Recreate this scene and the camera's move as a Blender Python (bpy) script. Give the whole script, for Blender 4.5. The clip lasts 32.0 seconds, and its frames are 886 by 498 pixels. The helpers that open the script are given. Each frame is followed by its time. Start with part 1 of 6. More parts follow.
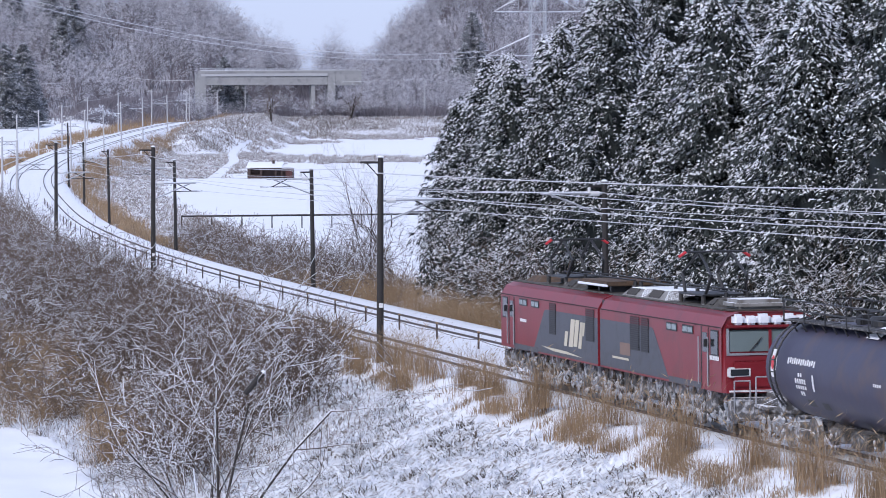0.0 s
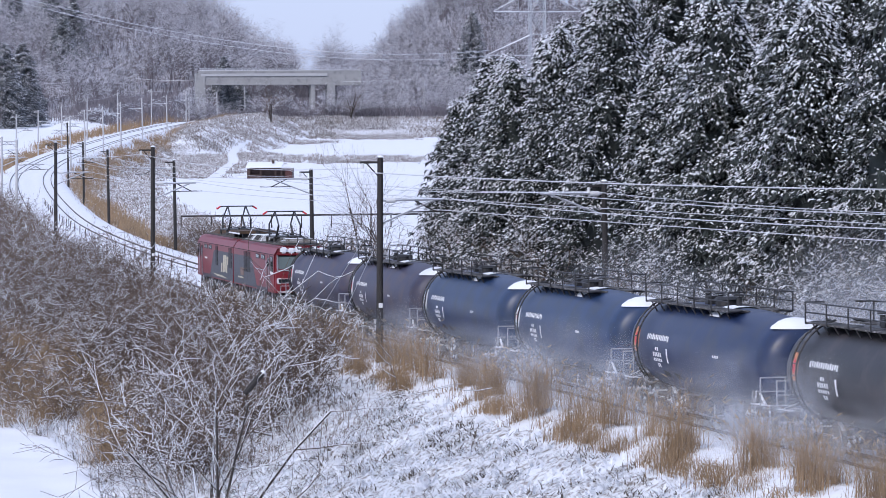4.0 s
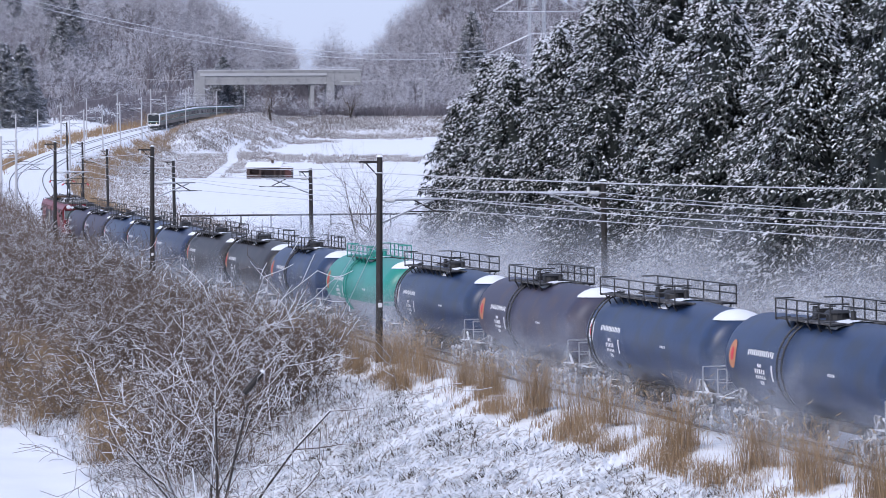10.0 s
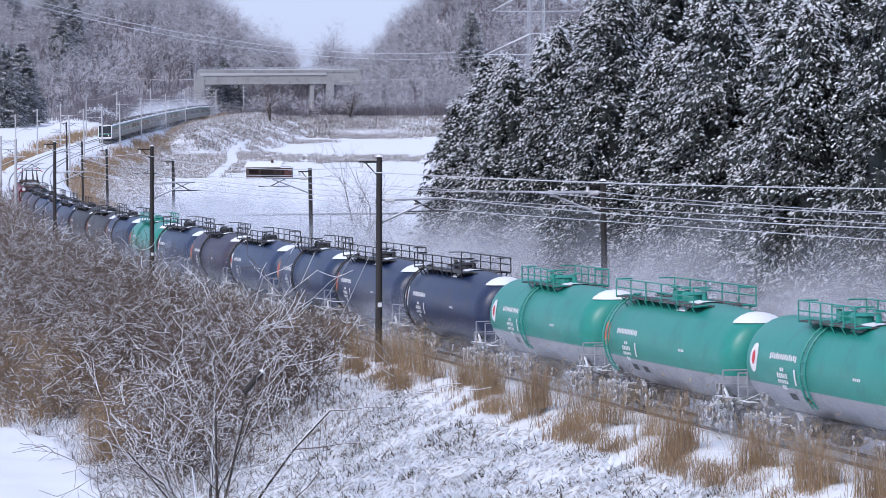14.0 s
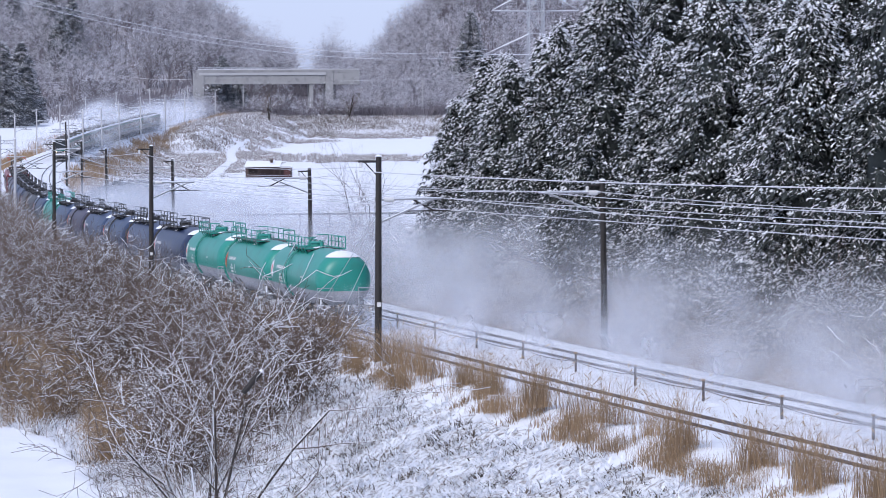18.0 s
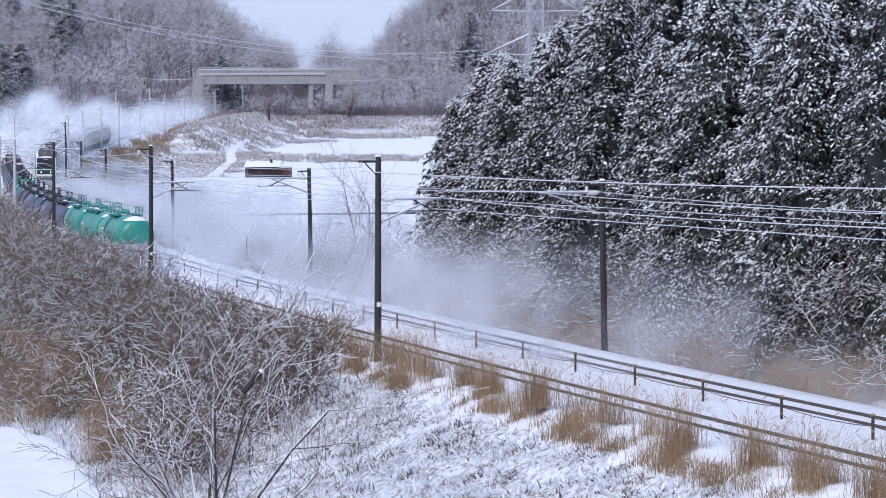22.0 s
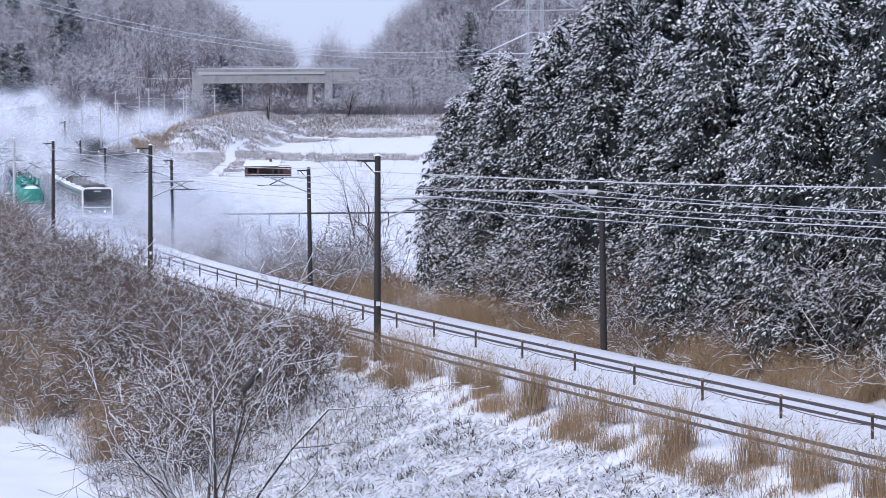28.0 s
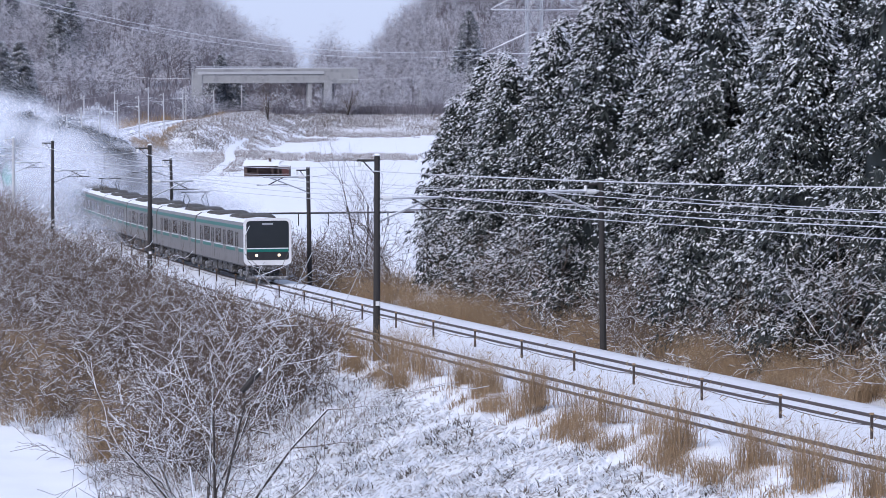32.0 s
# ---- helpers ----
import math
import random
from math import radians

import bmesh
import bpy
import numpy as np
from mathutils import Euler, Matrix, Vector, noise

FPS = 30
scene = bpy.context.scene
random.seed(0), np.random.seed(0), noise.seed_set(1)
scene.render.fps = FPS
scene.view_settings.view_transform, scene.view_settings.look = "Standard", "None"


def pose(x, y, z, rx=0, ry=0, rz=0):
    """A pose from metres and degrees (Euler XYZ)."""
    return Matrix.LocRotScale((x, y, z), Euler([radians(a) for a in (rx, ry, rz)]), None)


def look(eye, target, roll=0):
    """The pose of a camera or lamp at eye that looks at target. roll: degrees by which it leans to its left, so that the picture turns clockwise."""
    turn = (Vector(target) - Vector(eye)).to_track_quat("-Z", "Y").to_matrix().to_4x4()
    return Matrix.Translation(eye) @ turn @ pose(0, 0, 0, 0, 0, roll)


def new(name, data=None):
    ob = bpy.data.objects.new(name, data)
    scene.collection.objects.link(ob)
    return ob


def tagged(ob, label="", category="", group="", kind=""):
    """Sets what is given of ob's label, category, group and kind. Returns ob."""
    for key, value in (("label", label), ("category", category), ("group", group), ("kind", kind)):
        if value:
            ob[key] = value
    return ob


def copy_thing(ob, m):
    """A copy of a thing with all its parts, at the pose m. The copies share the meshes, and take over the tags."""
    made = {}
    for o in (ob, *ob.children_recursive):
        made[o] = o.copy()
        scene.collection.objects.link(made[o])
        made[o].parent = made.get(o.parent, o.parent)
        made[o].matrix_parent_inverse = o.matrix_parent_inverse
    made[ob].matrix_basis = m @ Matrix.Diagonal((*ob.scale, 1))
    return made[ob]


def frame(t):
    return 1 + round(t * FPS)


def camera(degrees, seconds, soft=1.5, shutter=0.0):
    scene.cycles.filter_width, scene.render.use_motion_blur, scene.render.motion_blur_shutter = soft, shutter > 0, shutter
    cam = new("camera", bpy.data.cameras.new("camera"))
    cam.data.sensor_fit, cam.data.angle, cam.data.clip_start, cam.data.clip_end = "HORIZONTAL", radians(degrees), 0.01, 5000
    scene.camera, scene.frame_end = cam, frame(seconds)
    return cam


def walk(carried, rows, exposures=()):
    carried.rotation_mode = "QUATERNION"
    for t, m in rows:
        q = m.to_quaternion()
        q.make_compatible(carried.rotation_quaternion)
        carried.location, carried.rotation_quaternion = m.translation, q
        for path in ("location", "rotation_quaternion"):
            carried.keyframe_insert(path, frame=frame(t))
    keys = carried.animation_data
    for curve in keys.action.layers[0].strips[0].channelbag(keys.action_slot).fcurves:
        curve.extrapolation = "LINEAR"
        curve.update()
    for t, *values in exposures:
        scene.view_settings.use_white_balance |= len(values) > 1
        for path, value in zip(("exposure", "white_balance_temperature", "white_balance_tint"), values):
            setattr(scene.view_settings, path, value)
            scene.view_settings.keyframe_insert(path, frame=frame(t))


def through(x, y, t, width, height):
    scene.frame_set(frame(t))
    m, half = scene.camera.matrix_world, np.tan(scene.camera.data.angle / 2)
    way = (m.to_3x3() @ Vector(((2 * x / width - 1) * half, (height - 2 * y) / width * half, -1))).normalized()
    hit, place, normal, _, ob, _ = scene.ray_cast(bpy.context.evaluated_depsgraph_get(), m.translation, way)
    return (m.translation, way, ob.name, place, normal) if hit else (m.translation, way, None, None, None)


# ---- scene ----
F_PIX, EYE_H = 6215.8, 8.93
PITCH_DOWN = math.degrees(math.atan((441 - 161.45) / F_PIX))
cam = camera(2 * math.degrees(math.atan(784 / F_PIX)), 32.0, soft=0.65, shutter=0.1)


def gaze(yaw, pitch):
    """Camera pose with a small yaw (left) and pitch (up), in thousandths of a degree."""
    a, b = radians(yaw / 1000), radians(-PITCH_DOWN + pitch / 1000)
    eye = Vector((0, 0, EYE_H))
    return look(eye, eye + Vector((-math.sin(a) * math.cos(b), math.cos(a) * math.cos(b), math.sin(b))), -0.297)


walk(cam, [(0.0, gaze(32, 15)), (1.0, gaze(26, 14)), (6.0, gaze(26, 14)), (9.0, gaze(18, 10)), (13.0, gaze(15, 6)),
           (15.5, gaze(3, 2)), (19.0, gaze(0, 0)), (24.0, gaze(-9, -1)), (28.0, gaze(-14, -13)), (32.0, gaze(-24, -17))],
     exposures=[(0.0, 0.22, 6270, 16), (32.0, 0.22, 6270, 16)])

# ---- light: bright overcast winter day ----
world = bpy.data.worlds.new("winter_sky")
scene.world = world
world.use_nodes = True
wn = world.node_tree
sky = wn.nodes.new("ShaderNodeTexSky")
sky.sky_type, sky.sun_disc = "NISHITA", False
sky.sun_elevation, sky.sun_rotation = radians(38), radians(215)
sky.air_density, sky.dust_density, sky.ozone_density = 1.0, 0.6, 2.0
cloud = wn.nodes.new("ShaderNodeMix")
cloud.data_type = "RGBA"
cloud.inputs["Factor"].default_value = 0.88
cloud.inputs["B"].default_value = (3.1, 3.75, 5.3, 1)
wn.links.new(sky.outputs[0], cloud.inputs["A"])
wn.links.new(cloud.outputs["Result"], wn.nodes["Background"].inputs[0])
wn.nodes["Background"].inputs[1].default_value = 0.15
sun = new("sun", bpy.data.lights.new("sun", "SUN"))
sun.data.energy, sun.data.angle, sun.data.color = 2.0, radians(20), (1.0, 0.96, 0.9)
sun.matrix_world = look((0, 0, 0), (-math.sin(radians(215)) * math.cos(radians(38)), -math.cos(radians(215)) * math.cos(radians(38)), -math.sin(radians(38))))

# ---- the railway line: curvature and slope by distance along the near track ----
CURVE_S = np.array([-20, 20, 50, 75, 100, 125, 150, 175, 200, 225, 250, 275, 300, 340, 380, 420, 460, 500, 560, 620, 700.0])
CURVE_K = np.array([0.46, 0.3, 0.15, 0.27, 0.29, 0.32, 0.41, 0.41, 0.52, 0.54, 0.41, 0.2, 0.04, 0.06, 0.34, 0.74, 0.87, 0.66, 0.32, 0.21, 0.42]) / 1000
SLOPE_S = np.array([-60, 0, 60, 120, 180, 240, 300, 360, 420, 500, 600, 700.0])
SLOPE_V = np.array([-13.73, -17.16, -15.02, -12.79, -8.67, -5.79, -2.51, 2.02, 8.71, 13.92, 15.53, 15.27]) / 1000
LINE_S = np.arange(-260, 1400, 1.0)
_i0 = 260
_kap = np.interp(LINE_S, CURVE_S, CURVE_K)
_kap[LINE_S > 760] = 0.0006
_kap[LINE_S < -40] = 0.0
LINE_T = np.cumsum(_kap)
LINE_T += -0.2344 - LINE_T[_i0]
LINE_X, LINE_Y = np.cumsum(np.sin(LINE_T)), np.cumsum(np.cos(LINE_T))
LINE_X += 9.819 - LINE_X[_i0]
LINE_Y += 84.664 - LINE_Y[_i0]
_slope = np.interp(LINE_S, SLOPE_S, SLOPE_V)
_slope[LINE_S > 760] = 0.0
_slope[LINE_S < -60] = 0.0
LINE_Z = np.cumsum(_slope)
LINE_Z -= LINE_Z[_i0]
FAR_TRACK = -4.46


def on_line(s, off=0.0, up=0.0):
    """A point at s metres along the near track, off metres to its left, up metres over the rail foot."""
    t = float(np.interp(s, LINE_S, LINE_T))
    return Vector((float(np.interp(s, LINE_S, LINE_X)) - off * math.cos(t), float(np.interp(s, LINE_S, LINE_Y)) + off * math.sin(t),
                   float(np.interp(s, LINE_S, LINE_Z)) + up))


def line_turn(s):
    return float(np.interp(s, LINE_S, LINE_T))

# ---- helpers for building ----
def part(name, bm, material, parent=None, label=""):
    """Links a bmesh as one mesh object under a thing or a part."""
    me = bpy.data.meshes.new(name)
    bm.to_mesh(me)
    bm.free()
    me.materials.append(material)
    ob = new(name, me)
    if parent is not None:
        ob.parent = parent
    if label:
        ob["label"] = label
    return ob


def mesh_of(name, verts, faces, material, parent=None, label="", smooth=False):
    me = bpy.data.meshes.new(name)
    if isinstance(verts, np.ndarray) and isinstance(faces, np.ndarray):
        n, k = faces.shape
        me.vertices.add(len(verts))
        me.vertices.foreach_set("co", verts.astype(np.float32).ravel())
        me.loops.add(n * k)
        me.loops.foreach_set("vertex_index", faces.astype(np.int32).ravel())
        me.polygons.add(n)
        me.polygons.foreach_set("loop_start", np.arange(0, n * k, k, dtype=np.int32))
        me.update(calc_edges=True)
    else:
        me.from_pydata([tuple(v) for v in verts], [], [tuple(f) for f in faces])
        me.update()
    if smooth:
        me.polygons.foreach_set("use_smooth", [True] * len(me.polygons))
    me.materials.append(material)
    ob = new(name, me)
    if parent is not None:
        ob.parent = parent
    if label:
        ob["label"] = label
    return ob


def thing(name, label, category, group="", kind="", m=None):
    ob = new(name)
    ob.empty_display_size = 0.2
    if m is not None:
        ob.matrix_basis = m
    return tagged(ob, label, category, group, kind)


def add_box(bm, x0, x1, y0, y1, z0, z1, bevel=0.0):
    r = bmesh.ops.create_cube(bm, size=1)
    vs = r["verts"]
    bmesh.ops.scale(bm, vec=(x1 - x0, y1 - y0, z1 - z0), verts=vs)
    bmesh.ops.translate(bm, vec=((x0 + x1) / 2, (y0 + y1) / 2, (z0 + z1) / 2), verts=vs)
    if bevel:
        es = list({e for v in vs for e in v.link_edges})
        bmesh.ops.bevel(bm, geom=es, offset=bevel, segments=2, affect="EDGES", clamp_overlap=True)
    return bm


def boxes(*rows, bevel=0.0):
    bm = bmesh.new()
    for r in rows:
        add_box(bm, *r, bevel=bevel)
    return bm


def add_rod(bm, a, b, r0, r1=None, seg=6):
    a, b = Vector(a), Vector(b)
    d = b - a
    m = Matrix.Translation((a + b) / 2) @ d.to_track_quat("Z", "Y").to_matrix().to_4x4()
    bmesh.ops.create_cone(bm, cap_ends=True, segments=seg, radius1=r0, radius2=r0 if r1 is None else r1, depth=d.length, matrix=m)
    return bm


def rods(*rows, seg=6):
    bm = bmesh.new()
    for r in rows:
        add_rod(bm, *r, seg=seg)
    return bm


def lathe(profile, seg=24, axis="x"):
    """A body turned about the x axis from (x, radius) rows."""
    bm = bmesh.new()
    rings = []
    for x, r in profile:
        rings.append([bm.verts.new((x, r * math.cos(2 * math.pi * i / seg), r * math.sin(2 * math.pi * i / seg))) for i in range(seg)])
    for a, b in zip(rings, rings[1:]):
        for i in range(seg):
            bm.faces.new((a[i], a[(i + 1) % seg], b[(i + 1) % seg], b[i]))
    bm.faces.new(rings[0][::-1])
    bm.faces.new(rings[-1])
    bmesh.ops.recalc_face_normals(bm, faces=bm.faces)
    for f in bm.faces:
        f.smooth = True
    return bm


# ---- materials ----
def mat(name, col, rough=0.7, metal=0.0, var=0.25, scale=2.0, fine=30.0, bump=0.15, deep=0.02, dirt=None, dirt_at=0.6, snow=0.0, per_object=0.0,
        per_island=0.0, spec=0.5, glow=None, through=0.0):
    """A procedural surface: two scales of noise on the colour, bump, optional dirt and snow lying on upward faces."""
    m = bpy.data.materials.new(name)
    m.use_nodes = True
    nt = m.node_tree
    N, L = nt.nodes, nt.links
    b = N["Principled BSDF"]
    b.inputs["Roughness"].default_value, b.inputs["Metallic"].default_value = rough, metal
    b.inputs["Specular IOR Level"].default_value = spec
    tc = N.new("ShaderNodeTexCoord")
    n1, n2 = N.new("ShaderNodeTexNoise"), N.new("ShaderNodeTexNoise")
    n1.inputs["Scale"].default_value, n2.inputs["Scale"].default_value = scale, fine
    n1.inputs["Detail"].default_value, n2.inputs["Detail"].default_value = 5, 3
    for n in (n1, n2):
        L.new(tc.outputs["Object"], n.inputs["Vector"])
    mix = N.new("ShaderNodeMix")
    mix.data_type = "RGBA"
    lo, hi = [c * (1 - var) for c in col], [min(1, c * (1 + var)) for c in col]
    mix.inputs["A"].default_value, mix.inputs["B"].default_value = (*lo, 1), (*hi, 1)
    add = N.new("ShaderNodeMath")
    add.operation = "MULTIPLY_ADD"
    L.new(n2.outputs["Fac"], add.inputs[0])
    add.inputs[1].default_value = 0.5
    L.new(n1.outputs["Fac"], add.inputs[2])
    sub = N.new("ShaderNodeMath")
    sub.operation = "SUBTRACT"
    L.new(add.outputs[0], sub.inputs[0])
    sub.inputs[1].default_value = 0.25
    last = sub.outputs[0]
    for amount, src in ((per_object, ("ShaderNodeObjectInfo", "Random")), (per_island, ("ShaderNodeNewGeometry", "Random Per Island"))):
        if amount:
            oi, ma = N.new(src[0]), N.new("ShaderNodeMath")
            ma.operation = "MULTIPLY_ADD"
            L.new(oi.outputs[src[1]], ma.inputs[0])
            ma.inputs[1].default_value = amount
            L.new(last, ma.inputs[2])
            of = N.new("ShaderNodeMath")
            of.operation = "SUBTRACT"
            L.new(ma.outputs[0], of.inputs[0])
            of.inputs[1].default_value = amount / 2
            last = of.outputs[0]
    L.new(last, mix.inputs["Factor"])
    colour = mix.outputs["Result"]
    if dirt:
        ramp = N.new("ShaderNodeMapRange")
        ramp.inputs["From Min"].default_value, ramp.inputs["From Max"].default_value = dirt_at - 0.1, dirt_at + 0.1
        n3 = N.new("ShaderNodeTexNoise")
        n3.inputs["Scale"].default_value, n3.inputs["Detail"].default_value = scale * 1.7, 8
        L.new(tc.outputs["Object"], n3.inputs["Vector"])
        L.new(n3.outputs["Fac"], ramp.inputs["Value"])
        dm = N.new("ShaderNodeMix")
        dm.data_type = "RGBA"
        L.new(ramp.outputs[0], dm.inputs["Factor"])
        L.new(colour, dm.inputs["A"])
        dm.inputs["B"].default_value = (*dirt, 1)
        colour = dm.outputs["Result"]
    if snow:
        geo, sep = N.new("ShaderNodeNewGeometry"), N.new("ShaderNodeSeparateXYZ")
        L.new(geo.outputs["Normal"], sep.inputs[0])
        s1 = N.new("ShaderNodeMath")
        s1.operation = "MULTIPLY_ADD"
        L.new(n2.outputs["Fac"], s1.inputs[0])
        s1.inputs[1].default_value = 0.5
        L.new(sep.outputs["Z"], s1.inputs[2])
        r2 = N.new("ShaderNodeMapRange")
        r2.inputs["From Min"].default_value, r2.inputs["From Max"].default_value = 1.25 - snow, 1.4 - snow
        L.new(s1.outputs[0], r2.inputs["Value"])
        sm = N.new("ShaderNodeMix")
        sm.data_type = "RGBA"
        L.new(r2.outputs[0], sm.inputs["Factor"])
        L.new(colour, sm.inputs["A"])
        sm.inputs["B"].default_value = (0.8, 0.82, 0.85, 1)
        colour = sm.outputs["Result"]
    L.new(colour, b.inputs["Base Color"])
    if bump:
        bp = N.new("ShaderNodeBump")
        bp.inputs["Strength"].default_value, bp.inputs["Distance"].default_value = bump, deep
        L.new(add.outputs[0], bp.inputs["Height"])
        L.new(bp.outputs[0], b.inputs["Normal"])
    if glow:
        b.inputs["Emission Color"].default_value, b.inputs["Emission Strength"].default_value = (*glow[:3], 1), glow[3]
    if through:
        tr, ms = N.new("ShaderNodeBsdfTransparent"), N.new("ShaderNodeMixShader")
        ms.inputs[0].default_value = 1 - through
        L.new(tr.outputs[0], ms.inputs[1])
        L.new(b.outputs[0], ms.inputs[2])
        L.new(ms.outputs[0], N["Material Output"].inputs["Surface"])
    return m


M_SNOW = mat("fresh_snow", (0.80, 0.82, 0.86), 0.75, var=0.05, scale=0.6, fine=9, bump=0.5)
M_BED = mat("snowy_ballast", (0.79, 0.81, 0.85), 0.8, var=0.06, scale=1.2, fine=3.5, bump=1.0, deep=0.16, dirt=(0.45, 0.44, 0.45), dirt_at=0.70)
M_BANK = mat("snowy_grass_mat", (0.76, 0.78, 0.81), 0.85, var=0.1, scale=3.5, fine=14, bump=1.0, deep=0.10, dirt=(0.26, 0.23, 0.21), dirt_at=0.55)
M_RAIL = mat("rusty_rail", (0.075, 0.055, 0.048), 0.6, 0.3, var=0.3, scale=1.0, fine=20)
M_BARK = mat("dark_bark", (0.060, 0.050, 0.045), 0.9, var=0.35, scale=3, fine=25, per_object=0.4, snow=0.55)
M_TWIG = mat("bare_twigs", (0.135, 0.098, 0.076), 0.9, var=0.35, scale=2, fine=20, per_object=0.5, per_island=0.5, bump=0)
# Distance haze is put into these two far colours: pale, bluish, low contrast.
M_FARTWIG = mat("hazed_far_twigs", (0.195, 0.178, 0.195), 0.95, var=0.22, scale=0.5, fine=6, per_object=0.5, per_island=0.4, bump=0)
M_FROST = mat("hazed_frost", (0.62, 0.62, 0.67), 0.9, var=0.15, per_island=0.3, bump=0)
M_NEEDLE = mat("cedar_needles", (0.030, 0.038, 0.036), 0.8, var=0.45, scale=1.0, fine=8, per_object=0.4, per_island=0.5, bump=0)
M_CAP = mat("snow_on_boughs", (0.78, 0.80, 0.84), 0.8, var=0.05, per_island=0.1, bump=0)
M_GRASS = mat("dry_pampas_grass", (0.30, 0.205, 0.12), 0.85, var=0.3, scale=1, fine=8, per_object=0.4, per_island=0.7, bump=0)
M_PLUME = mat("pampas_plume", (0.36, 0.27, 0.17), 0.9, var=0.2, per_island=0.4, bump=0)
M_WEED = mat("withered_weeds", (0.14, 0.112, 0.088), 0.9, var=0.4, per_island=0.8, per_object=0.3, bump=0, snow=0.3)
M_SCRUB = mat("frosted_scrub", (0.27, 0.225, 0.20), 0.9, var=0.25, per_island=0.6, bump=0, snow=0.4)
# Snowy litter in a flat grey that also carries the hills' haze.
M_HILL = mat("hazed_snowy_litter", (0.33, 0.32, 0.34), 0.95, var=0.35, scale=0.12, fine=1.5, bump=0.4, deep=0.3)
M_POLE = mat("dark_pole", (0.028, 0.025, 0.024), 0.8, var=0.3, scale=2, fine=30, bump=0.2)
M_CONC = mat("weathered_concrete", (0.32, 0.32, 0.32), 0.85, var=0.15, scale=0.4, fine=6, dirt=(0.22, 0.22, 0.23), dirt_at=0.62, snow=0.3)
M_PALE = mat("pale_concrete_pole", (0.45, 0.45, 0.46), 0.85, var=0.12, scale=1, fine=10)
M_STEEL = mat("galvanised_steel", (0.42, 0.43, 0.45), 0.5, 0.6, var=0.12, snow=0.5)
M_WIRE = mat("frosted_wire", (0.62, 0.63, 0.66), 0.7, var=0.1, bump=0)
M_DARKWIRE = mat("contact_wire", (0.12, 0.11, 0.11), 0.6, 0.3, var=0.1, bump=0)
M_WHITEPAINT = mat("white_paint", (0.75, 0.75, 0.75), 0.5, var=0.06)
M_BLACK = mat("black_paint", (0.02, 0.02, 0.022), 0.5, var=0.3)
M_INSUL = mat("white_porcelain", (0.7, 0.7, 0.7), 0.3, var=0.05)

# ---- ground ----
def smooth(a):
    a = np.clip(a, 0, 1)
    return a * a * (3 - 2 * a)


def nearest(x, y):
    """Distance along the line and signed offset (left positive) of points."""
    s, off = np.empty_like(x), np.empty_like(x)
    js = np.arange(0, len(LINE_S), 4)
    for i in range(0, len(x), 4000):
        a, b = x[i:i + 4000, None], y[i:i + 4000, None]
        j = js[np.argmin((a - LINE_X[js]) ** 2 + (b - LINE_Y[js]) ** 2, axis=1)]
        dx, dy = x[i:i + 4000] - LINE_X[j], y[i:i + 4000] - LINE_Y[j]
        t = LINE_T[j]
        along = dx * np.sin(t) + dy * np.cos(t)
        s[i:i + 4000] = LINE_S[j] + along
        off[i:i + 4000] = -dx * np.cos(t) + dy * np.sin(t)
    return s, off


def bumps(x, y, wave, seed):
    """Cheap smooth undulation from a few sines."""
    r = np.random.RandomState(seed)
    z = np.zeros_like(x)
    for k in range(7):
        a, w = r.uniform(0, 6.28), wave * r.uniform(0.6, 1.7)
        z += np.sin((x * math.cos(a) + y * math.sin(a)) * 6.28 / w + r.uniform(0, 6.28))
    return z / 7


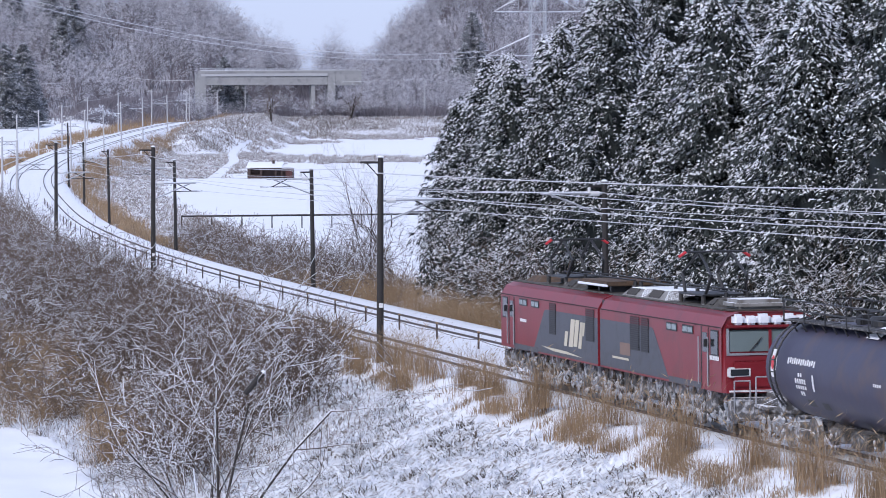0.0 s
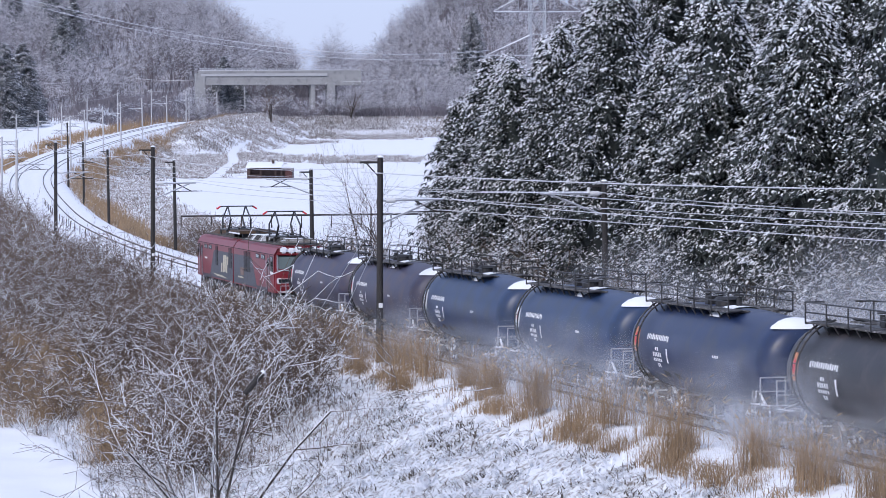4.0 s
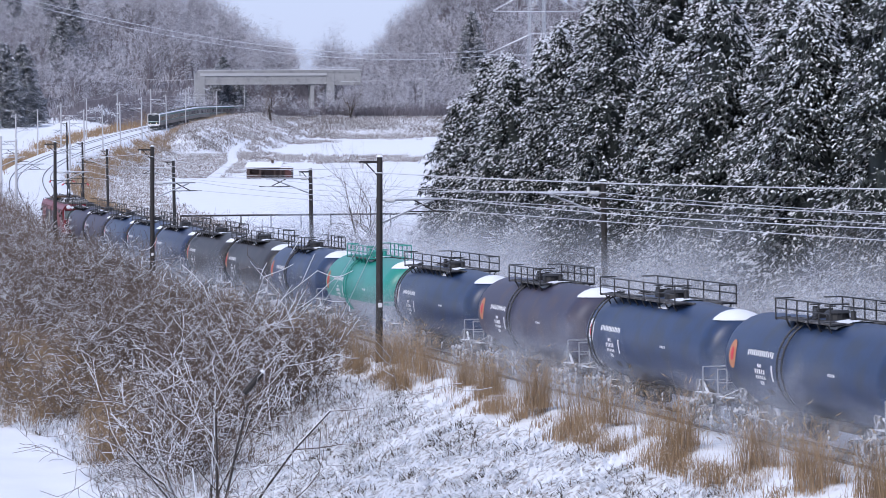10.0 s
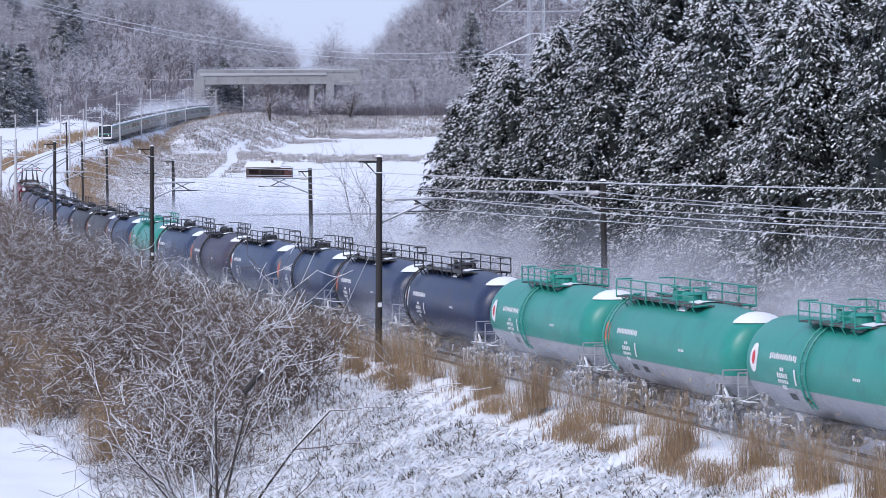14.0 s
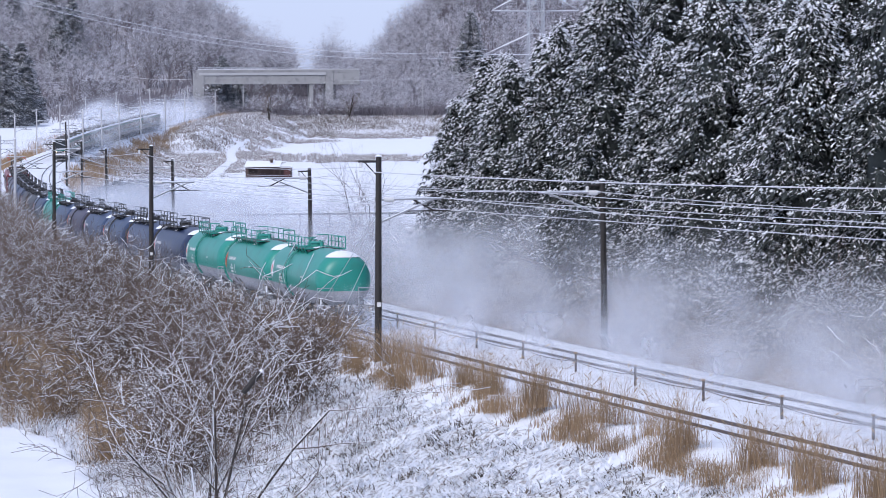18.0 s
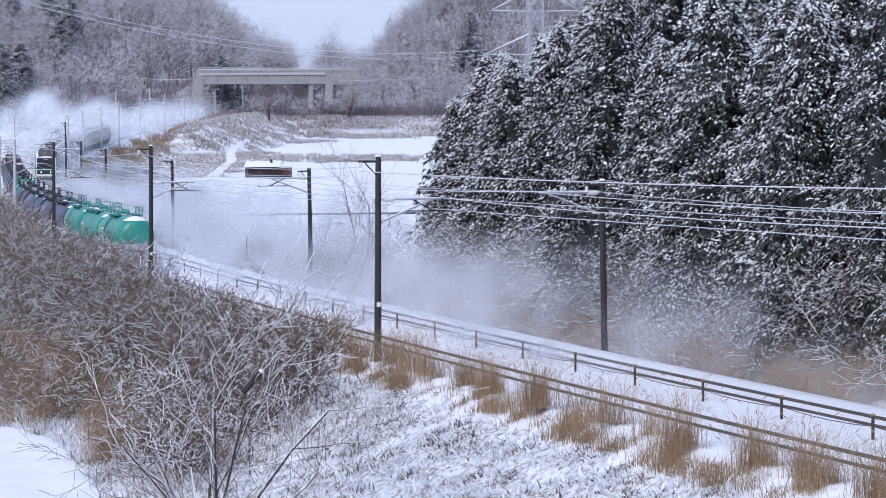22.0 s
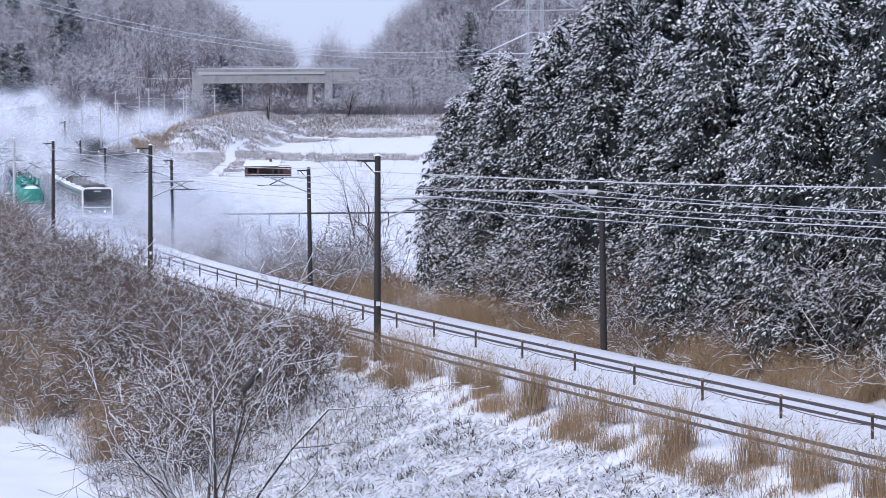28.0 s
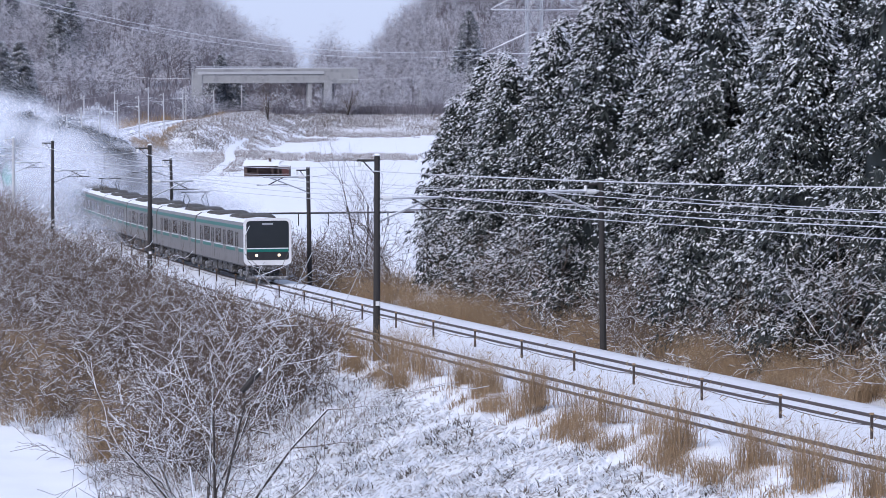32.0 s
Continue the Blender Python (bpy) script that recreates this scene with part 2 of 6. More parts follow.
def ground_height(x, y):
    x, y = np.asarray(x, float), np.asarray(y, float)
    s, off = nearest(x, y)
    zt = np.interp(s, LINE_S, LINE_Z)
    q = -off + FAR_TRACK
    # left of the near track: bank down to a low field, farther on a shallow step
    low = -4.3 * (1 - smooth((y - 230) / 120)) + smooth((y - 230) / 120) * (zt - 1.4)
    left = np.maximum(zt - 0.28 - 0.42 * np.maximum(off - 2.8, 0), low)
    left = left + 0.35 * smooth((off - 3) / 3) * bumps(x, y, 5.0, 3) * (1 - smooth((off - 14) / 4))
    # farther on the line enters a cutting
    cutting = zt - 0.3 + np.minimum(0.5 * np.maximum(off - 5.5, 0), 5.0) * smooth((s - 690) / 60) * (1 - smooth((off - 17) / 9))
    left = np.where(s > 560, np.maximum(left, cutting), left)
    # right of the far track: wooded rise near by, then a bank down to the snowy field
    rise = zt - 0.9 + 0.30 * np.maximum(q - 5.5, 0) * (1 - 0.5 * smooth((q - 25) / 30))
    field = -5.5 + np.maximum(y - 560, 0) / 440 * 5 + 0.25 * bumps(x, y, 60, 5)
    fall = np.maximum(zt - 0.5 - 0.5 * np.maximum(q - 2.6, 0), np.minimum(field, zt - 0.5))
    w = smooth((s - 112) / 30)
    right = rise * (1 - w) + fall * w
    z = np.where(off > 2.8, left, np.where(q > 2.6, right, zt - 0.6))
    # hills beyond the bridge
    u = x / np.maximum(y, 50)
    hl = smooth((-0.0405 - u) / 0.030) * smooth((y - 900) / 260)
    hr = smooth((u + 0.036) / 0.045) * smooth((y - 940) / 300)
    z = z * (1 - np.maximum(hl, hr)) + hl * (30 + 3 * bumps(x, y, 120, 8)) + hr * (38 + 3 * bumps(x, y, 130, 9)) * (1 - hl)
    # wooded saddle behind the bridge, shaped by view angle to cover the sky under the deck from the camera
    gap = smooth((u + 0.056) / 0.006) * smooth((-0.022 - u) / 0.01) * smooth((y - 930) / 90)
    z = np.maximum(z, z * (1 - gap) + gap * 11.0)
    # spoil bank between the line and the field, up to the bridge
    ridge = zt + 1.3 - 0.42 * np.maximum(q - 13, 0) - 1.8 * (1 - smooth((q - 4) / 5))
    ridge = np.where((off < 2.8) & (q > 4.0), ridge, -99) + 0.3 * bumps(x, y, 14, 12)
    z = np.maximum(z, ridge * smooth((s - 560) / 110) + (1 - smooth((s - 560) / 110)) * -20)
    # scrub-covered terrace in front of the bridge
    terrace = 2.5 + 0.5 * bumps(x, y, 18, 13) - 0.2 * np.maximum(880 - y, 0)
    return np.where((q > 8) & (s > 500) & (y < 925) & (u < 0.02), np.maximum(z, terrace), z)


rows_y = np.concatenate([np.arange(-60, 60, 6.0), 60 * 1.0125 ** np.arange(0, 250), 60 * 1.0125 ** 250 * 1.08 ** np.arange(1, 16)])
cols_u = np.concatenate([np.linspace(-1.2, -0.16, 26)[:-1], np.linspace(-0.16, 0.16, 230), np.linspace(0.16, 1.2, 26)[1:]])
gx = (cols_u[None, :] * (np.maximum(rows_y, -20)[:, None] + 60)).ravel()
gy = np.repeat(rows_y, len(cols_u))
gz = ground_height(gx, gy)
nr, nc = len(rows_y), len(cols_u)
idx = np.arange(nr * nc).reshape(nr, nc)
quads = np.stack([idx[:-1, :-1], idx[:-1, 1:], idx[1:, 1:], idx[1:, :-1]], -1).reshape(-1, 4)
ground = mesh_of("ground", np.stack([gx, gy, gz], 1), quads, M_SNOW, smooth=True)
tagged(ground, "snow-covered rolling ground with fields and banks", "ground", kind="structure")


def strip(name, section, s0, s1, step, material, closed=False):
    """A ribbon with a cross-section of (left offset, height) rows along the line."""
    ss = np.arange(s0, s1 + 0.01, step)
    k = len(section)
    vs = np.array([on_line(s, o, h)[:] for s in ss for o, h in section])
    fs = []
    n = k if closed else k - 1
    for i in range(len(ss) - 1):
        for j in range(n):
            a, b = i * k + j, i * k + (j + 1) % k
            fs.append((a, b, b + k, a + k))
    return mesh_of(name, vs, np.array(fs), material)


bed = strip("track_bed", [(5.6, -2.3), (3.3, -0.5), (2.5, -0.06), (1.4, -0.02), (0.62, 0.0), (0.44, -0.03), (0, 0.02), (-0.44, -0.03), (-0.62, 0.0), (-1.6, -0.02), (-2.2, -0.08),
            (-2.9, -0.02), (FAR_TRACK + 0.62, 0.0), (FAR_TRACK + 0.44, -0.03), (FAR_TRACK, 0.02), (FAR_TRACK - 0.44, -0.03), (FAR_TRACK - 0.62, 0.0), (FAR_TRACK - 1.5, 0.02), (FAR_TRACK - 2.3, -0.06),
            (FAR_TRACK - 2.9, -0.5), (FAR_TRACK - 5.2, -2.3)], -70, 960, 2.0, M_BED)
tagged(bed, "double track bed of ballast covered by fresh snow", "track bed", kind="structure")
for o in (-0.53, 0.53):
    for c in (0.0, FAR_TRACK):
        r = strip("rail", [(c + o + 0.04, -0.04), (c + o + 0.034, 0.065), (c + o - 0.034, 0.065), (c + o - 0.04, -0.04)], -70, 960, 2.0, M_RAIL)
        tagged(r, "rust-brown steel rail standing clear of snow", "rail", "running rails", "structure")


def view_pixels(x, y, z):
    """Pixel positions of points in the camera's view: across and down."""
    c, s_ = math.cos(radians(PITCH_DOWN)), math.sin(radians(PITCH_DOWN))
    dz = z - EYE_H
    dep, rise = y * c - dz * s_, dz * c + y * s_
    return 784 + F_PIX * x / dep, 441 - F_PIX * rise / dep


LANE = ([735, 775, 830, 890], [-40, 90, 150, 185])      # edge of the snowy lane below the bank, in camera pixels


# snowy mat of grass over the near bank, uneven and tufted
bs, bo = np.arange(-30, 95, 0.3), np.arange(2.7, 17.0, 0.3)
bS, bO = np.meshgrid(bs, bo, indexing="ij")
bt = np.interp(bS.ravel(), LINE_S, LINE_T)
bX = np.interp(bS.ravel(), LINE_S, LINE_X) - bO.ravel() * np.cos(bt)
bY = np.interp(bS.ravel(), LINE_S, LINE_Y) + bO.ravel() * np.sin(bt)
edge = smooth((bO.ravel() - 2.8) / 1.3) * smooth((17.0 - bO.ravel()) / 1.5)
bZ = ground_height(bX, bY) - 0.10 + edge * (0.14 + 0.16 * bumps(bX, bY, 1.3, 31) + 0.10 * bumps(bX, bY, 0.75, 32))
lx, ly = view_pixels(bX, bY, bZ)
bZ = np.where((ly > 730) & (ly < 1000) & (lx < np.interp(ly, *LANE) + 6) & (lx > -500), bZ - 0.8, bZ)
bi = np.arange(len(bX)).reshape(bS.shape)
bq = np.stack([bi[:-1, :-1], bi[1:, :-1], bi[1:, 1:], bi[:-1, 1:]], -1).reshape(-1, 4)
bank = mesh_of("bank_turf", np.stack([bX, bY, bZ], 1), bq, M_BANK, smooth=True)
tagged(bank, "steep grassy bank under patchy snow", "bank", kind="structure")


# forest floor of the two hills
for u0, u1, nm in ((-0.145, -0.047, "left"), (-0.033, 0.07, "right")):
    hu, hy = np.meshgrid(np.linspace(u0, u1, 70), np.linspace(925, 1320, 60), indexing="ij")
    hx = (hu * hy).ravel()
    hz = ground_height(hx, hy.ravel()) + 0.25
    hi = np.arange(hx.size).reshape(hu.shape)
    hq = np.stack([hi[:-1, :-1], hi[1:, :-1], hi[1:, 1:], hi[:-1, 1:]], -1).reshape(-1, 4)
    hb = mesh_of("hillside", np.stack([hx, hy.ravel(), hz], 1), hq, M_HILL, smooth=True)
    tagged(hb, "wooded hillside floor, thin snow on leaves, haze in its grey", "hillside", kind="structure")

# ---- trains ----
# the locomotive's front along the line, by time
FREIGHT_T = [0, 3.5, 6, 9, 13, 17, 21, 25, 28, 32]
FREIGHT_S = [29.4, 87.3, 128.8, 179.0, 244.2, 313.0, 383.8, 453.3, 507.0, 580.0]
COMMUTER_V, COMMUTER_S0 = 26.17, 108.4 + 26.17 * 32
LATE_T, LATE_S = [0, 11, 14, 17, 20, 23, 26, 28, 32], [-2, -3, 2, 8, 13, 11, 4, 0, 0]     # metres that it lags behind an even run
RAIL_TOP = 0.10


def ride(ob, s_of_t, half, off, ahead):
    """Rows for a vehicle whose bogies stand half metres from its middle."""
    rows = []
    for i in range(0, 33):
        t = float(i)
        s = s_of_t(t)
        a, b = on_line(s + half, off, RAIL_TOP), on_line(s - half, off, RAIL_TOP)
        d = (a - b) * ahead
        m = Matrix.Translation((a + b) / 2) @ Matrix.Rotation(math.atan2(d.y, d.x), 4, "Z") @ Matrix.Rotation(-math.asin(d.z / d.length), 4, "Y")
        rows.append((t, m))
    return rows


M_BLUE = mat("blue_tank_paint", (0.017, 0.038, 0.095), 0.42, var=0.3, scale=0.8, fine=6, dirt=(0.024, 0.036, 0.065), dirt_at=0.58, per_object=0.3)
M_PURPLE = mat("faded_violet_tank_paint", (0.046, 0.045, 0.078), 0.5, var=0.25, scale=0.8, fine=6, dirt=(0.075, 0.055, 0.065), dirt_at=0.6)
M_INDIGO = mat("dark_blue_tank_paint", (0.012, 0.025, 0.072), 0.4, var=0.3, scale=0.8, fine=6, dirt=(0.03, 0.035, 0.06), dirt_at=0.62)
M_SOOT = mat("black_tank_paint", (0.022, 0.021, 0.024), 0.45, var=0.4, scale=0.8, fine=6, dirt=(0.05, 0.04, 0.04), dirt_at=0.6)
M_GREEN = mat("green_tank_paint", (0.018, 0.25, 0.20), 0.4, var=0.15, scale=0.8, fine=6, dirt=(0.025, 0.19, 0.155), dirt_at=0.68)
M_GREY = mat("grey_tank_belly", (0.33, 0.34, 0.37), 0.5, var=0.15, dirt=(0.25, 0.25, 0.27), dirt_at=0.62)
M_UNDER = mat("snow_caked_running_gear", (0.10, 0.098, 0.10), 0.8, var=0.35, scale=4, fine=30, dirt=(0.58, 0.59, 0.62), dirt_at=0.60, bump=0.5, snow=0.5)
M_GEAR = mat("sooty_running_gear", (0.05, 0.047, 0.045), 0.8, var=0.4, scale=4, fine=25, dirt=(0.3, 0.3, 0.31), dirt_at=0.62, bump=0.5)
M_RED = mat("maroon_locomotive_paint", (0.195, 0.015, 0.022), 0.38, var=0.2, scale=0.7, fine=8, dirt=(0.115, 0.018, 0.022), dirt_at=0.66)
M_LGREY = mat("slate_locomotive_panel", (0.070, 0.076, 0.092), 0.5, var=0.15, dirt=(0.055, 0.055, 0.062), dirt_at=0.62)
M_ROOF = mat("dusty_roof_grey", (0.085, 0.080, 0.070), 0.75, var=0.4, scale=3, dirt=(0.04, 0.032, 0.024), dirt_at=0.5)
M_RUSTROOF = mat("rust_dusted_roof", (0.10, 0.06, 0.035), 0.8, var=0.4, scale=3, dirt=(0.05, 0.035, 0.025), dirt_at=0.55)
M_ROOFPALE = mat("pale_roof_grey", (0.24, 0.235, 0.225), 0.7, var=0.25, scale=2, dirt=(0.10, 0.085, 0.07), dirt_at=0.6, snow=0.25)
M_GUTTER = mat("grimy_gutter", (0.05, 0.022, 0.024), 0.7, var=0.4)
# Darker copies of the two panel paints, with the louvre's shade put in.
M_SLATGREY = mat("shaded_slate_slats", (0.030, 0.030, 0.035), 0.6, var=0.3)
M_SLATRED = mat("shaded_maroon_slats", (0.075, 0.014, 0.018), 0.6, var=0.3)
M_GLASS = mat("dark_cab_glass", (0.03, 0.035, 0.04), 0.08, var=0.1, bump=0)
# Glass with the sky's reflection put into a paler base colour.
M_SHINE = mat("sheen_glass", (0.16, 0.2, 0.2), 0.06, var=0.1, bump=0)
M_STAIN = mat("brushed_stainless", (0.20, 0.185, 0.175), 0.42, 0.35, var=0.1, scale=1.5, fine=20, dirt=(0.13, 0.12, 0.115), dirt_at=0.62)
M_BAND = mat("green_band", (0.0, 0.13, 0.105), 0.45, var=0.08, bump=0)
M_LETTER = mat("worn_white_lettering", (0.72, 0.72, 0.72), 0.6, var=0.2, bump=0)
M_ORANGE = mat("orange_mark", (0.5, 0.2, 0.09), 0.5, var=0.1, bump=0)
M_MARKRED = mat("red_mark", (0.6, 0.04, 0.05), 0.5, var=0.1, bump=0)
M_CREAM = mat("cream_mark", (0.55, 0.50, 0.38), 0.5, var=0.1, bump=0)
M_TAN = mat("faded_tan_mark", (0.20, 0.13, 0.10), 0.6, var=0.25, bump=0)
M_LAMP = mat("lit_headlamp", (0.9, 0.85, 0.7), 0.3, var=0.02, bump=0, glow=(1.0, 0.8, 0.5, 2.5))


def bogie(parent, x, wb=1.75, r=0.43):
    b = part("bogie", boxes((x - wb / 2 - 0.45, x + wb / 2 + 0.45, 0.86, 0.99, 0.38, 0.60), (x - wb / 2 - 0.45, x + wb / 2 + 0.45, -0.99, -0.86, 0.38, 0.60),
                            (x - 0.3, x + 0.3, -0.9, 0.9, 0.42, 0.7), (x - 0.35, x + 0.35, 0.95, 1.08, 0.25, 0.66), (x - 0.35, x + 0.35, -1.08, -0.95, 0.25, 0.66), bevel=0.03), M_UNDER, parent)
    for dx in (-wb / 2, wb / 2):
        bm = bmesh.new()
        for y in (-0.56, 0.56):
            add_rod(bm, (x + dx, y - 0.06, r), (x + dx, y + 0.06, r), r, seg=20)
            add_rod(bm, (x + dx, y * 1.5 - 0.12, r), (x + dx, y * 1.5 + 0.12, r), 0.14, seg=10)
        add_rod(bm, (x + dx, -0.8, r), (x + dx, 0.8, r), 0.08)
        part("wheelset", bm, M_UNDER, b)
    return b


def caked_snow(w, seed, reach, y, z0, z1, n, x_mid=0.0):
    """Clods and icicles of snow frozen onto the running gear of one side."""
    r = np.random.RandomState(seed)
    c = np.stack([x_mid + r.uniform(-reach, reach, n), y + r.normal(0, 0.07, n), r.uniform(z0, z1, n)], 1)
    hx, hy, hz = r.uniform(0.03, 0.09, n), r.uniform(0.02, 0.07, n), r.gamma(2.5, 0.018, n) + 0.02
    axes = [np.stack([hx, 0 * hx, 0.1 * hx], 1), np.stack([0 * hx, hy, 0 * hx], 1), np.stack([r.normal(0, 0.02, n), 0 * hx, hz], 1)]
    V = np.stack([c + axes[0], c + axes[1], c - axes[0], c - axes[1], c + axes[2], c - axes[2] * 2.4], 1).reshape(-1, 3)
    b = np.arange(n)[:, None] * 6
    F = np.concatenate([b + np.array([[i, (i + 1) % 4, k]]) for i in range(4) for k in (4, 5)], 0)
    mesh_of("caked_snow", V, F, M_CAP, w, "white snow frozen onto the running gear")["kind"] = "stuff"


def tank_wagon(kind, paint, label):
    w = thing("tank_wagon", label, "tank wagon", "tank wagons of the oil train")
    small = kind == "low"
    R0, R1, zc = (1.18, 1.22, 2.02) if small else (1.14, 1.25, 1.98)
    L = 6.15
    prof = [(-L, 0.02), (-L + 0.02, 0.55), (-L + 0.10, 0.88), (-L + 0.28, 1.03), (-L + 0.50, R0 - 0.03), (-L + 0.7, R0), (-2.3, R1), (2.3, R1), (L - 0.7, R0), (L - 0.50, R0 - 0.03), (L - 0.28, 1.03), (L - 0.10, 0.88), (L - 0.02, 0.55), (L, 0.02)]
    bm = lathe(prof, 32)
    bmesh.ops.translate(bm, vec=(0, 0, zc), verts=bm.verts)
    tank = part("tank", bm, paint, w)
    if paint is M_GREEN:
        lo = lathe([(x * 1.001, r + 0.006) for x, r in prof], 32)
        bmesh.ops.bisect_plane(lo, geom=list(lo.verts) + list(lo.edges) + list(lo.faces), plane_co=(0, 0, -0.45), plane_no=(0, 0, 1), clear_outer=True)
        bmesh.ops.translate(lo, vec=(0, 0, zc), verts=lo.verts)
        part("grey_belly", lo, M_GREY, tank, "light grey lower half")
    # snow on the shoulders of the tank
    for x0, x1, zz in ((-6.12, -5.3, 0.80), (-1.4, -0.5, 0.90)):
        sn = lathe([(x, r + 0.035) for x, r in prof], 32)
        geo = lambda: list(sn.verts) + list(sn.edges) + list(sn.faces)
        bmesh.ops.bisect_plane(sn, geom=geo(), plane_co=(0, 0, zz * R0), plane_no=(0, 0.0, 1), clear_inner=True)
        bmesh.ops.bisect_plane(sn, geom=geo(), plane_co=(x0, 0, 0), plane_no=(1, 0, 0), clear_inner=True)
        bmesh.ops.bisect_plane(sn, geom=geo(), plane_co=(x1, 0, R0), plane_no=(1, 0, -0.9), clear_outer=True)
        bmesh.ops.translate(sn, vec=(0, 0, zc), verts=sn.verts)
        if len(sn.faces):
            part("snow_patch", sn, M_CAP, tank, "thin snow on the tank's shoulder")
        else:
            sn.free()
    # straps of two ladders
    lx = 1.0 if small else 4.55
    for y in (1, -1):
        bm = bmesh.new()
        for dx in (-0.18, 0.18):
            pts = [(lx + dx, y * (R1 + 0.07) * math.cos(a), zc + (R1 + 0.07) * math.sin(a)) for a in np.linspace(-0.75, 1.35, 12)]
            for a, b in zip(pts, pts[1:]):
                add_rod(bm, a, b, 0.025, seg=4)
        for a in np.linspace(-0.7, 1.3, 10):
            add_rod(bm, (lx - 0.18, y * (R1 + 0.07) * math.cos(a), zc + (R1 + 0.07) * math.sin(a)), (lx + 0.18, y * (R1 + 0.07) * math.cos(a), zc + (R1 + 0.07) * math.sin(a)), 0.018, seg=4)
        part("ladder", bm, paint if paint is M_GREEN else M_BLACK, w)
    # walkway with railing, domes and valves on top
    ra = paint if paint is M_GREEN else M_BLACK
    x0, x1 = (-1.6, 2.4) if small else (-2.6, 4.9)
    top = zc + R1
    part("walkway", boxes((x0, x1, 0.28, 0.85, top - 0.06, top - 0.02), (x0, x1, -0.85, -0.28, top - 0.06, top - 0.02)), M_GEAR, w)
    for y in (0.88, -0.88):
        rl = part("railing", rods(((x0, y, top + 0.46), (x1, y, top + 0.46), 0.02), seg=5), ra, w)
        part("middle_bar", rods(((x0, y, top + 0.22), (x1, y, top + 0.22), 0.02), seg=5), ra, rl)
        for x in np.linspace(x0, x1, 6):
            part("rail_post", rods(((x, y, top - 0.06), (x, y, top + 0.46), 0.022), seg=5), ra, rl)
            part("bracket", rods(((x, y, top - 0.05), (x, y * 0.55, top - 0.02), 0.03), seg=4), ra, rl)
        for x in (x0, x1):
            part("end_bar", rods(((x, y, top + 0.46), (x, y * 0.45, top + 0.46), 0.02), seg=5), ra, rl)
    bm = bmesh.new()
    add_rod(bm, (0.3, 0, top - 0.05), (0.3, 0, top + 0.16), 0.30, 0.28, seg=16)
    add_rod(bm, (0.3, 0, top + 0.16), (0.3, 0, top + 0.23), 0.34, 0.26, seg=16)
    part("manhole_dome", bm, ra, w)
    part("valve_box", boxes((1.25, 1.6, -0.2, 0.2, top - 0.1, top + 0.22), bevel=0.04), ra, w)
    for x in (-0.8, 0.85, 1.95):
        v = part("safety_valve", rods(((x, 0, top - 0.1), (x, 0, top + 0.26), 0.08, 0.07), seg=10), ra, w)
        part("hand_wheel", rods(((x, 0, top + 0.29), (x, 0, top + 0.32), 0.14), seg=12), ra, v)
    for x in np.arange(x0 + 0.3, x1, 0.75):
        for y in (0.85, -0.85):
            part("walkway_strut", rods(((x, y, top - 0.04), (x, y * 0.8, top - 0.34), 0.022), seg=4), ra, w)
    # underframe
    part("centre_sill", boxes((-6.3, 6.3, -0.3, 0.3, 0.82, 1.02), bevel=0.02), M_GEAR, w)
    for sg in (-1, 1):
        part("headstock", boxes((*sorted((sg * 6.2, sg * 6.35)), -1.2, 1.2, 0.74, 1.0), bevel=0.02), M_UNDER, w)
        part("saddle", boxes((sg * 4.95 - 0.25, sg * 4.95 + 0.25, -0.95, 0.95, 0.85, 1.3), bevel=0.02), M_UNDER, w)
        for y in (-1.05, 1.05):
            part("side_platform", boxes((*sorted((sg * 5.3, sg * 6.3)), y - 0.15, y + 0.15, 0.92, 1.0), bevel=0.01), M_UNDER, w)
            part("brace", rods(((sg * 6.2, y, 0.95), (sg * 4.9, y * 0.8, 1.3), 0.04), seg=5), M_UNDER, w)
    for x in (-6.15, 6.15):
        for y in (-1.2, 1.2):
            er = part("end_railing", rods(((x, y, 1.7), (x, y * 0.45, 1.7), 0.02), seg=5), M_GREY, w)
            part("rail_post", rods(((x, y, 0.95), (x, y, 1.7), 0.02), seg=5), M_GREY, er)
            part("rail_post", rods(((x, y * 0.45, 0.95), (x, y * 0.45, 1.7), 0.02), seg=5), M_GREY, er)
            part("middle_bar", rods(((x, y, 1.35), (x, y * 0.45, 1.35), 0.015), seg=5), M_GREY, er)
        part("coupler", boxes((x - 0.1 if x > 0 else x - 0.62, x + 0.62 if x > 0 else x + 0.1, -0.14, 0.14, 0.72, 0.98), bevel=0.03), M_UNDER, w)
    part("brake_gear", boxes((-1.4, -0.3, 0.6, 1.05, 0.42, 0.82), (0.5, 1.5, 0.55, 0.95, 0.45, 0.8), (-2.4, 2.4, -0.5, 0.5, 0.62, 0.8), (-0.9, 0.7, -1.0, -0.55, 0.45, 0.85), bevel=0.04), M_GEAR, w)
    bogie(w, -4.35)
    bogie(w, 4.35)
    return w


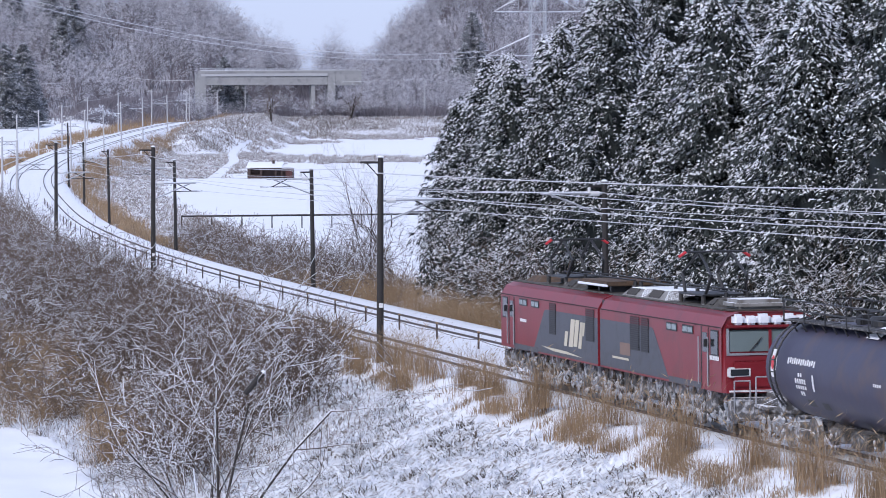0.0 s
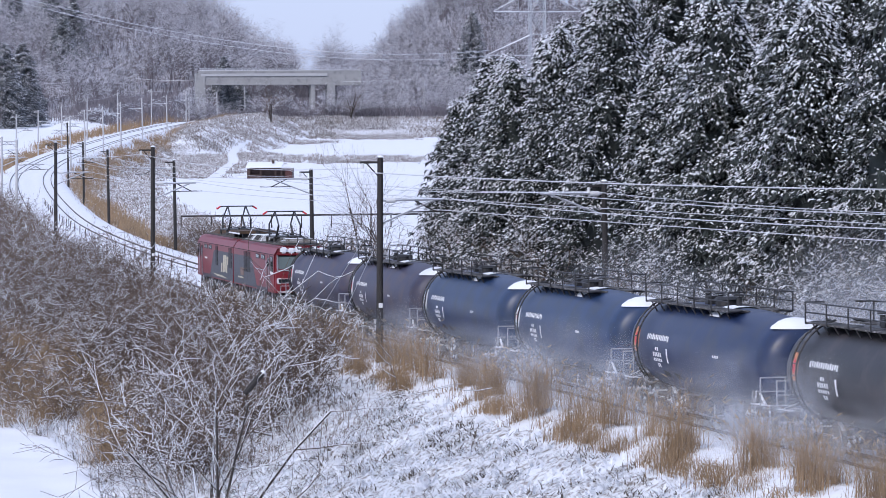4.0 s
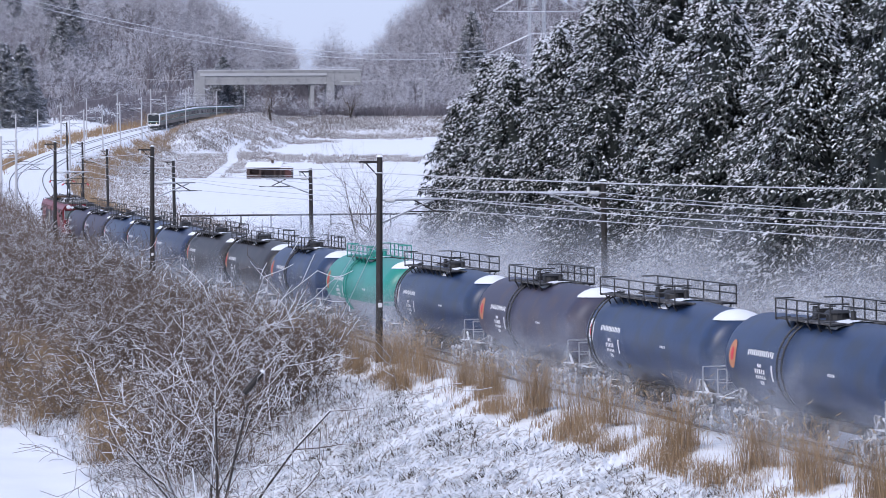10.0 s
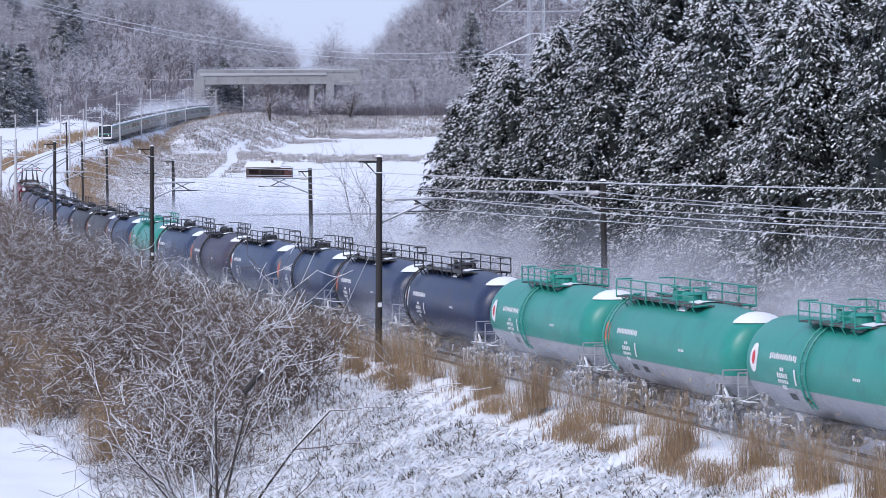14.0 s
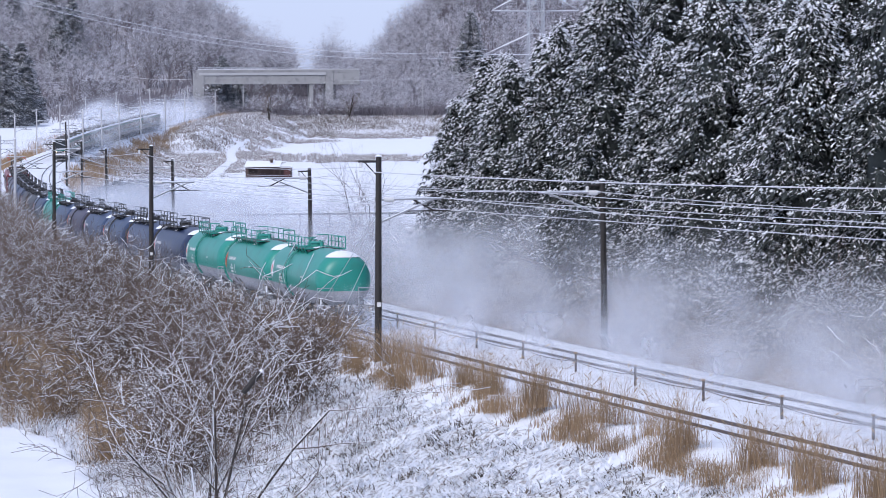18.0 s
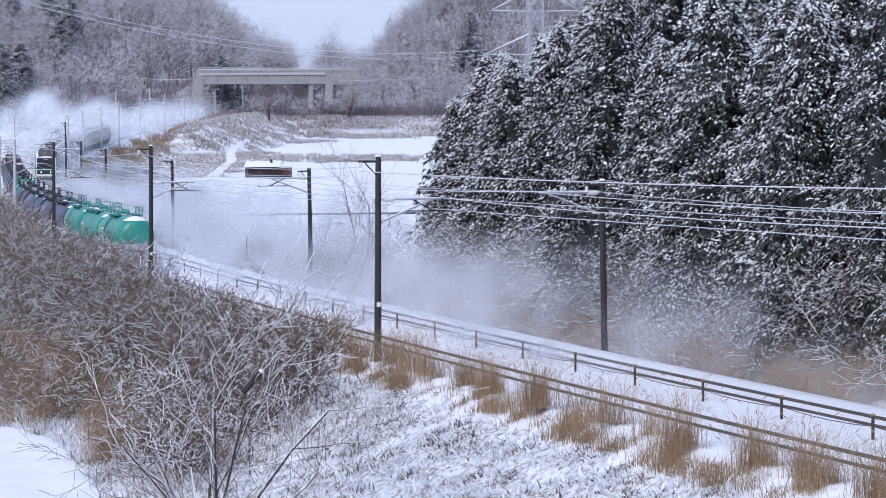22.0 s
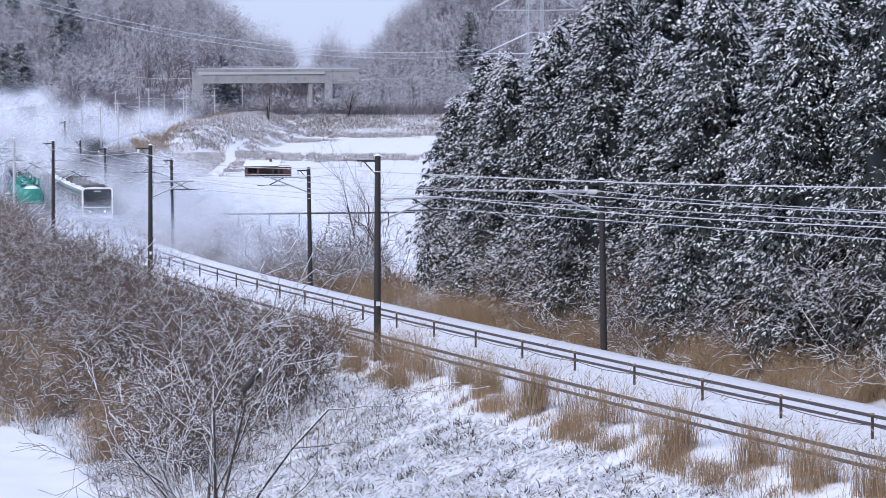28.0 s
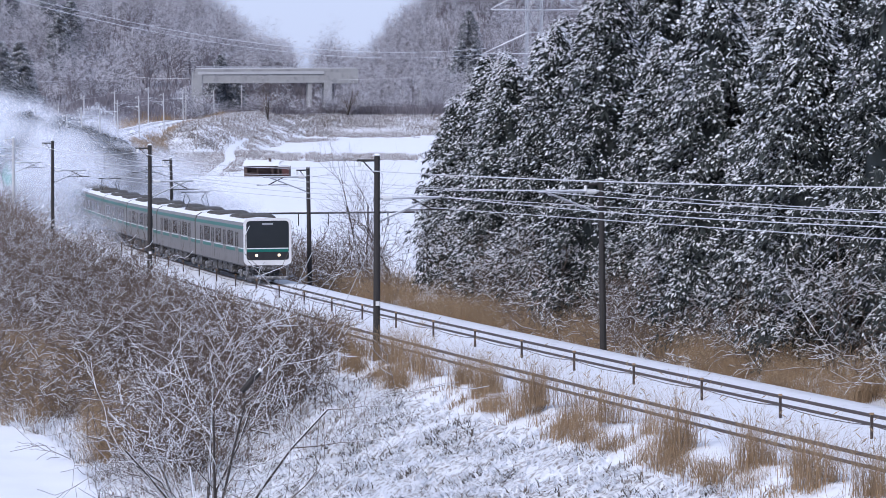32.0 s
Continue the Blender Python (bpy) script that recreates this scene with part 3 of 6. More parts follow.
def mark_plate(w, name, material, x, ang, wid, hgt, z0, rad, label="", slant=0.0, oval=False):
    """A thin painted patch that follows the tank's side; ang in degrees up from level, left side."""
    bm = bmesh.new()
    n, k = 7, 9
    grid = []
    for i in range(k):
        row = []
        for j in range(n):
            u, v = i / (k - 1) * 2 - 1, j / (n - 1) * 2 - 1
            if oval:
                u, v = u * math.sqrt(max(0, 1 - v * v / 2)), v * math.sqrt(max(0, 1 - u * u / 2))
            a = radians(ang) + v * hgt / 2 / rad
            row.append(bm.verts.new((x + u * wid / 2 + slant * v, rad * math.cos(a), z0 + rad * math.sin(a))))
        grid.append(row)
    for i in range(k - 1):
        for j in range(n - 1):
            bm.faces.new((grid[i][j], grid[i + 1][j], grid[i + 1][j + 1], grid[i][j + 1]))
    bmesh.ops.recalc_face_normals(bm, faces=bm.faces)
    return part(name, bm, material, w, label)


def letter_tank(w, logo, bars, kind):
    zc, R0, R1 = (2.02, 1.18, 1.22) if kind == "low" else (1.98, 1.14, 1.25)

    def rad(x):
        return float(np.interp(abs(x), [2.3, 5.45], [R1, R0])) + 0.012

    mark_plate(w, "round_mark", M_WHITEPAINT if logo is M_MARKRED else logo, 4.95, 8, 0.55, 0.75, zc, rad(4.95), "round emblem", oval=True)
    mark_plate(w, "emblem_core", M_MARKRED, 4.95, 8, 0.22, 0.36, zc, rad(4.95) + 0.01, oval=True)
    for i in range(13):
        mark_plate(w, "lettering", bars, 3.6 - i * 0.155, 13 + (i % 2), 0.105, 0.13 + 0.02 * (i % 3 == 0), zc, rad(2.6))
    for a, n, h in ((-1, 2, 0.09), (-8, 5, 0.12), (-15, 5, 0.09), (-22, 2, 0.11)):
        for k in range(n):
            mark_plate(w, "lettering", bars, 2.7 + (n / 2 - k - 0.5) * 0.16, a, 0.11, h, zc, rad(2.6))
    mark_plate(w, "card_holder", bars, 1.75, -8, 0.12, 0.40, zc, rad(1.75))
    mark_plate(w, "notice_board", M_BLACK, 2.3, -33, 0.5, 0.2, zc, rad(2.2))
    mark_plate(w, "notice_board", M_BLACK, 1.3, -34, 0.5, 0.2, zc, rad(2.2))
    for k in range(4):
        mark_plate(w, "lettering", bars, -2.4 - k * 0.13, 2, 0.09, 0.07, zc, rad(2.6))


wagon_rows = [("tall", M_PURPLE, "weathered violet oil tank wagon in moving train", M_MARKRED), ("tall", M_PURPLE, "weathered violet oil tank wagon in moving train", M_MARKRED),
              ("tall", M_BLUE, "blue oil tank wagon with white lettering", M_MARKRED), ("tall", M_BLUE, "blue oil tank wagon with white lettering", M_MARKRED),
              ("tall", M_INDIGO, "dark blue oil tank wagon with orange emblem", M_ORANGE), ("tall", M_SOOT, "soot-black oil tank wagon with orange emblem", M_ORANGE),
              ("tall", M_SOOT, "soot-black oil tank wagon with orange emblem", M_ORANGE), ("low", M_BLUE, "blue oil tank wagon with orange emblem", M_ORANGE),
              ("low", M_GREEN, "bright green oil tank wagon with grey belly", M_ORANGE), ("tall", M_BLUE, "blue oil tank wagon with white lettering", M_MARKRED),
              ("low", M_PURPLE, "dusty violet oil tank wagon with orange emblem", M_ORANGE), ("tall", M_BLUE, "blue oil tank wagon with white lettering", M_MARKRED),
              ("low", M_BLUE, "blue oil tank wagon with orange emblem", M_ORANGE), ("tall", M_INDIGO, "dark blue oil tank wagon with orange emblem", M_ORANGE),
              ("tall", M_INDIGO, "dark blue oil tank wagon with white lettering", M_MARKRED), ("low", M_GREEN, "bright green oil tank wagon with grey belly", M_MARKRED),
              ("tall", M_GREEN, "bright green oil tank wagon with grey belly", M_ORANGE), ("low", M_GREEN, "bright green last tank wagon with grey belly", M_MARKRED)]
wagons, made = [], {}
for kind_, paint_, label_, logo_ in wagon_rows:
    key = (kind_, paint_.name, logo_.name)
    if key not in made:
        made[key] = tank_wagon(kind_, paint_, label_)
        letter_tank(made[key], logo_, M_LETTER, kind_)
        for y_ in (1.02, -1.02):
            for x_, n_, l_ in ((-4.9, 44, 1.5), (4.9, 44, 1.5), (0, 16, 2.0)):
                caked_snow(made[key], 96 + n_, l_, y_, 0.2, 0.86, n_, x_)
        wagons.append(made[key])
    else:
        wagons.append(tagged(copy_thing(made[key], Matrix()), label_))


# the locomotive: x ahead, y left
def locomotive():
    w = thing("electric_locomotive", "maroon two-section electric locomotive with slate panels", "locomotive")
    for sgn in (1, -1):
        def X(x):
            return sgn * x
        bm = bmesh.new()
        prof = [(-1.40, 0.95), (-1.40, 3.05), (-1.22, 3.42), (-0.9, 3.58), (0.9, 3.58), (1.22, 3.42), (1.40, 3.05), (1.40, 0.95)]
        stations = [(0.12, 0, 1), (11.98, 0, 1), (12.2, 0.0, 0.95)]
        rings = []
        for x, dz, k in stations:
            rings.append([bm.verts.new((X(x - (0.28 if (x > 12 and z > 2.2) else 0)), y * k, z)) for y, z in prof])
        for a, b in zip(rings, rings[1:]):
            for i in range(len(prof)):
                bm.faces.new((a[i], a[(i + 1) % 8], b[(i + 1) % 8], b[i]))
        bm.faces.new(rings[0])
        bm.faces.new(rings[-1][::-1])
        bmesh.ops.recalc_face_normals(bm, faces=bm.faces)
        body = part("body_section", bm, M_RED, w)
        bm = bmesh.new()
        add_box(bm, *sorted((X(0.15), X(11.6))), -0.95, 0.95, 3.585, 3.63)
        part("roof_deck", bm, M_ROOF, body, "dusty grey roof deck")
        # dark gutter line under the roof curve, and the grey skirt along the floor
        for y in (1.405, -1.405):
            part("gutter", boxes((*sorted((X(0.14), X(11.95))), *sorted((y, y * 1.012)), 3.06, 3.10), bevel=0.008), M_GUTTER, body, "grimy dark gutter")
            part("skirt", boxes((*sorted((X(7.2), X(10.2))), *sorted((y, y * 1.006)), 0.96, 1.16)), M_LGREY, body, "slate grey skirt")
            # slate panel with slanted edge and rounded upper corner
            top_x, low_x = (6.3, 7.8) if sgn > 0 else (5.6, 7.2)
            edge = [(0.14, 1.02), (low_x, 1.02), (top_x + 0.12, 2.62), (top_x, 2.69), (top_x - 0.15, 2.72), (0.14, 2.72)]
            bm = bmesh.new()
            a = [bm.verts.new((X(x), y, z)) for x, z in edge]
            b = [bm.verts.new((X(x), y * 0.995, z)) for x, z in edge]
            bm.faces.new(a)
            for i in range(len(edge)):
                bm.faces.new((a[i], a[(i + 1) % len(edge)], b[(i + 1) % len(edge)], b[i]))
            bmesh.ops.recalc_face_normals(bm, faces=bm.faces)
            part("slate_panel", bm, M_LGREY, body, "slate grey side panel")
            for x, wl in ((0.5, 0.95), (4.95, 0.8)) if sgn > 0 else ((3.35, 0.95), (4.45, 0.8)):
                lv = part("louvre", boxes((*sorted((X(x), X(x + wl))), *sorted((y, y * 1.008)), 1.8, 3.0)), M_BLACK, body, "dark ventilation louvre")
                for nm, z0, n, m_ in (("lower_slats", 1.84, 12, M_SLATGREY), ("upper_slats", 2.74, 4, M_SLATRED)):
                    bm = bmesh.new()
                    for k in range(n):
                        add_box(bm, *sorted((X(x + 0.04), X(x + wl - 0.04))), *sorted((y * 1.008, y * 1.018)), z0 + k * 0.074, z0 + 0.05 + k * 0.074)
                    part(nm, bm, m_, lv)
            for x in (7.0, 8.5):
                sw = part("side_window", boxes((*sorted((X(x), X(x + 1.0))), *sorted((y, y * 1.012)), 2.72, 3.0), bevel=0.02), M_BLACK, body, "black-framed twin side window")
                for x2 in (x + 0.06, x + 0.53):
                    part("pane", boxes((*sorted((X(x2), X(x2 + 0.41))), *sorted((y * 1.012, y * 1.016)), 2.77, 2.95), bevel=0.008), M_SHINE, sw)
            dr = part("cab_door", boxes((*sorted((X(10.28), X(10.82))), *sorted((y * 0.985, y * 1.003)), 1.1, 3.0), bevel=0.008), M_RED, body)
            # Black strips beside the door stand in for the shade of its recess.
            part("door_gap", boxes((*sorted((X(10.18), X(10.27))), *sorted((y, y * 1.004)), 1.05, 3.03), (*sorted((X(10.83), X(10.88))), *sorted((y, y * 1.004)), 1.05, 3.03)), M_BLACK, dr, "black strip for the shade in the door's recess")
            part("door_window", boxes((*sorted((X(10.35), X(10.75))), *sorted((y * 1.003, y * 1.01)), 2.2, 2.85), bevel=0.01), M_GLASS, dr)
            for xx in (10.12, 10.95):
                part("grab_rail", rods(((X(xx), y * 1.04, 1.1), (X(xx), y * 1.04, 2.7), 0.02)), M_STEEL, body)
            cw = part("cab_side_window", boxes((*sorted((X(11.05), X(11.75))), *sorted((y, y * 1.008)), 2.12, 2.98), bevel=0.02), M_BLACK, body, "black-framed cab side window")
            part("pane", boxes((*sorted((X(11.1), X(11.7))), *sorted((y * 1.008, y * 1.013)), 2.17, 2.93), bevel=0.008), M_GLASS, cw)
            part("mirror", boxes((*sorted((X(10.9), X(10.98))), *sorted((y * 1.05, y * 1.12)), 2.4, 2.65), bevel=0.01), M_BLACK, body)
        # nose
        xf = 12.0
        bm = bmesh.new()
        add_box(bm, *sorted((X(11.97), X(12.06))), -1.22, 1.22, 2.25, 3.0, bevel=0.05)
        ws = part("windscreen", bm, M_SHINE, body, "wide windscreen with a pale reflection in its colour")
        part("windscreen_pillar", boxes((*sorted((X(12.0), X(12.09))), -0.04, 0.04, 2.25, 3.0)), M_RED, body)
        part("wiper", rods(((X(12.09), 0.6, 2.3), (X(12.09), 0.25, 2.75), 0.015)), M_BLACK, ws)
        for k in range(6):
            y0 = -1.15 + k * 0.38
            part("roof_snow", boxes((*sorted((X(11.6 + 0.1 * (k % 2)), X(12.17))), y0, y0 + 0.40 - 0.03 * (k % 3), 3.15, 3.46 + 0.06 * (k % 2)), bevel=0.08), M_CAP, body, "lump of old snow over the windscreen")
        part("visor", boxes((*sorted((X(11.7), X(12.14))), -1.28, 1.28, 3.06, 3.16), bevel=0.03), M_RED, body)
        part("screen_frame", boxes((*sorted((X(12.0), X(12.07))), -1.26, 1.26, 2.17, 2.24), (*sorted((X(12.0), X(12.07))), 1.20, 1.27, 2.17, 3.05), (*sorted((X(12.0), X(12.07))), -1.27, -1.20, 2.17, 3.05)), M_STEEL, body, "worn pale windscreen frame")
        part("nose_panel", boxes((*sorted((X(12.16), X(12.215))), -1.12, 1.12, 1.12, 2.0), bevel=0.03), M_RED, body)
        for y in (-0.95, 0.95):
            hl = part("headlamp_surround", boxes((*sorted((X(12.15), X(12.24))), y - 0.36, y + 0.36, 1.45, 1.8), bevel=0.06), M_WHITEPAINT, body, "white lamp surround")
            part("headlamp", boxes((*sorted((X(12.23), X(12.26))), y - 0.27, y + 0.27, 1.52, 1.73), bevel=0.02), M_GLASS, hl)
        part("nose_stripe", boxes((*sorted((X(12.18), X(12.22))), -1.25, 1.25, 0.98, 1.04)), M_WHITEPAINT, body)
        bm = boxes((*sorted((X(11.9), X(12.35))), -1.2, 1.2, 0.35, 0.85), bevel=0.05)
        part("snow_plough", bm, M_UNDER, w)
        part("coupler", boxes((*sorted((X(12.2), X(12.75))), -0.16, 0.16, 0.72, 1.0), bevel=0.03), M_UNDER, w)
        for y in (-1.15, 1.15):
            part("nose_handrail", rods(((X(12.35), y, 0.5), (X(12.35), y, 1.35), 0.022), ((X(12.35), y, 1.35), (X(12.35), y * 0.6, 1.35), 0.022), ((X(12.35), y * 0.6, 1.35), (X(12.35), y * 0.6, 0.7), 0.022)), M_STEEL, w)
        for x in (3.0, 9.0):
            bogie(w, X(x), 2.5, 0.56)
        for x in np.arange(0.4, 11.4, 0.8):
            h = random.uniform(0.2, 0.5)
            for y in (1, -1):
                part("underfloor_box", boxes((*sorted((X(x), X(x + random.uniform(0.25, 0.6)))), *sorted((y * 0.95, y * 1.2)), 0.92 - h, 0.95), bevel=0.03), M_UNDER if random.random() < 0.5 else M_GEAR, w)
        part("floor_sill", boxes((*sorted((X(0.2), X(11.8))), -1.1, 1.1, 0.8, 0.95)), M_GEAR, w)
        # roof equipment
        def hood(x0, x1, hw, z, m_, nm, label, grille=False):
            """A roof housing with sloping ends and sides."""
            bm = bmesh.new()
            lo = [bm.verts.new((X(x), y, 3.61)) for x, y in ((x0, -hw), (x1, -hw), (x1, hw), (x0, hw))]
            hi = [bm.verts.new((X(x), y, z)) for x, y in ((x0 + 0.35, -hw * 0.72), (x1 - 0.35, -hw * 0.72), (x1 - 0.35, hw * 0.72), (x0 + 0.35, hw * 0.72))]
            bm.faces.new(lo)
            bm.faces.new(hi)
            for i in range(4):
                bm.faces.new((lo[i], lo[(i + 1) % 4], hi[(i + 1) % 4], hi[i]))
            bmesh.ops.recalc_face_normals(bm, faces=bm.faces)
            bmesh.ops.bevel(bm, geom=list(bm.edges), offset=0.025, segments=1, affect="EDGES")
            h = part(nm, bm, m_, w, label)
            if grille:
                for sy in (-1, 1):
                    bm = bmesh.new()
                    for k in range(6):
                        xx = x0 + 0.55 + k * (x1 - x0 - 1.1) / 6
                        add_rod(bm, (X(xx), sy * hw * 0.96, 3.68), (X(xx), sy * hw * 0.78, z - 0.03), 0.045, seg=4)
                    part("grille", bm, M_BLACK, h)
            return h
        if sgn > 0:
            tray = part("resistor_tray", boxes((X(0.4), X(3.6), -1.0, 1.0, 3.86, 4.04), bevel=0.03), M_RUSTROOF, w, "rust-brown roof tray")
            part("snow_edge", boxes((X(0.38), X(3.62), 0.97, 1.04, 3.84, 3.93), bevel=0.02), M_CAP, tray, "snow along the tray's edge")
            for x in (0.7, 2.0, 3.3):
                part("tray_leg", boxes((X(x - 0.08), X(x + 0.08), -0.8, 0.8, 3.6, 3.87)), M_BLACK, tray)
            hood(4.2, 5.8, 0.95, 3.9, M_ROOF, "roof_hood", "dusty grey sloping roof hood", True)
            hood(9.2, 11.0, 0.8, 3.86, M_RUSTROOF, "roof_hood", "rust-dusted roof hood")
        else:
            hood(0.9, 3.0, 0.95, 3.92, M_ROOFPALE, "roof_hood", "pale grey sloping roof hood", True)
            hood(3.2, 5.4, 0.95, 3.96, M_ROOFPALE, "roof_hood", "pale grey sloping roof hood", True)
            hood(5.7, 6.1, 0.6, 3.8, M_ROOF, "roof_hood", "dusty grey roof hood")
            hood(8.6, 9.9, 0.8, 3.9, M_ROOF, "roof_hood", "dusty grey sloping roof hood", True)
            part("air_conditioner", boxes((*sorted((X(10.1), X(11.4))), -0.75, 0.75, 3.6, 3.95), bevel=0.12), M_ROOFPALE, w, "pale rounded cab cooler")
        for x in (0.3, 3.85, 5.95, 8.6):
            for y in (-0.55, 0.1):
                ins = part("bus_insulator", rods(((X(x), y, 3.6), (X(x), y, 4.05), 0.09, 0.06), seg=8), M_BLACK, w)
                part("insulator_rib", rods(((X(x), y, 3.72), (X(x), y, 3.76), 0.13), ((X(x), y, 3.86), (X(x), y, 3.90), 0.12), seg=8), M_GEAR, ins)
        for y in (-0.55, 0.1):
            part("bus_bar", rods(((X(0.3), y, 4.08), (X(8.6), y, 4.08), 0.03), seg=5), M_BLACK, w)
        part("roof_rail", rods(((X(0.3), 1.12, 3.62), (X(11.3), 1.12, 3.62), 0.035), ((X(0.3), -1.12, 3.62), (X(11.3), -1.12, 3.62), 0.035), seg=5), M_ROOF, w)
        base = 3.62
        for x, y in ((6.2, -0.7), (6.2, 0.7), (8.3, -0.7), (8.3, 0.7)):
            part("pantograph_insulator", rods(((X(x), y, base), (X(x), y, base + 0.3), 0.07), seg=8), M_GEAR, w)
        bm = boxes((*sorted((X(6.1), X(8.4))), -0.75, 0.75, base + 0.30, base + 0.36))
        panto = part("pantograph", bm, M_BLACK, w, "raised black diamond pantograph")
        for y in (-0.6, 0.6):
            for xa, xb, xc in ((6.3, 5.9, 7.2), (8.2, 8.6, 7.3)):
                part("pantograph_arm", rods(((X(xa), y, base + 0.36), (X(xb), y * 0.9, base + 1.0), 0.05), ((X(xb), y * 0.9, base + 1.0), (X(xc), y * 0.8, base + 1.75), 0.04)), M_BLACK, panto)
        bm = bmesh.new()
        for dx in (-0.2, 0.2):
            add_rod(bm, (X(7.25 + dx), -0.9, base + 1.77), (X(7.25 + dx), 0.9, base + 1.77), 0.03)
        part("contact_strip", bm, M_BLACK, panto)
        for y in (-0.95, 0.95):
            part("horn", rods(((X(7.25), y * 0.92, base + 1.77), (X(7.25), y * 1.15, base + 1.6), 0.05)), M_MARKRED, panto, "red-painted pantograph horn")
    part("gangway_bellows", boxes((-0.12, 0.12, -1.25, 1.25, 1.0, 3.4)), M_BLACK, w)
    # company marks as plain shapes
    def side_shape(pts, y, name, m_, label, d=0.008):
        bm = bmesh.new()
        o = 1 if y > 0 else -1
        a = [bm.verts.new((x, y + o * d, z)) for x, z in pts]
        b = [bm.verts.new((x, y, z)) for x, z in pts]
        bm.faces.new(a)
        for i in range(len(pts)):
            bm.faces.new((a[i], a[(i + 1) % len(pts)], b[(i + 1) % len(pts)], b[i]))
        bmesh.ops.recalc_face_normals(bm, faces=bm.faces)
        return part(name, bm, m_, w, label)
    for y in (1.412, -1.412):
        sg = 1 if y > 0 else -1
        for x0, z0, z1, wd in ((3.95, 1.46, 2.02, 0.34), (3.4, 1.46, 2.52, 0.46), (2.85, 1.5, 2.52, 0.42), (2.3, 1.46, 2.46, 0.34), (1.95, 1.95, 2.46, 0.3)):
            sl = 0.28 * (z1 - z0)
            side_shape([(sg * x, z) for x, z in ((x0, z0), (x0 - wd, z0), (x0 - wd - sl, z1), (x0 - sl, z1))], y, "letter_block", M_CREAM, "cream slanted company mark")
        side_shape([(sg * x, z) for x, z in ((6.7, 1.28), (5.2, 1.16), (1.9, 1.13), (3.6, 1.25))], y, "mark_stripe", M_CREAM, "cream tapering stripe", 0.006)
        for x0, x1, z0, z1, m_ in ((-2.3, -3.35, 1.56, 2.0, M_TAN), (-1.5, -3.2, 1.38, 1.46, M_CREAM)):
            side_shape([(x0, z0), (x1, z0), (x1, z1), (x0, z1)], y, "painted_emblem", m_, "faded pale lettering block", 0.006)
        for k in range(6):
            side_shape([(-11.0 - k * 0.14, 1.98), (-11.1 - k * 0.14, 1.98), (-11.1 - k * 0.14, 2.12), (-11.0 - k * 0.14, 2.12)], y, "number_bar", M_WHITEPAINT, "")
            side_shape([(8.6 + k * 0.14, 2.08), (8.7 + k * 0.14, 2.08), (8.7 + k * 0.14, 2.2), (8.6 + k * 0.14, 2.2)], y, "number_bar", M_WHITEPAINT, "")
    for ob in w.children_recursive:
        for v in ob.data.vertices:
            x, y, z = v.co
            v.co = (x * 0.98, y * 0.92, 1.14 + (z - 0.95) * 0.79 if z > 0.95 else z * 1.2)
    return w


loco = locomotive()
for y_ in (1.02, -1.02):
    caked_snow(loco, 95, 11.6, y_, 0.30, 1.05, 420)


def rounded_plate(x0, x1, y0, y1, z0, z1, r):
    """An upright plate with round corners, from x0 to x1."""
    bm = bmesh.new()
    out = []
    for cy, cz, a0 in ((y1 - r, z1 - r, 0), (y0 + r, z1 - r, 90), (y0 + r, z0 + r, 180), (y1 - r, z0 + r, 270)):
        out += [(cy + r * math.cos(radians(a0 + k * 18)), cz + r * math.sin(radians(a0 + k * 18))) for k in range(6)]
    a = [bm.verts.new((x0, y, z)) for y, z in out]
    b = [bm.verts.new((x1, y, z)) for y, z in out]
    bm.faces.new(a)
    bm.faces.new(b)
    for i in range(len(out)):
        bm.faces.new((a[i], a[(i + 1) % len(out)], b[(i + 1) % len(out)], b[i]))
    bmesh.ops.recalc_face_normals(bm, faces=bm.faces)
    return bm


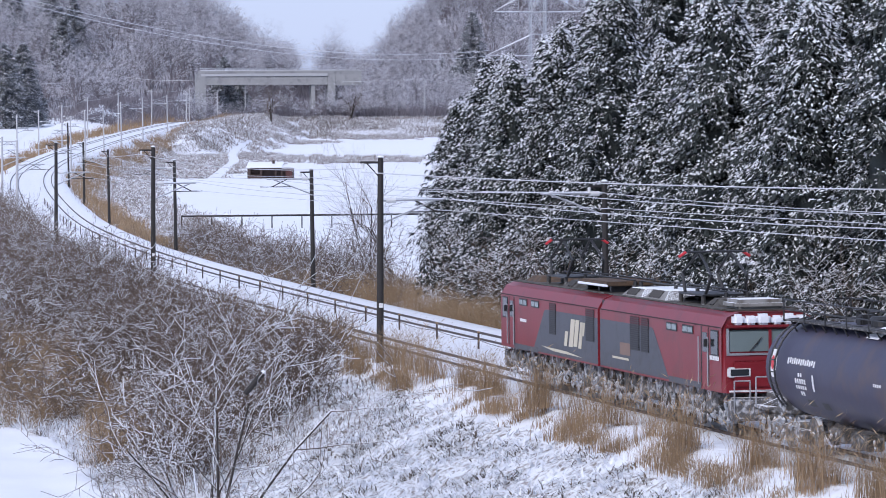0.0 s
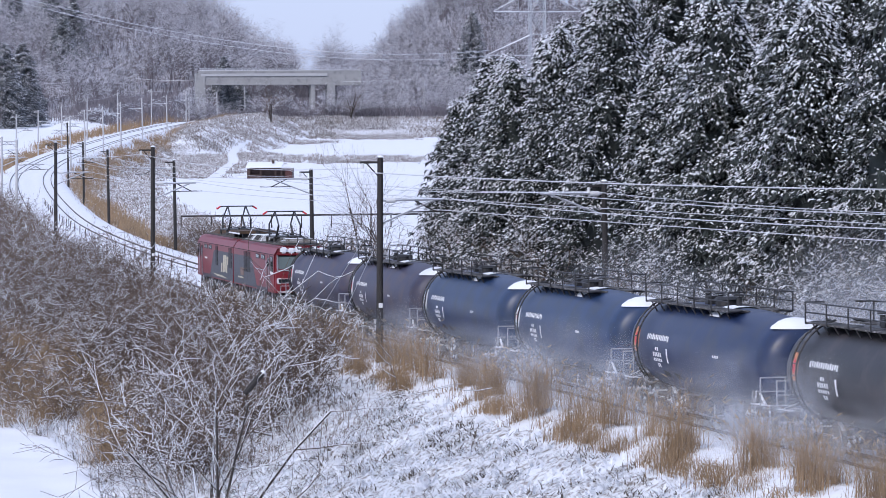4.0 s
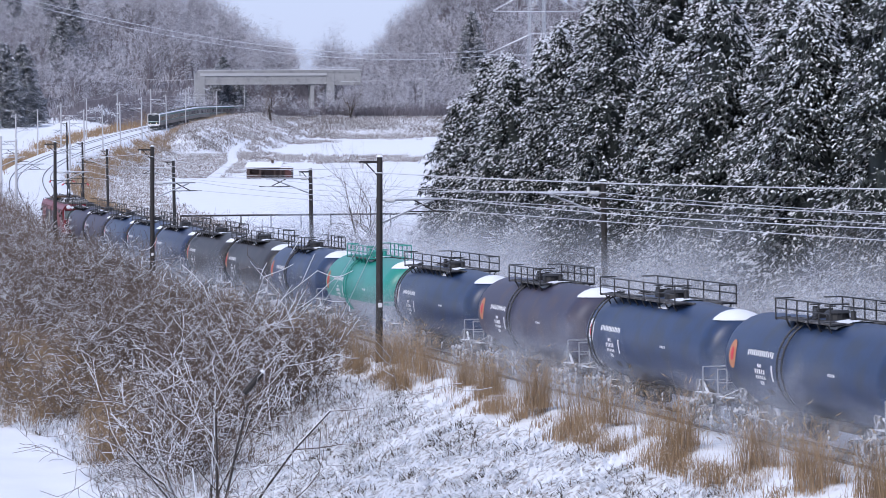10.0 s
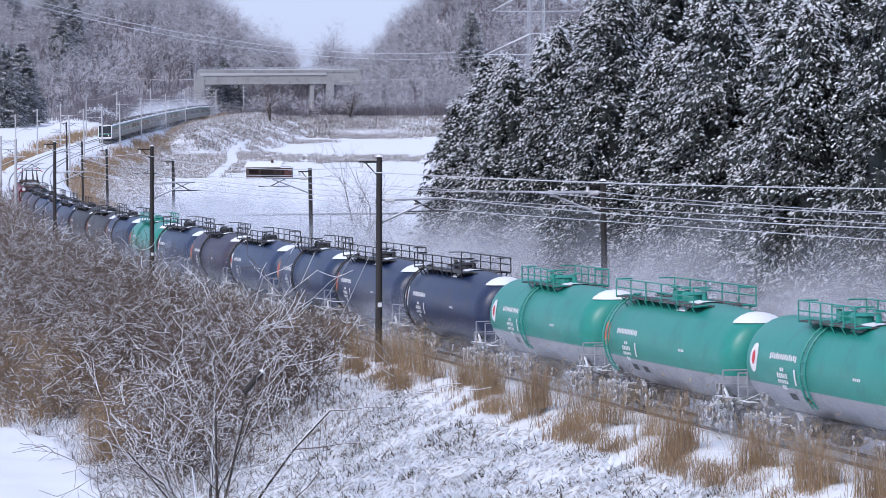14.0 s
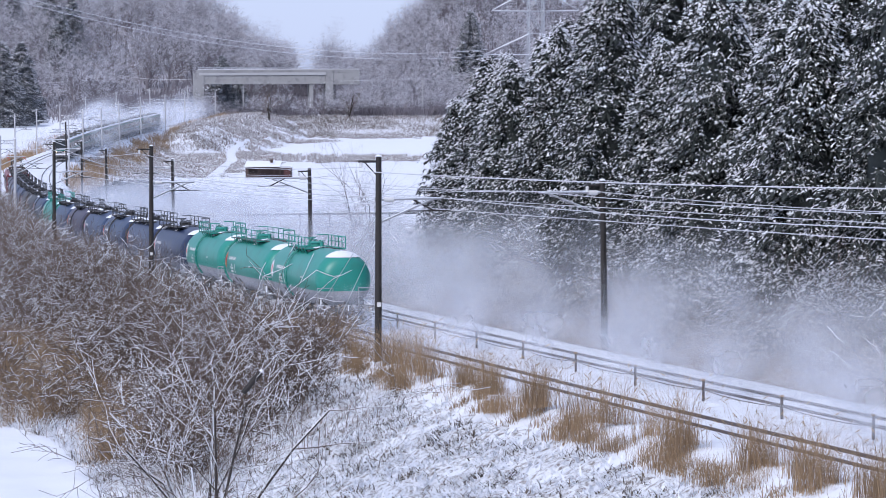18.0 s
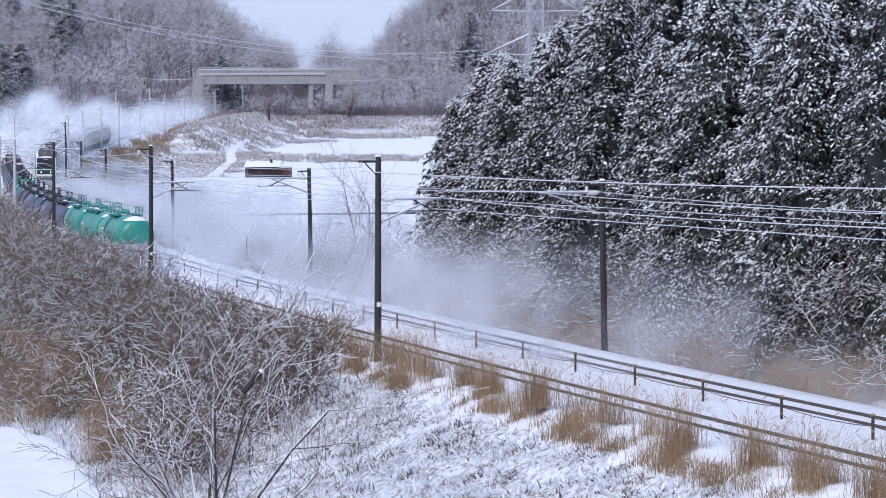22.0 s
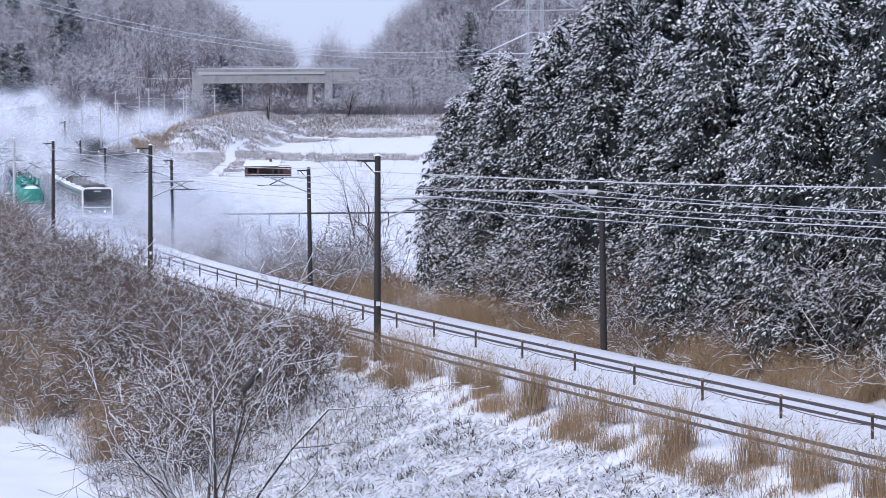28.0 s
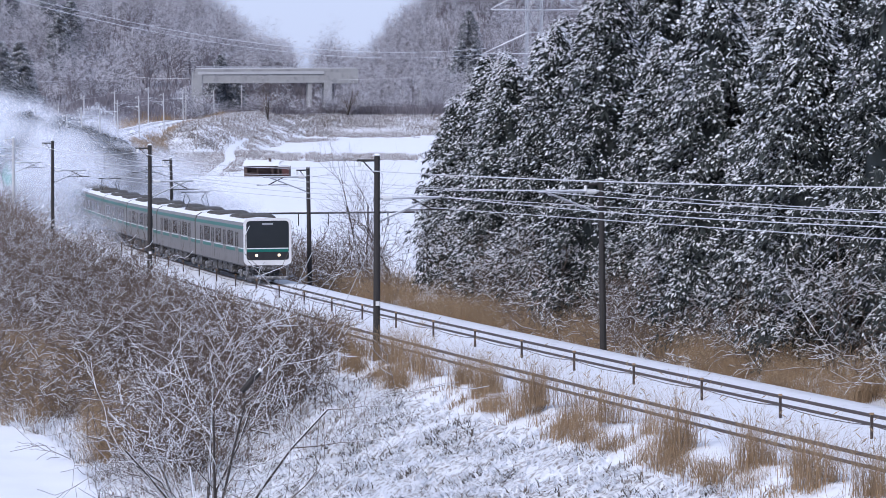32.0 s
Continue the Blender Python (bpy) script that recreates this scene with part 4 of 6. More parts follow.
# the commuter train: x ahead (towards the viewer), y left
def rail_car(front, power=False):
    w = thing("commuter_train_car" if not front else "commuter_train_cab_car", "stainless commuter train car with green stripes", "train car", "cars of the commuter train")
    W, Z0, Z1 = 1.31, 0.95, 3.45
    prof = [(-W, Z0), (-W, 3.0), (-W * 0.93, 3.28), (-W * 0.7, 3.46), (0, 3.54), (W * 0.7, 3.46), (W * 0.93, 3.28), (W, 3.0), (W, Z0)]
    bm = bmesh.new()
    rings = [[bm.verts.new((x, y, z)) for y, z in prof] for x in (-9.75, 9.75)]
    n = len(prof)
    for i in range(n):
        bm.faces.new((rings[0][i], rings[0][(i + 1) % n], rings[1][(i + 1) % n], rings[1][i]))
    bm.faces.new(rings[0])
    bm.faces.new(rings[1][::-1])
    bmesh.ops.recalc_face_normals(bm, faces=bm.faces)
    body = part("body", bm, M_STAIN, w)
    roof = [bmesh.new()]
    rb = roof[0]
    rr = [[rb.verts.new((x, y * 1.004, z + 0.012)) for y, z in prof[2:7]] for x in (-9.7, 9.7)]
    for i in range(4):
        rb.faces.new((rr[0][i], rr[0][i + 1], rr[1][i + 1], rr[1][i]))
    part("roof_snow", rb, M_CAP, body, "thin snow on the roof")
    for y in (W, -W):
        part("upper_stripe", boxes((-9.74, 9.74, *sorted((y, y * 1.004)), 2.93, 3.12)), M_BAND, body, "dark green stripe")
        part("waist_stripe", boxes((-9.74, 9.74, *sorted((y, y * 1.005)), 1.68, 1.86)), M_BAND, body, "dark green stripe")
        part("white_line", boxes((-9.74, 9.74, *sorted((y, y * 1.005)), 1.865, 1.91)), M_WHITEPAINT, body)
        for k in range(4):
            x = -7.2 + k * 4.8
            dr = part("sliding_door", boxes((x - 0.65, x - 0.01, *sorted((y, y * 1.008)), 1.05, 2.92), (x + 0.01, x + 0.65, *sorted((y, y * 1.008)), 1.05, 2.92), bevel=0.006), M_STAIN, body)
            part("door_glass", boxes((x - 0.52, x - 0.12, *sorted((y * 1.008, y * 1.012)), 1.95, 2.75), (x + 0.12, x + 0.52, *sorted((y * 1.008, y * 1.012)), 1.95, 2.75), bevel=0.004), M_GLASS, dr)
            if k < 3:
                part("window", boxes((x + 1.25, x + 2.25, *sorted((y, y * 1.008)), 1.98, 2.78), bevel=0.008), M_GLASS, body)
                part("window", boxes((x + 2.45, x + 3.5, *sorted((y, y * 1.008)), 1.98, 2.78), bevel=0.008), M_GLASS, body)
        # Shade under the body's lower edge, put in as a black strip.
        part("sill_shadow_gap", boxes((-9.7, 9.7, *sorted((y * 0.97, y * 1.002)), 0.93, 0.99)), M_BLACK, body)
    for i in range(9):
        x = -9.0 + i * 2.1
        if abs(abs(x) - 6.9) > 1.3:
            part("underfloor_box", boxes((x - 0.8, x + 0.8, -1.15, 1.15, 0.38 + 0.05 * (i % 3), 0.95), bevel=0.04), M_GEAR, w)
    for x in (-6.9, 6.9):
        bogie(w, x, 2.1, 0.43)
    for x in (-5.0, 4.4):
        bm = bmesh.new()
        n = 14
        rg = [[bm.verts.new((x + 2.7 * math.cos(math.pi * k / n), y, 3.42 + 0.27 * math.sin(math.pi * k / n) ** 0.6)) for k in range(n + 1)] for y in (-0.92, -0.85, 0.85, 0.92)]
        for v in rg[0] + rg[3]:
            v.co.z -= 0.05
        for a, b in zip(rg, rg[1:]):
            for k in range(n):
                bm.faces.new((a[k], a[k + 1], b[k + 1], b[k]))
        bm.faces.new(rg[0])
        bm.faces.new(rg[3])
        bmesh.ops.recalc_face_normals(bm, faces=bm.faces)
        for f in bm.faces:
            f.smooth = len(f.verts) == 4
        part("air_conditioner", bm, M_ROOF, w, "grey-brown rounded roof unit")
    if front:
        xf = 9.75
        bm = rounded_plate(xf - 0.02, xf + 0.17, -W, W, 0.98, 3.54, 0.28)
        mask = part("white_face", bm, M_WHITEPAINT, w, "white moulded cab front")
        part("windscreen", rounded_plate(xf + 0.14, xf + 0.185, -1.17, 1.17, 1.9, 3.40, 0.2), M_GLASS, mask, "large dark windscreen")
        part("destination_sign", boxes((xf + 0.186, xf + 0.19, -0.3, 0.3, 3.18, 3.28)), M_STEEL, mask)
        part("black_panel", rounded_plate(xf + 0.14, xf + 0.182, -1.17, 1.17, 1.26, 2.2, 0.16), M_BLACK, mask)
        part("nose_stripe", boxes((xf + 0.184, xf + 0.19, -1.14, 1.14, 1.70, 1.86)), M_BAND, mask, "green stripe")
        part("nose_line", boxes((xf + 0.184, xf + 0.19, -1.14, 1.14, 1.865, 1.92)), M_WHITEPAINT, mask)
        for y in (-0.62, 0.62):
            bm = rods(((xf + 0.15, y, 1.52), (xf + 0.21, y, 1.52), 0.07), seg=14)
            part("headlamp", bm, M_LAMP, mask, "lit warm headlamp")
        part("coupler", boxes((xf, xf + 0.4, -0.2, 0.2, 0.65, 0.98), bevel=0.04), M_GEAR, w)
        for y in (-1.1, 1.1):
            part("front_step", boxes((xf - 0.1, xf + 0.2, y - 0.06, y + 0.06, 0.3, 0.98), bevel=0.02), M_UNDER, w)
        part("snow_plough", boxes((xf - 0.1, xf + 0.3, -1.15, 1.15, 0.18, 0.36), bevel=0.05), M_UNDER, w)
        part("jumper_box", boxes((xf + 0.05, xf + 0.25, -0.5, 0.5, 0.7, 0.95), bevel=0.03), M_UNDER, w)
    elif power:
        bm = bmesh.new()
        for y in (-0.7, 0.7):
            add_rod(bm, (-1.2, y, 3.6), (1.2, y, 3.6), 0.04)
            add_rod(bm, (-1.0, y, 3.6), (-1.5, y * 0.8, 4.05), 0.025)
            add_rod(bm, (-1.5, y * 0.8, 4.05), (0, y * 0.9, 4.5), 0.02)
            add_rod(bm, (1.0, y, 3.6), (1.5, y * 0.8, 4.05), 0.025)
            add_rod(bm, (1.5, y * 0.8, 4.05), (0, y * 0.9, 4.5), 0.02)
        add_rod(bm, (0, -0.9, 4.52), (0, 0.9, 4.52), 0.03)
        part("pantograph", bm, M_BLACK, w)
    return w


cars = [rail_car(True), rail_car(False, True), rail_car(False)]
for i in range(7):
    cars.append(copy_thing(cars[1 if i in (1, 4) else 2], Matrix()))


def front_at(t):
    """Smooth reading of the locomotive's place."""
    return sum(float(np.interp(t + d, FREIGHT_T, FREIGHT_S, left=29.4 + 16.5 * (t + d))) for d in (-1.0, 0, 1.0)) / 3 if 1 <= t <= 31 else float(np.interp(t, FREIGHT_T, FREIGHT_S))


def motions():
    walk(loco, ride(loco, lambda t: front_at(t) - 11.5, 6.0, 0.0, 1))
    for i, w in enumerate(wagons):
        walk(w, ride(w, lambda t, i=i: front_at(t) - 25.1 - 13.57 * (i + 0.5), 4.35, 0.0, 1))
    for i, w in enumerate(cars):
        walk(w, ride(w, lambda t, i=i: COMMUTER_S0 - COMMUTER_V * t + float(np.interp(t, LATE_T, LATE_S)) + 10.0 + 20.0 * i, 6.9, FAR_TRACK, -1))
    cloud_motions()

# ---- snow-laden cedars ----
UP = np.array([0, 0, 1.0])


def unit(v):
    return v / (np.linalg.norm(v, axis=1)[:, None] + 1e-9)


def blades_of(rs, pos, out, length, width, droop, blades=3):
    """Fans of narrow needle blades; one quad each. pos and out are (n, 3) arrays."""
    n = len(pos)
    V = []
    side = unit(np.cross(out, UP))
    for b in range(blades):
        ang = (b / max(1, blades - 1) - 0.5) * 1.6 + rs.uniform(-0.3, 0.3, n)
        d = out * np.cos(ang)[:, None] + side * np.sin(ang)[:, None]
        ln = (length * rs.uniform(0.7, 1.1, n))[:, None]
        wd = (width * rs.uniform(0.7, 1.3, n))[:, None] * 0.5
        s2 = unit(np.cross(d, UP))
        dr = (droop * rs.uniform(0.5, 1.4, n))[:, None] * UP
        mid, tip = pos + d * ln * 0.55 - dr * 0.25, pos + d * ln - dr
        V.append(np.stack([pos, mid + s2 * wd - UP * 0.03, tip, mid - s2 * wd - UP * 0.03], 1))
    return np.concatenate(V, 0).reshape(-1, 3)


def caps(pos, out, length, width, droop, lift=0.03):
    """Curved ridges of snow that lie on a bough, open below."""
    n = len(pos)
    side = unit(np.cross(out, UP))
    ln, wd, dr = length[:, None], width[:, None] * 0.5, droop[:, None] * UP
    a, m, t = pos + UP * lift, pos + out * ln * 0.5 - dr * 0.3 + UP * (lift + wd * 0.6), pos + out * ln - dr + UP * lift
    ml, mr = m + side * wd - UP * wd * 1.1, m - side * wd - UP * wd * 1.1
    V = np.stack([a, m, t, ml, mr], 1).reshape(-1, 3)
    b = np.arange(n)[:, None] * 5
    F = np.concatenate([b + np.array([[0, 1, 3]]), b + np.array([[1, 2, 3]]), b + np.array([[0, 4, 1]]), b + np.array([[1, 4, 2]])], 0)
    return V, F


CROWN = ([0, 0.06, 0.25, 0.55, 0.8, 0.94, 1.0], [0.7, 1.0, 1.0, 0.82, 0.5, 0.2, 0.03])


def cedar(seed, h, radius, boughs, per, label, name="cedar_tree", group="cedar wood beside the line", needle=None, big=1.0, core_r=0.42):
    rs = np.random.RandomState(seed)
    w = thing(name, label, "tree", group)
    part("trunk", rods(((0, 0, -0.8), (0, 0, h * 0.95), 0.22, 0.03), seg=7), M_BARK, w)
    tz = 0.03 + 0.97 * rs.beta(1.1, 1.25, boughs)
    th = rs.uniform(0, 2 * np.pi, boughs)
    tip = radius * np.interp(tz, *CROWN) * rs.uniform(0.7, 1.12, boughs)
    # each bough carries fans of needles over its outer part
    f = rs.beta(2.2, 1.0, (boughs, per))
    bow = -0.22 * tip[:, None] * f ** 2 + 0.10 * tip[:, None] * f
    sw = rs.normal(0, 0.16, (boughs, per)) * (0.6 + tip[:, None] * 0.5)
    r = tip[:, None] * f
    x = r * np.cos(th)[:, None] - sw * np.sin(th)[:, None]
    y = r * np.sin(th)[:, None] + sw * np.cos(th)[:, None]
    z = (tz * h)[:, None] + bow * 1.6 + rs.normal(0, 0.16, (boughs, per)) - 0.25 * np.abs(sw)
    pos = np.stack([x, y, z], 2).reshape(-1, 3)
    n = len(pos)
    a = np.repeat(th, per) + rs.normal(0, 0.6, n)
    d = unit(np.stack([np.cos(a), np.sin(a), rs.uniform(-0.25, 0.15, n)], 1))
    V = blades_of(rs, pos, d, big * rs.uniform(0.22, 0.5, n), big * rs.uniform(0.06, 0.13, n), rs.uniform(0.1, 0.35, n))
    # closed core added inside the crown so that nothing shows through it
    seg, lev = 9, 8
    ks = np.repeat(np.linspace(0, 1, lev), seg)
    an = np.tile(np.arange(seg) * 2 * np.pi / seg, lev)
    cr = radius * core_r * np.interp(ks, *CROWN) * rs.uniform(0.75, 1.1, seg * lev)
    core = np.stack([cr * np.cos(an), cr * np.sin(an), h * (0.04 + 0.92 * ks)], 1)
    base = len(V)
    cf = np.array([[base + k * seg + i, base + k * seg + (i + 1) % seg, base + (k + 1) * seg + (i + 1) % seg, base + (k + 1) * seg + i] for k in range(lev - 1) for i in range(seg)])
    mesh_of("crown", np.concatenate([V, core], 0), np.concatenate([np.arange(base).reshape(-1, 4), cf], 0), needle or M_NEEDLE, w, "near-black green drooping needle boughs")
    # snow clods on the boughs
    k = np.concatenate([np.arange(n), np.arange(n), rs.choice(n, 7 * n // 10, replace=False)])
    m = len(k)
    tw = rs.uniform(-1.1, 1.1, m)
    dd = np.stack([d[k, 0] * np.cos(tw) - d[k, 1] * np.sin(tw), d[k, 0] * np.sin(tw) + d[k, 1] * np.cos(tw), np.zeros(m)], 1)
    V2, F2 = caps(pos[k] + d[k] * 0.10 + rs.normal(0, 0.10, (m, 3)), dd, big * rs.uniform(0.07, 0.23, m), big * rs.gamma(4.0, 0.0163, m), rs.uniform(-0.02, 0.15, m))
    mesh_of("snow_load", V2, F2, M_CAP, w, "white snow clods on the boughs")
    return w


cedar_kinds = [cedar(11, 13, 2.9, 330, 18, "tall dark cedar laden with snow"), cedar(12, 14, 3.1, 360, 18, "tall dark cedar laden with snow"),
               cedar(13, 12, 2.7, 300, 18, "slender dark cedar laden with snow"), cedar(14, 15, 3.4, 400, 18, "broad dark cedar laden with snow"),
               cedar(15, 10, 2.7, 260, 18, "shorter dark cedar laden with snow"), cedar(16, 7, 2.3, 190, 17, "young dark cedar laden with snow")]


def spot(x, y):
    return float(ground_height(np.array([x]), np.array([y]))[0])


class Placer:
    """Puts the first of each kind where it is asked, and copies after that."""

    def __init__(self, kinds):
        self.kinds, self.used = kinds, set()

    def put(self, k, m):
        if k in self.used:
            return copy_thing(self.kinds[k], m)
        self.used.add(k)
        self.kinds[k].matrix_basis = m
        return self.kinds[k]

    def finish(self):
        """Takes away kinds that found no place."""
        for k, ob in enumerate(self.kinds):
            if k not in self.used:
                for o in (*ob.children_recursive, ob):
                    bpy.data.objects.remove(o)


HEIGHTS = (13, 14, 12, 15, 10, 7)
rs = np.random.RandomState(5)
cedars = Placer(cedar_kinds)
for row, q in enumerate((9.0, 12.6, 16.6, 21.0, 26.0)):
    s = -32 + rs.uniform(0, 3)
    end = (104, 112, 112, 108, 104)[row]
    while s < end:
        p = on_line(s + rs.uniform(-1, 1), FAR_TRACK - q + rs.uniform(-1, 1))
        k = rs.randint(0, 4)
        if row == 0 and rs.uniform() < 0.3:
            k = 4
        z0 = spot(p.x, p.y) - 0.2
        # the canopy comes down towards the open end of the wood: each height is picked to fit a pixel skyline in the
        # camera's view
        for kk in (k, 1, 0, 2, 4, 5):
            bx, by = view_pixels(np.array([p.x]), np.array([p.y]), np.array([z0 + HEIGHTS[kk] * 0.97]))
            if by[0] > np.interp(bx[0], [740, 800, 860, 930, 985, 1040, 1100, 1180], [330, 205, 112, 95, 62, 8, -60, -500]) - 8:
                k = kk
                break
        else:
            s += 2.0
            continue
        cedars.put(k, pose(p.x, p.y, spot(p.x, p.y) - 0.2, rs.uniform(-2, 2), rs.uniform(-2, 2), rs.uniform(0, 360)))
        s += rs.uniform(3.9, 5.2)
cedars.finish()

# ---- railway poles, wires and posts ----
def rail_pole(s, off, height, reach, material, label, arms="near"):
    """A catenary pole at a track's side; reach is the arm's length towards the track (left is positive)."""
    w = thing("catenary_pole", label, "pole", "catenary poles along the line")
    base = on_line(s, off, 0)
    t = line_turn(s)
    w.matrix_basis = Matrix.Translation((base.x, base.y, base.z)) @ Matrix.Rotation(-t, 4, "Z") @ pose(0, 0, 0, 0, (0.5 if off > 0 else -0.6))
    part("shaft", rods(((0, 0, -1.2), (0, 0, height), 0.14, 0.105), seg=12), material, w)
    sg = 1 if reach > 0 else -1
    R = abs(reach)
    hz = 5.75 if off > 0 else 5.85
    b = part("bracket_tube", rods(((0, 0, hz), (sg * R, 0, hz + 0.04), 0.045), seg=6), M_STEEL, w, "snow-lined steel bracket tube")
    part("insulator", rods(((sg * 0.2, 0, hz), (sg * 0.55, 0, hz), 0.09), seg=10), M_INSUL, b)
    part("bracket_stay", rods(((0, 0, hz - 0.85), (sg * R * 0.85, 0, hz + 0.0), 0.04), seg=6), M_STEEL, w)
    part("steady_arm", rods(((sg * R * 0.55, 0, hz), (sg * (R * 0.9), 0, hz - 0.42), 0.03), ((sg * R * 0.45, 0, hz - 0.42), (sg * (R * 1.15), 0, hz - 0.40), 0.025), seg=5), M_POLE, w)
    c = part("crossarm", boxes((*sorted((0, -sg * 0.75 if off > 0 else sg * 0.65)), -0.05, 0.05, height - 0.22, height - 0.14), bevel=0.01), material, w)
    part("crossarm_brace", rods(((0, 0, height - 0.75), (-sg * 0.5 if off > 0 else sg * 0.45, 0, height - 0.22), 0.025), seg=5), material, c)
    part("pin_insulator", rods(((-sg * 0.65 if off > 0 else sg * 0.6, 0, height - 0.42), (-sg * 0.65 if off > 0 else sg * 0.6, 0, height - 0.2), 0.06), seg=8), M_INSUL, c)
    part("snow_cap", rods(((0, 0, height), (0, 0, height + 0.07), 0.14, 0.06), seg=10), M_CAP, w)
    if off > 0:
        part("marker_plate", boxes((-0.07, 0.07, -0.17, -0.13, 1.9, 2.06)), M_WHITEPAINT, w, "small white plate")
    return w


NEAR_POLES = [(-18.0, 7.3), (43.2, 7.3), (104.7, 7.7), (163.5, 7.85), (213.2, 7.85), (262.0, 7.8), (320.0, 7.8), (385.0, 7.8), (480.0, 7.8), (525.0, 7.7), (568.0, 7.8), (615.0, 8.2), (673.0, 8.3), (735.0, 8.2), (800.0, 8.2)]
FAR_POLES = [(-16.0, 6.3), (47.6, 6.3), (110.8, 6.4), (175.6, 6.45), (247.0, 6.65), (312.0, 6.7), (384.0, 8.2), (455.0, 8.0), (502.0, 8.0), (545.0, 7.6), (583.0, 7.9), (629.0, 8.0), (682.0, 7.7), (722.0, 7.7), (782.0, 7.2)]
for s_, h_ in NEAR_POLES:
    rail_pole(s_, 2.5, h_, 2.3, M_POLE if s_ < 200 else M_PALE, "dark weathered catenary pole with snow-lined bracket" if s_ < 200 else "pale concrete catenary pole with snow-lined bracket")
for s_, h_ in FAR_POLES:
    rail_pole(s_, FAR_TRACK - 2.7, h_, -2.5, M_POLE if s_ < 390 else M_PALE, "dark weathered catenary pole with snow-lined bracket" if s_ < 390 else "pale concrete catenary pole with snow-lined bracket")


def wire(name, points, radius, material, label, sag=0.0, group="overhead wires", steps=8):
    """A wire through fixed points with a sag between them."""
    cu = bpy.data.curves.new(name, "CURVE")
    cu.dimensions, cu.bevel_depth, cu.bevel_resolution = "3D", radius, 0
    pts = []
    for a, b in zip(points, points[1:]):
        for i in range(steps):
            f = i / steps
            p = a.lerp(b, f)
            p.z -= 4 * sag * f * (1 - f)
            pts.append(p)
    pts.append(points[-1])
    sp = cu.splines.new("POLY")
    sp.points.add(len(pts) - 1)
    for q, p in zip(sp.points, pts):
        q.co = (*p, 1)
    cu.materials.append(material)
    return tagged(new(name, cu), label, "wire", group)


near_s, far_s = [-150.0, -80.0] + [a for a, b in NEAR_POLES], [-150.0, -80.0] + [a for a, b in FAR_POLES]
wire("contact_wire", [on_line(s, 0.1 * (-1) ** i, 5.35) for i, s in enumerate(near_s)], 0.012, M_WIRE, "frosted contact wire over the near track", 0.02)
wire("messenger_wire", [on_line(s, 0.0, 5.78) for s in near_s], 0.014, M_WIRE, "frosted messenger wire over the near track", 0.22)
wire("contact_wire", [on_line(s, FAR_TRACK + 0.1 * (-1) ** i, 5.45) for i, s in enumerate(far_s)], 0.012, M_WIRE, "frosted contact wire over the far track", 0.02)
wire("messenger_wire", [on_line(s, FAR_TRACK, 5.9) for s in far_s], 0.014, M_WIRE, "frosted messenger wire over the far track", 0.22)
wire("feeder_wire", [on_line(s, 2.5 + 0.65, h - 0.38) for s, h in NEAR_POLES[1:]], 0.014, M_WIRE, "thin snow-lined feeder wire on pole tops", 0.35)
wire("feeder_wire", [on_line(43.2, 2.5 + 0.65, 6.78), on_line(-16.0, FAR_TRACK - 2.1, 6.6), on_line(-90.0, FAR_TRACK - 2.1, 6.6)], 0.018, M_WIRE, "thick snow-lined feeder wire crossing the line", 0.25, steps=16)
wire("feeder_wire", [on_line(s, FAR_TRACK - 2.1, h - 0.38) for s, h in FAR_POLES], 0.012, M_WIRE, "thin snow-lined feeder wire on pole tops", 0.3)
wire("guy_wire", [on_line(43.2, 2.5, 5.2), on_line(58.0, 2.9, -0.4)], 0.012, M_WIRE, "thin guy wire from pole to ground", 0.0, steps=2)
wire("guy_wire", [on_line(43.2, 2.4, 4.6), on_line(52.0, 2.9, -0.4)], 0.012, M_WIRE, "thin guy wire from pole to ground", 0.0, steps=2)

# low posts with a cable between the tracks
post_made = None
for i in range(-4, 42):
    p = on_line(5.4 + 7.33 * i, -2.6, -0.05)
    m = Matrix.Translation(p) @ Matrix.Rotation(-line_turn(5.4 + 7.33 * i), 4, "Z")
    if post_made is None:
        post_made = thing("cable_post", "thin brown cable post between the tracks", "post", "posts between the tracks")
        post_made.matrix_basis = m
        part("stake", boxes((-0.035, 0.035, -0.035, 0.035, -0.3, 0.62), bevel=0.008), M_RAIL, post_made)
        part("cap", boxes((-0.05, 0.05, -0.05, 0.05, 0.62, 0.68), bevel=0.01), M_GRASS, post_made)
    else:
        copy_thing(post_made, m)
wire("post_cable", [on_line(5.4 + 7.33 * i, -2.6, 0.3) for i in range(-4, 42)], 0.012, M_RAIL, "thin slack cable along the posts", 0.08, steps=4)

peg = thing("marker_peg", "short dark iron marker peg in snow", "peg")
pp = on_line(38.9, 2.95, 0)
peg.matrix_basis = pose(pp.x, pp.y, spot(pp.x, pp.y))
part("stake", boxes((-0.05, 0.05, -0.05, 0.05, -0.3, 0.3), bevel=0.01), M_POLE, peg)


def pixel_ray(px, py):
    """Direction of sight through a camera pixel, for placing far things to fit the view."""
    a = math.atan((441 - 161.45) / F_PIX)
    v = Vector(((px - 784) / F_PIX, 1, -(py - 441) / F_PIX))
    return Matrix.Rotation(-a, 3, "X") @ v


def far_spot(px, py, depth):
    d = pixel_ray(px, py)
    d = d / d.y
    return Vector((0, 0, EYE_H)) + d * depth


